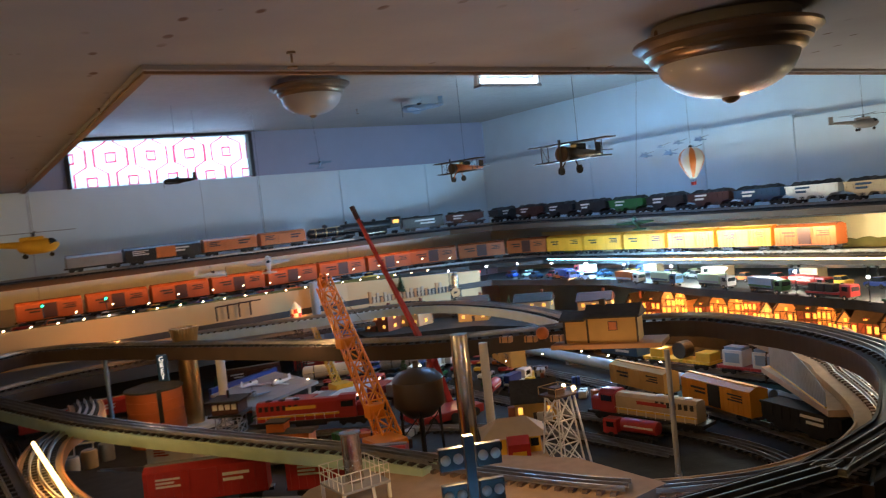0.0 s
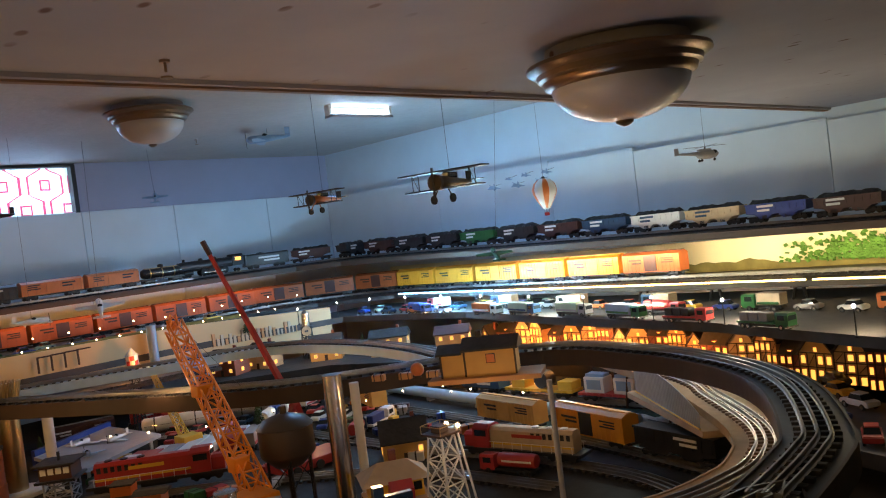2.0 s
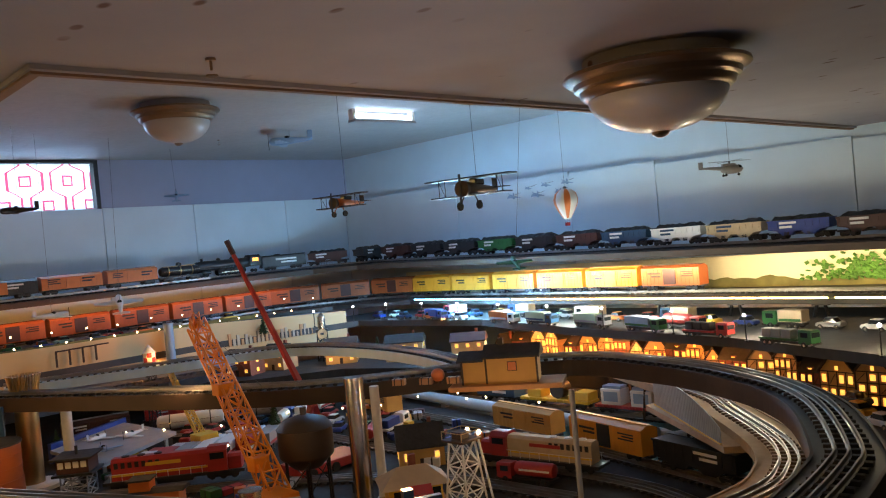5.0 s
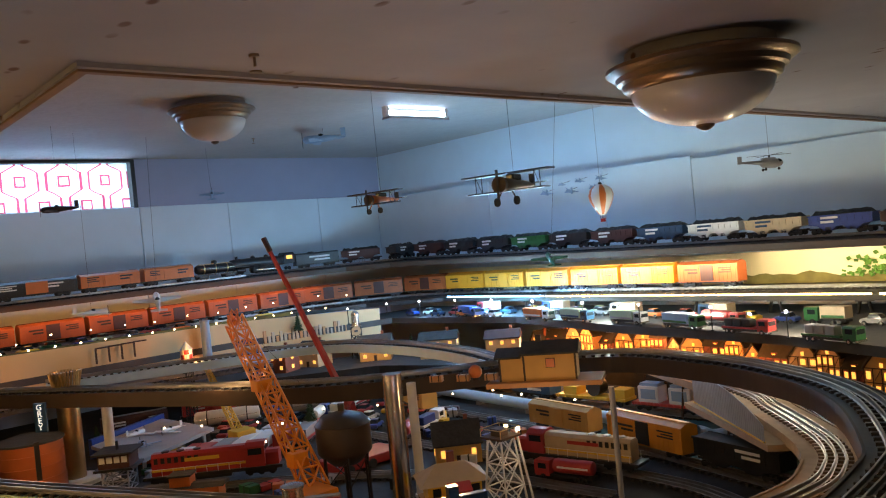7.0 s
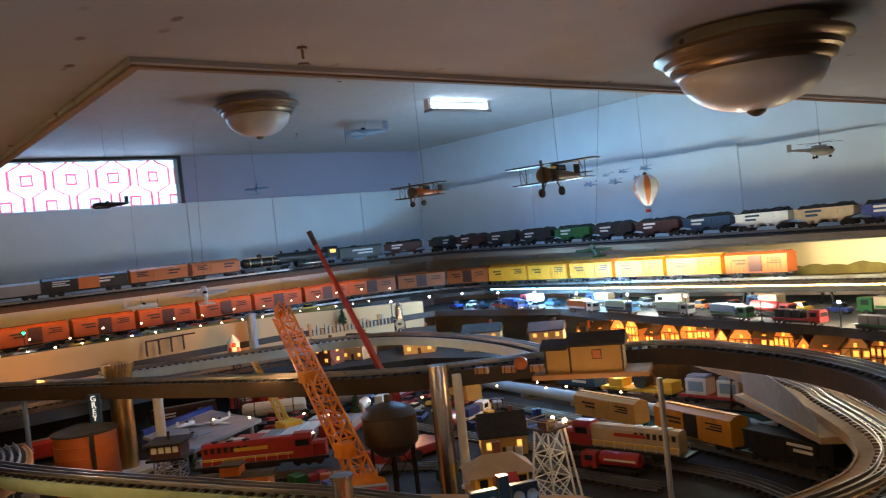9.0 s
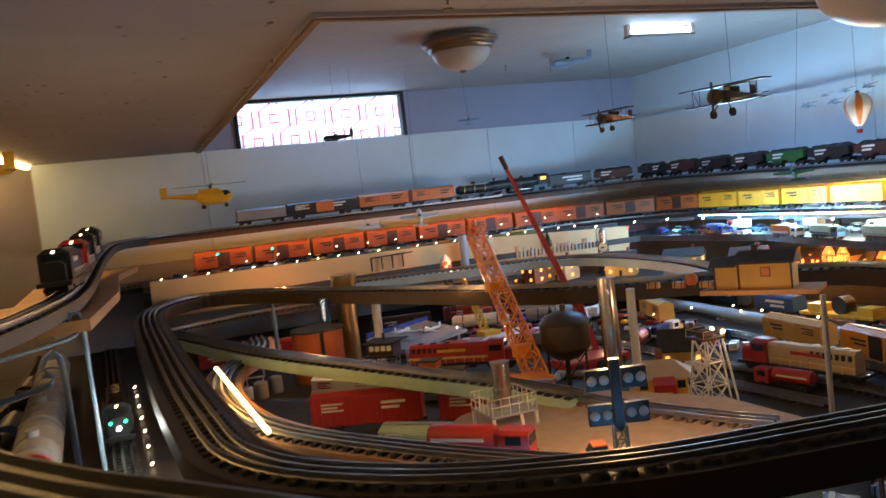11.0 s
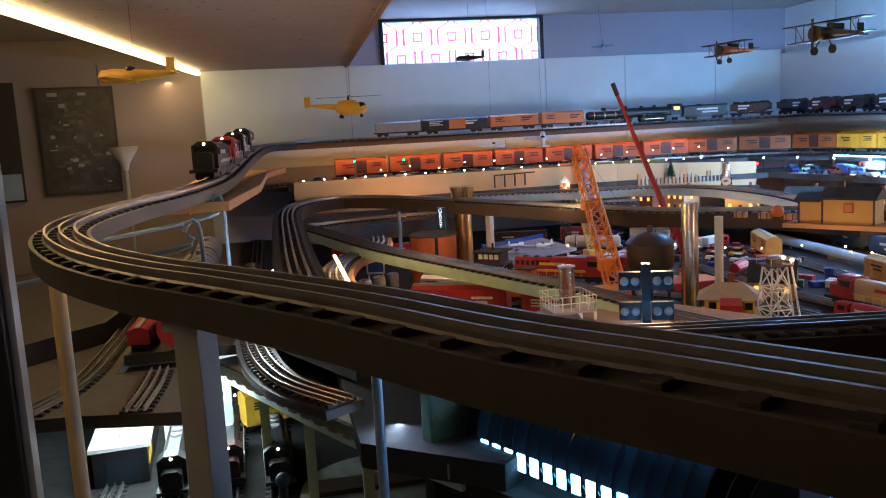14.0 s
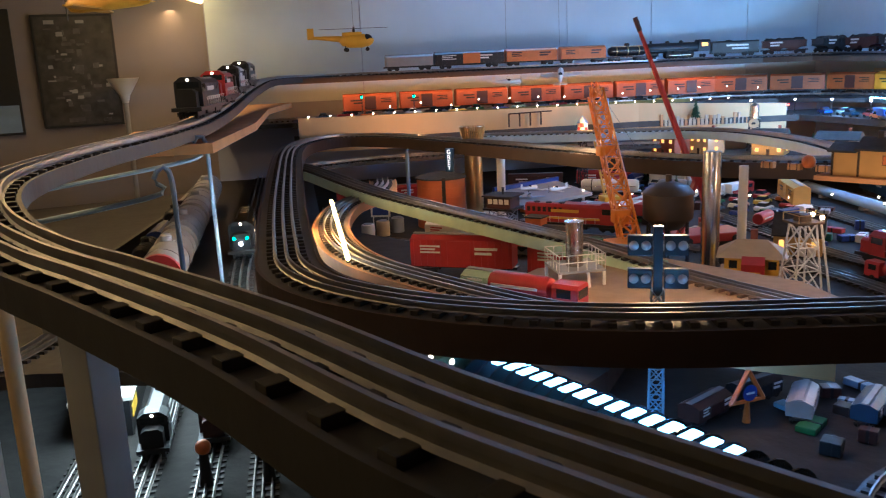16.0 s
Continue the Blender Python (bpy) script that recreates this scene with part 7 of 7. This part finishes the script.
# loose freight between the yard tracks
for i in range(70):
    x, y = random.uniform(1.15, 2.15), random.uniform(1.75, 2.75)
    if y > 3.95 - 0.75 * x or (x - 1.37) ** 2 + (y - 1.65) ** 2 < 0.02:
        continue
    c = random.choice(["red", "white", "grey", "yellow", "blue", "maroon", "orange", "green", "cream", "black"])
    t = thing("freight_crate", f"small {c.replace('maroon', 'brown')} painted freight load on the yard floor", "crate", (x, y, G), random.uniform(0, 180), "loose freight in the yard")
    w, d, h = random.uniform(0.012, 0.03), random.uniform(0.008, 0.016), random.uniform(0.010, 0.026)
    part("body", bm_box(-w, w, -d, d, 0, h, bevel=0.002), c, t)
    part("strap", bm_box(-0.002, 0.002, -d - 0.0006, d + 0.0006, 0, h + 0.0006), "black", t)
for i in range(16):
    x, y = yd(1.30 + 0.06 * i, 2.55 - 0.055 * i)
    copy_thing(small, pose(x + random.uniform(-.1, .1), y + random.uniform(-.1, .1), G + 0.03 + 0.02 * random.random()))["group"] = "bulbs in the yard"

# ---- front: lit tunnel, lower scene ----
FZ, LZ = G, 0.93
t = thing("ring_tunnel", "clear ribbed tube tunnel with bright blue-white lamps", "model tunnel")
a, b = Vector((0.735, 1.07, FZ + 0.052)), Vector((0.955, 0.63, FZ + 0.052))
for i in range(20):
    p = a.lerp(b, i / 19)
    bm = bm_lathe([(0.0565, -0.001), (0.059, -0.001), (0.059, 0.001), (0.0565, 0.001)], n=24)
    bmesh.ops.transform(bm, matrix=Matrix.Translation(p) @ (b - a).to_track_quat("Z", "Y").to_matrix().to_4x4(), verts=bm.verts)
    part("rib", bm, "glass", t)
for i in range(15):
    p = a.lerp(b, (i + 2.5) / 19)
    q = part("lamp", bm_box(-0.0068, 0.0068, -0.014, 0.014, -0.001, 0.001), "lit_cool", t)
    q.matrix_local = pose(p.x - 0.004, p.y - 0.004, p.z + 0.0575, 0, 0, -63)
    q = part("side_lamp", bm_box(-0.0075, 0.0075, -0.001, 0.001, -0.014, 0.012), "lit_cool", t)
    q.matrix_local = pose(p.x - 0.050, p.y - 0.026, p.z - 0.020, 0, 0, -63)
TUN = track("low_track", "dark three-rail track on the lower board", [(0.735, 1.07, FZ), (0.845, 0.85, FZ), (0.955, 0.63, FZ), (1.01, 0.52, FZ)], None, 0, own_ties=False)
FRONT = track("low_curve", "dark three-rail curve on the lower board", [(1.75, 0.62, FZ + 0.004), (1.45, 0.74, FZ + 0.004), (1.22, 0.76, FZ + 0.004), (1.08, 0.66, FZ + 0.004), (1.02, 0.55, FZ + 0.004)], "black", 0.004, 0.07, own_ties=False)
t = thing("warning_sign", "orange triangle toy with a round blue sign", "toy sign", (1.10, 0.955, FZ), 10)
bm = bmesh.new()
part("triangle", bm_prism([(-0.002, 0.030), (0.002, 0.030), (0.002, 0.034), (-0.002, 0.034)], -0.03, 0.03, bm), "orange", t)
for s in (-1, 1):
    part("side", bm_rod((s * 0.028, 0, 0.032), (0, 0, 0.078), 0.004, n=5), "orange", t)
part("disc", bm_rod((0, -0.004, 0.046), (0, -0.006, 0.046), 0.012, n=20), "blue", t)
part("arrow", bm_box(-0.007, 0.007, -0.0068, -0.006, 0.0445, 0.0475), "white", t)
part("foot", bm_rod((0, 0, 0), (0, 0, 0.032), 0.006, n=6, r2=0.003), "orange", t)
for x, y, a, c in ((1.02, 1.06, 30, "maroon"), (1.16, 1.04, 50, "grey"), (1.24, 1.0, 40, "navy"), (1.32, 0.92, 30, "grey"), (1.12, 1.1, 20, "black")):
    set_at(boxcar(c, 0.14, 0.045, "white", label=f"{c.replace('maroon', 'brown')} small model car below the bridge"), x + 0.03, y - 0.08, FZ, a, size=0.6)
# lower deck, lit, seen under the near bridge
t = thing("engine_shed", "long shed with a bright white flat roof", "model shed", (0.06, 1.83, LZ), 4)
part("wall", bm_box(-0.055, 0.055, -0.22, 0.18, 0.0, 0.075), "black", t)
part("roof", bm_prism([(-0.22, 0.075), (0.18, 0.075), (0.18, 0.083), (-0.22, 0.083)], -0.062, 0.062), "white", t)
for i in range(4):
    part("roof_vent", bm_ball((0.0, -0.16 + 0.09 * i, 0.086), 0.006, n=8), "grey", t)
part("doorway", bm_box(-0.03, 0.03, -0.2212, -0.22, 0.0, 0.055), "glass", t)
part("name_plate", bm_box(0.0555, 0.0565, -0.20, -0.12, 0.03, 0.055), "yellow", t)
set_at(boxcar("white", 0.30, 0.062, "grey", label="white boxcar beside the engine shed"), 0.185, 1.92, LZ + 0.008, 86)
for x, y, c, n, st in ((0.19, 1.60, "black", "black", "white"), (0.30, 1.62, "black", "maroon", "orange"), (0.40, 1.58, "black", "black", "grey"), (0.30, 1.98, "maroon", "black", "white")):
    set_at(diesel(c, n, f"{'brown' if c == 'maroon' else c} locomotive parked on the lower deck", 0.28, stripe=st, mark=st), x, y, LZ + 0.008, -88)
set_at(boxcar("yellow", 0.20, 0.085, "black", label="yellow boxcar parked on the lower deck"), 0.415, 1.86, LZ + 0.008, 20)
for i, (x, y) in enumerate(((0.30, 1.36), (0.41, 1.35))):
    t = thing("marker_ball", "speckled orange ball lamp on a pedestal", "ball lamp", (x, y, LZ))
    part("pedestal", bm_rod((0, 0, 0), (0, 0, 0.06), 0.012, n=12, r2=0.008), "black", t)
    part("ball", bm_ball((0, 0, 0.072), 0.014, n=14), "orange" if i == 0 else "navy", t, smooth=True)
for k, x in enumerate((0.06, 0.185, 0.30, 0.40)):
    track("shed_track", "dark three-rail track on the lower deck", [(x, 1.15, LZ - 0.005), (x, 1.5, LZ - 0.005), (x + 0.01, 2.2, LZ - 0.005)], None, 0, own_ties=False)
t = thing("stone_viaduct", "grey stone-edged viaduct ramp with a lit side", "model viaduct", (0, 0, 0))
pp = smooth_path([(0.28, 1.72, 1.150), (0.385, 1.50, 1.150), (0.48, 1.30, 1.150), (0.57, 1.13, 1.150), (0.68, 0.95, 1.150)], 0.024)
part("deck", bm_sweep(pp, slab(-0.012, 0.055, -0.012, 0.0)), "snow", t)
part("girder", bm_sweep(pp, slab(-0.012, -0.004, -0.034, -0.012)), "palegreen", t)
for i in range(len(pp) - 1):
    p = pp[i]
    part("stone", bm_box(-0.011, 0.011, -0.005, 0.005, -0.012 - 0.005 * (i % 2), 0.008, bevel=0.002), "stone", t).matrix_local = pose(p.x - 0.015, p.y - 0.008, p.z, 0, 0, -60)
for k in range(4):
    p = pp[2 + k * (len(pp) - 4) // 4]
    part("pier", bm_box(p.x - 0.009, p.x + 0.009, p.y - 0.009, p.y + 0.009, LZ, p.z - 0.012), "palegreen", t)
light_strip("bright white tube lamp on the viaduct", (0.545, 1.20, 1.160), (0.655, 1.00, 1.160), 0.0045, "lit_white")
t = thing("turntable", "round stone turntable on the lower deck", "turntable", (0.60, 1.42, LZ))
part("disc", bm_lathe([(0.16, 0), (0.16, 0.006), (0.15, 0.008), (0.002, 0.008)], n=40), "stone", t, smooth=True)
part("bridge", bm_box(-0.14, 0.14, -0.03, 0.03, 0.008, 0.018), "fascia", t)
# near bridge supports
t = thing("bridge_post", "square grey painted bridge post", "post", (0.372, 0.462, 0.0), -35)
part("shaft", bm_box(-0.011, 0.011, -0.011, 0.011, 0.0, 1.512, bevel=0.001), "grey", t)
part("bracket", bm_box(-0.016, 0.016, -0.016, 0.016, 1.500, 1.513), "grey", t)
post_of("tan wooden round bridge post", 0.165, 0.93, 0.0, 1.512, 0.0095, "beige")
SIDE = track("side_low_track", "copper-lit three-rail track at the side", [(-0.02, 1.36, 1.174), (0.04, 1.6, 1.174), (0.045, 2.3, 1.174)], None, 0, own_ties=False)
SIDE2 = track("side_low_track", "dark three-rail track at the side", [(0.17, 1.31, 1.174), (0.18, 1.45, 1.174), (0.18, 1.58, 1.174)], None, 0, own_ties=False)
structure("side_board", bm_plate([(-0.6, 1.38), (0.06, 1.34), (0.26, 1.29), (0.26, 1.60), (0.09, 1.60), (0.09, 3.4), (-0.6, 3.2)], 1.150, 1.174), "asphalt", "dark side board beyond the bridge", "layout table")
# dark post at the side, the picture, the lamp stand
t = thing("door_post", "black painted upright post beside the layout", "post", (0, 0, 0))
part("shaft", bm_box(-0.115, 0.045, 1.10, 1.16, 0.0, 1.922, bevel=0.003), "black", t)
part("edge_strip", bm_box(0.046, 0.056, 1.115, 1.145, 0.0, 1.922), "grey", t)
for z in (1.455, 1.505, 1.552, 1.60):
    part("notch_plate", bm_box(-0.1, 0.012, 1.092, 1.099, z, z + 0.032, bevel=0.002), "snow", t)
t = thing("picture", "large dark photograph of a city on the wall", "picture", (0.155, 3.80, 0), 11)
part("frame", bm_box(-0.685, -0.375, -0.022, -0.004, 1.448, 1.905, bevel=0.002), "black", t)
pr = part("print", bm_box(-0.675, -0.385, -0.025, -0.0222, 1.458, 1.895), "picture", t)
for i in range(60):
    u, v = random.gauss(-0.53, 0.06), random.choice((random.gauss(1.66, 0.06), random.uniform(1.47, 1.88)))
    w, h = random.uniform(0.003, 0.02), random.uniform(0.002, 0.012)
    if -0.67 < u - w and u + w < -0.39 and 1.465 < v - h and v + h < 1.888:
        part("print_mark", bm_box(u - w, u + w, -0.0256 - 0.00005 * i / 10, -0.0250, v - h, v + h), "flecked" if i % 4 else "grey", pr)
t = thing("picture", "dark picture with a teal lower edge on the wall", "picture", (0.155, 3.80, 0), 11)
part("frame", bm_box(-1.15, -0.76, -0.022, -0.004, 1.43, 1.93, bevel=0.002), "black", t)
part("print", bm_box(-1.14, -0.77, -0.025, -0.0222, 1.44, 1.55), "bluegrey", t)
t = thing("funnel_lamp", "grey-white funnel-shaped lamp at the wall", "lamp", (-0.165, 3.55, 1.45))
part("bowl", bm_lathe([(0.012, 0.09), (0.02, 0.12), (0.055, 0.175), (0.062, 0.19), (0.058, 0.19), (0.02, 0.13)], n=30), "white", t, smooth=True)
part("stem", bm_rod((0, 0, -1.45), (0, 0, 0.1), 0.010, n=12), "grey", t)

# dark strip added where only dim depth lies beside the cutting
structure("dark_backing", bm_sweep([Vector((-0.35, 1.45, 1.174)), Vector((0.02, 1.9, 1.174)), Vector((0.10, 2.6, 1.174)), Vector((0.12, 3.5, 1.174))], slab(0.0, 0.012, 0.0, 0.05)), "dark", "added dark strip in place of the dim depth beside the cutting", "fascia board")

# small freight and trackside clutter at the front
for i in range(40):
    x, y = random.uniform(1.02, 1.62), random.uniform(0.66, 1.02)
    if (x - 1.10) ** 2 + (y - 0.955) ** 2 < 0.004 or y < 0.86 and abs(y - 0.70) < 0.07:
        continue
    c = random.choice(["white", "grey", "maroon", "red", "bluegrey", "black", "green"])
    t = thing("freight_crate", f"small {c.replace('maroon', 'brown').replace('bluegrey', 'blue-grey')} painted freight load on the front board", "crate", (x, y, G), random.uniform(0, 180), "loose freight at the front")
    w, d, h = random.uniform(0.008, 0.03), random.uniform(0.006, 0.014), random.uniform(0.006, 0.02)
    part("body", bm_box(-w, w, -d, d, 0, h, bevel=0.002), c, t)
    part("strap", bm_box(-0.002, 0.002, -d - 0.0006, d + 0.0006, 0, h + 0.0006), "black", t)


# painted works on the beige board, signal lamps, verge and masts along the back
t = thing("painted_works", "brown painted row of factory chimneys on the board", "painted sign", (0, 3.158, 0))
for i in range(4):
    x, z = 1.344 + (1.476 - 1.344) * i / 3, 1.384 + (1.387 - 1.384) * i / 3
    part("chimney", bm_box(x - 0.003, x + 0.003, 0.0, 0.004, z, z + 0.052), "timber", t)
    part("smoke", bm_box(x - 0.002, x + 0.045, 0.0, 0.004, z + 0.050, z + 0.055), "timber", t)
t = thing("painted_skyline", "brown painted town skyline on the board", "painted sign", (0, 3.165, 0))
for i in range(22):
    x = 1.992 + (2.34 - 1.992) * i / 21
    part("tower", bm_box(x - 0.006, x + 0.006, 0.011 - 0.175 * (x - 1.9), 0.018 - 0.175 * (x - 1.9), 1.350, 1.372 + 0.030 * random.random() ** 2), "tanroof" if i % 3 else "wood", t)
structure("verge", bm_sweep([Vector((0.52, 3.186, 1.4455)), Vector((1.9, 3.206, 1.4455)), Vector((2.12, 3.17, 1.4455))], slab(-0.012, 0.014, 0.0, 0.014)), "hill", "olive-brown grass verge along the back road", "verge")
for (x, y, z), c in zip([(0.77, 3.2, 1.529), (0.973, 3.2, 1.524), (2.584, 3.2, 1.408), (2.494, 3.2, 1.39)], ("green", "green", "red", "red")):
    t = thing("signal_lamp", f"small {c} signal lamp on a black post", "signal", (x, y, 1.376))
    part("post", bm_rod((0, 0, 0), (0, 0, z - 1.376), 0.0016, n=6), "black", t)
    part("lens", bm_ball((0, -0.003, z - 1.376), 0.0046, n=8), "lit_" + c, t)
    part("hood", bm_box(-0.006, 0.006, -0.002, 0.003, z - 1.384, z - 1.368, bevel=0.001), "black", t)

for k, (dx, h) in enumerate(((-0.03, 0.075), (0.0, 0.085), (0.035, 0.080))):
    t = thing("radio_mast", "small grey lattice radio mast on the shelf", "radio mast", (2.879 + dx, 3.71, US), 0, "radio masts in the corner")
    for a, b in (((-0.008, 0), (-0.003, h)), ((0.008, 0), (0.003, h))):
        part("leg", bm_rod((a[0], 0, a[1]), (b[0], 0, b[1]), 0.0012, n=5), "grey", t)
    for q in (0.3, 0.5, 0.7, 0.9):
        part("crossbar", bm_rod((-0.010, 0, h * q), (0.010, 0, h * q), 0.0010, n=5), "grey", t)
    part("dish", bm_rod((0.004, -0.003, h * 0.8), (0.004, 0.001, h * 0.8), 0.006, n=10), "white", t)
# lit sign on the rust-red tank
t = thing("lit_sign", "narrow upright lit sign with white letters", "sign", (0.985, 2.55, 1.303), -45)
part("board", bm_box(-0.016, 0.016, -0.004, 0.004, 0.0, 0.075, bevel=0.002), "navy", t)
for i, q in enumerate("GREY"):
    d = bpy.data.curves.new("letter", "FONT")
    d.body, d.size, d.align_x, d.extrude = q, 0.021, "CENTER", 0.0006
    d.materials.append(M["lit_letter"])
    ob = new("letter", d)
    ob.parent = t
    ob.matrix_local = pose(0, -0.0050, 0.057 - 0.017 * i, 90, 0, 0)

t = thing("portal_wall", "dark green mossy stone wall before the lit tunnel", "model wall", (0.70, 1.055, LZ), -63)
part("wall", bm_box(-0.012, 0.012, -0.075, 0.075, 0.0, G - LZ + 0.115, bevel=0.003), "moss", t)
for i in range(26):
    u, v, w = random.uniform(-0.068, 0.068), random.uniform(0.10, G - LZ + 0.105), random.uniform(0.006, 0.011)
    part("stone", bm_box(-0.016, -0.011, u - w, u + w, v - 0.005, v + 0.005, bevel=0.0015), "moss", t)
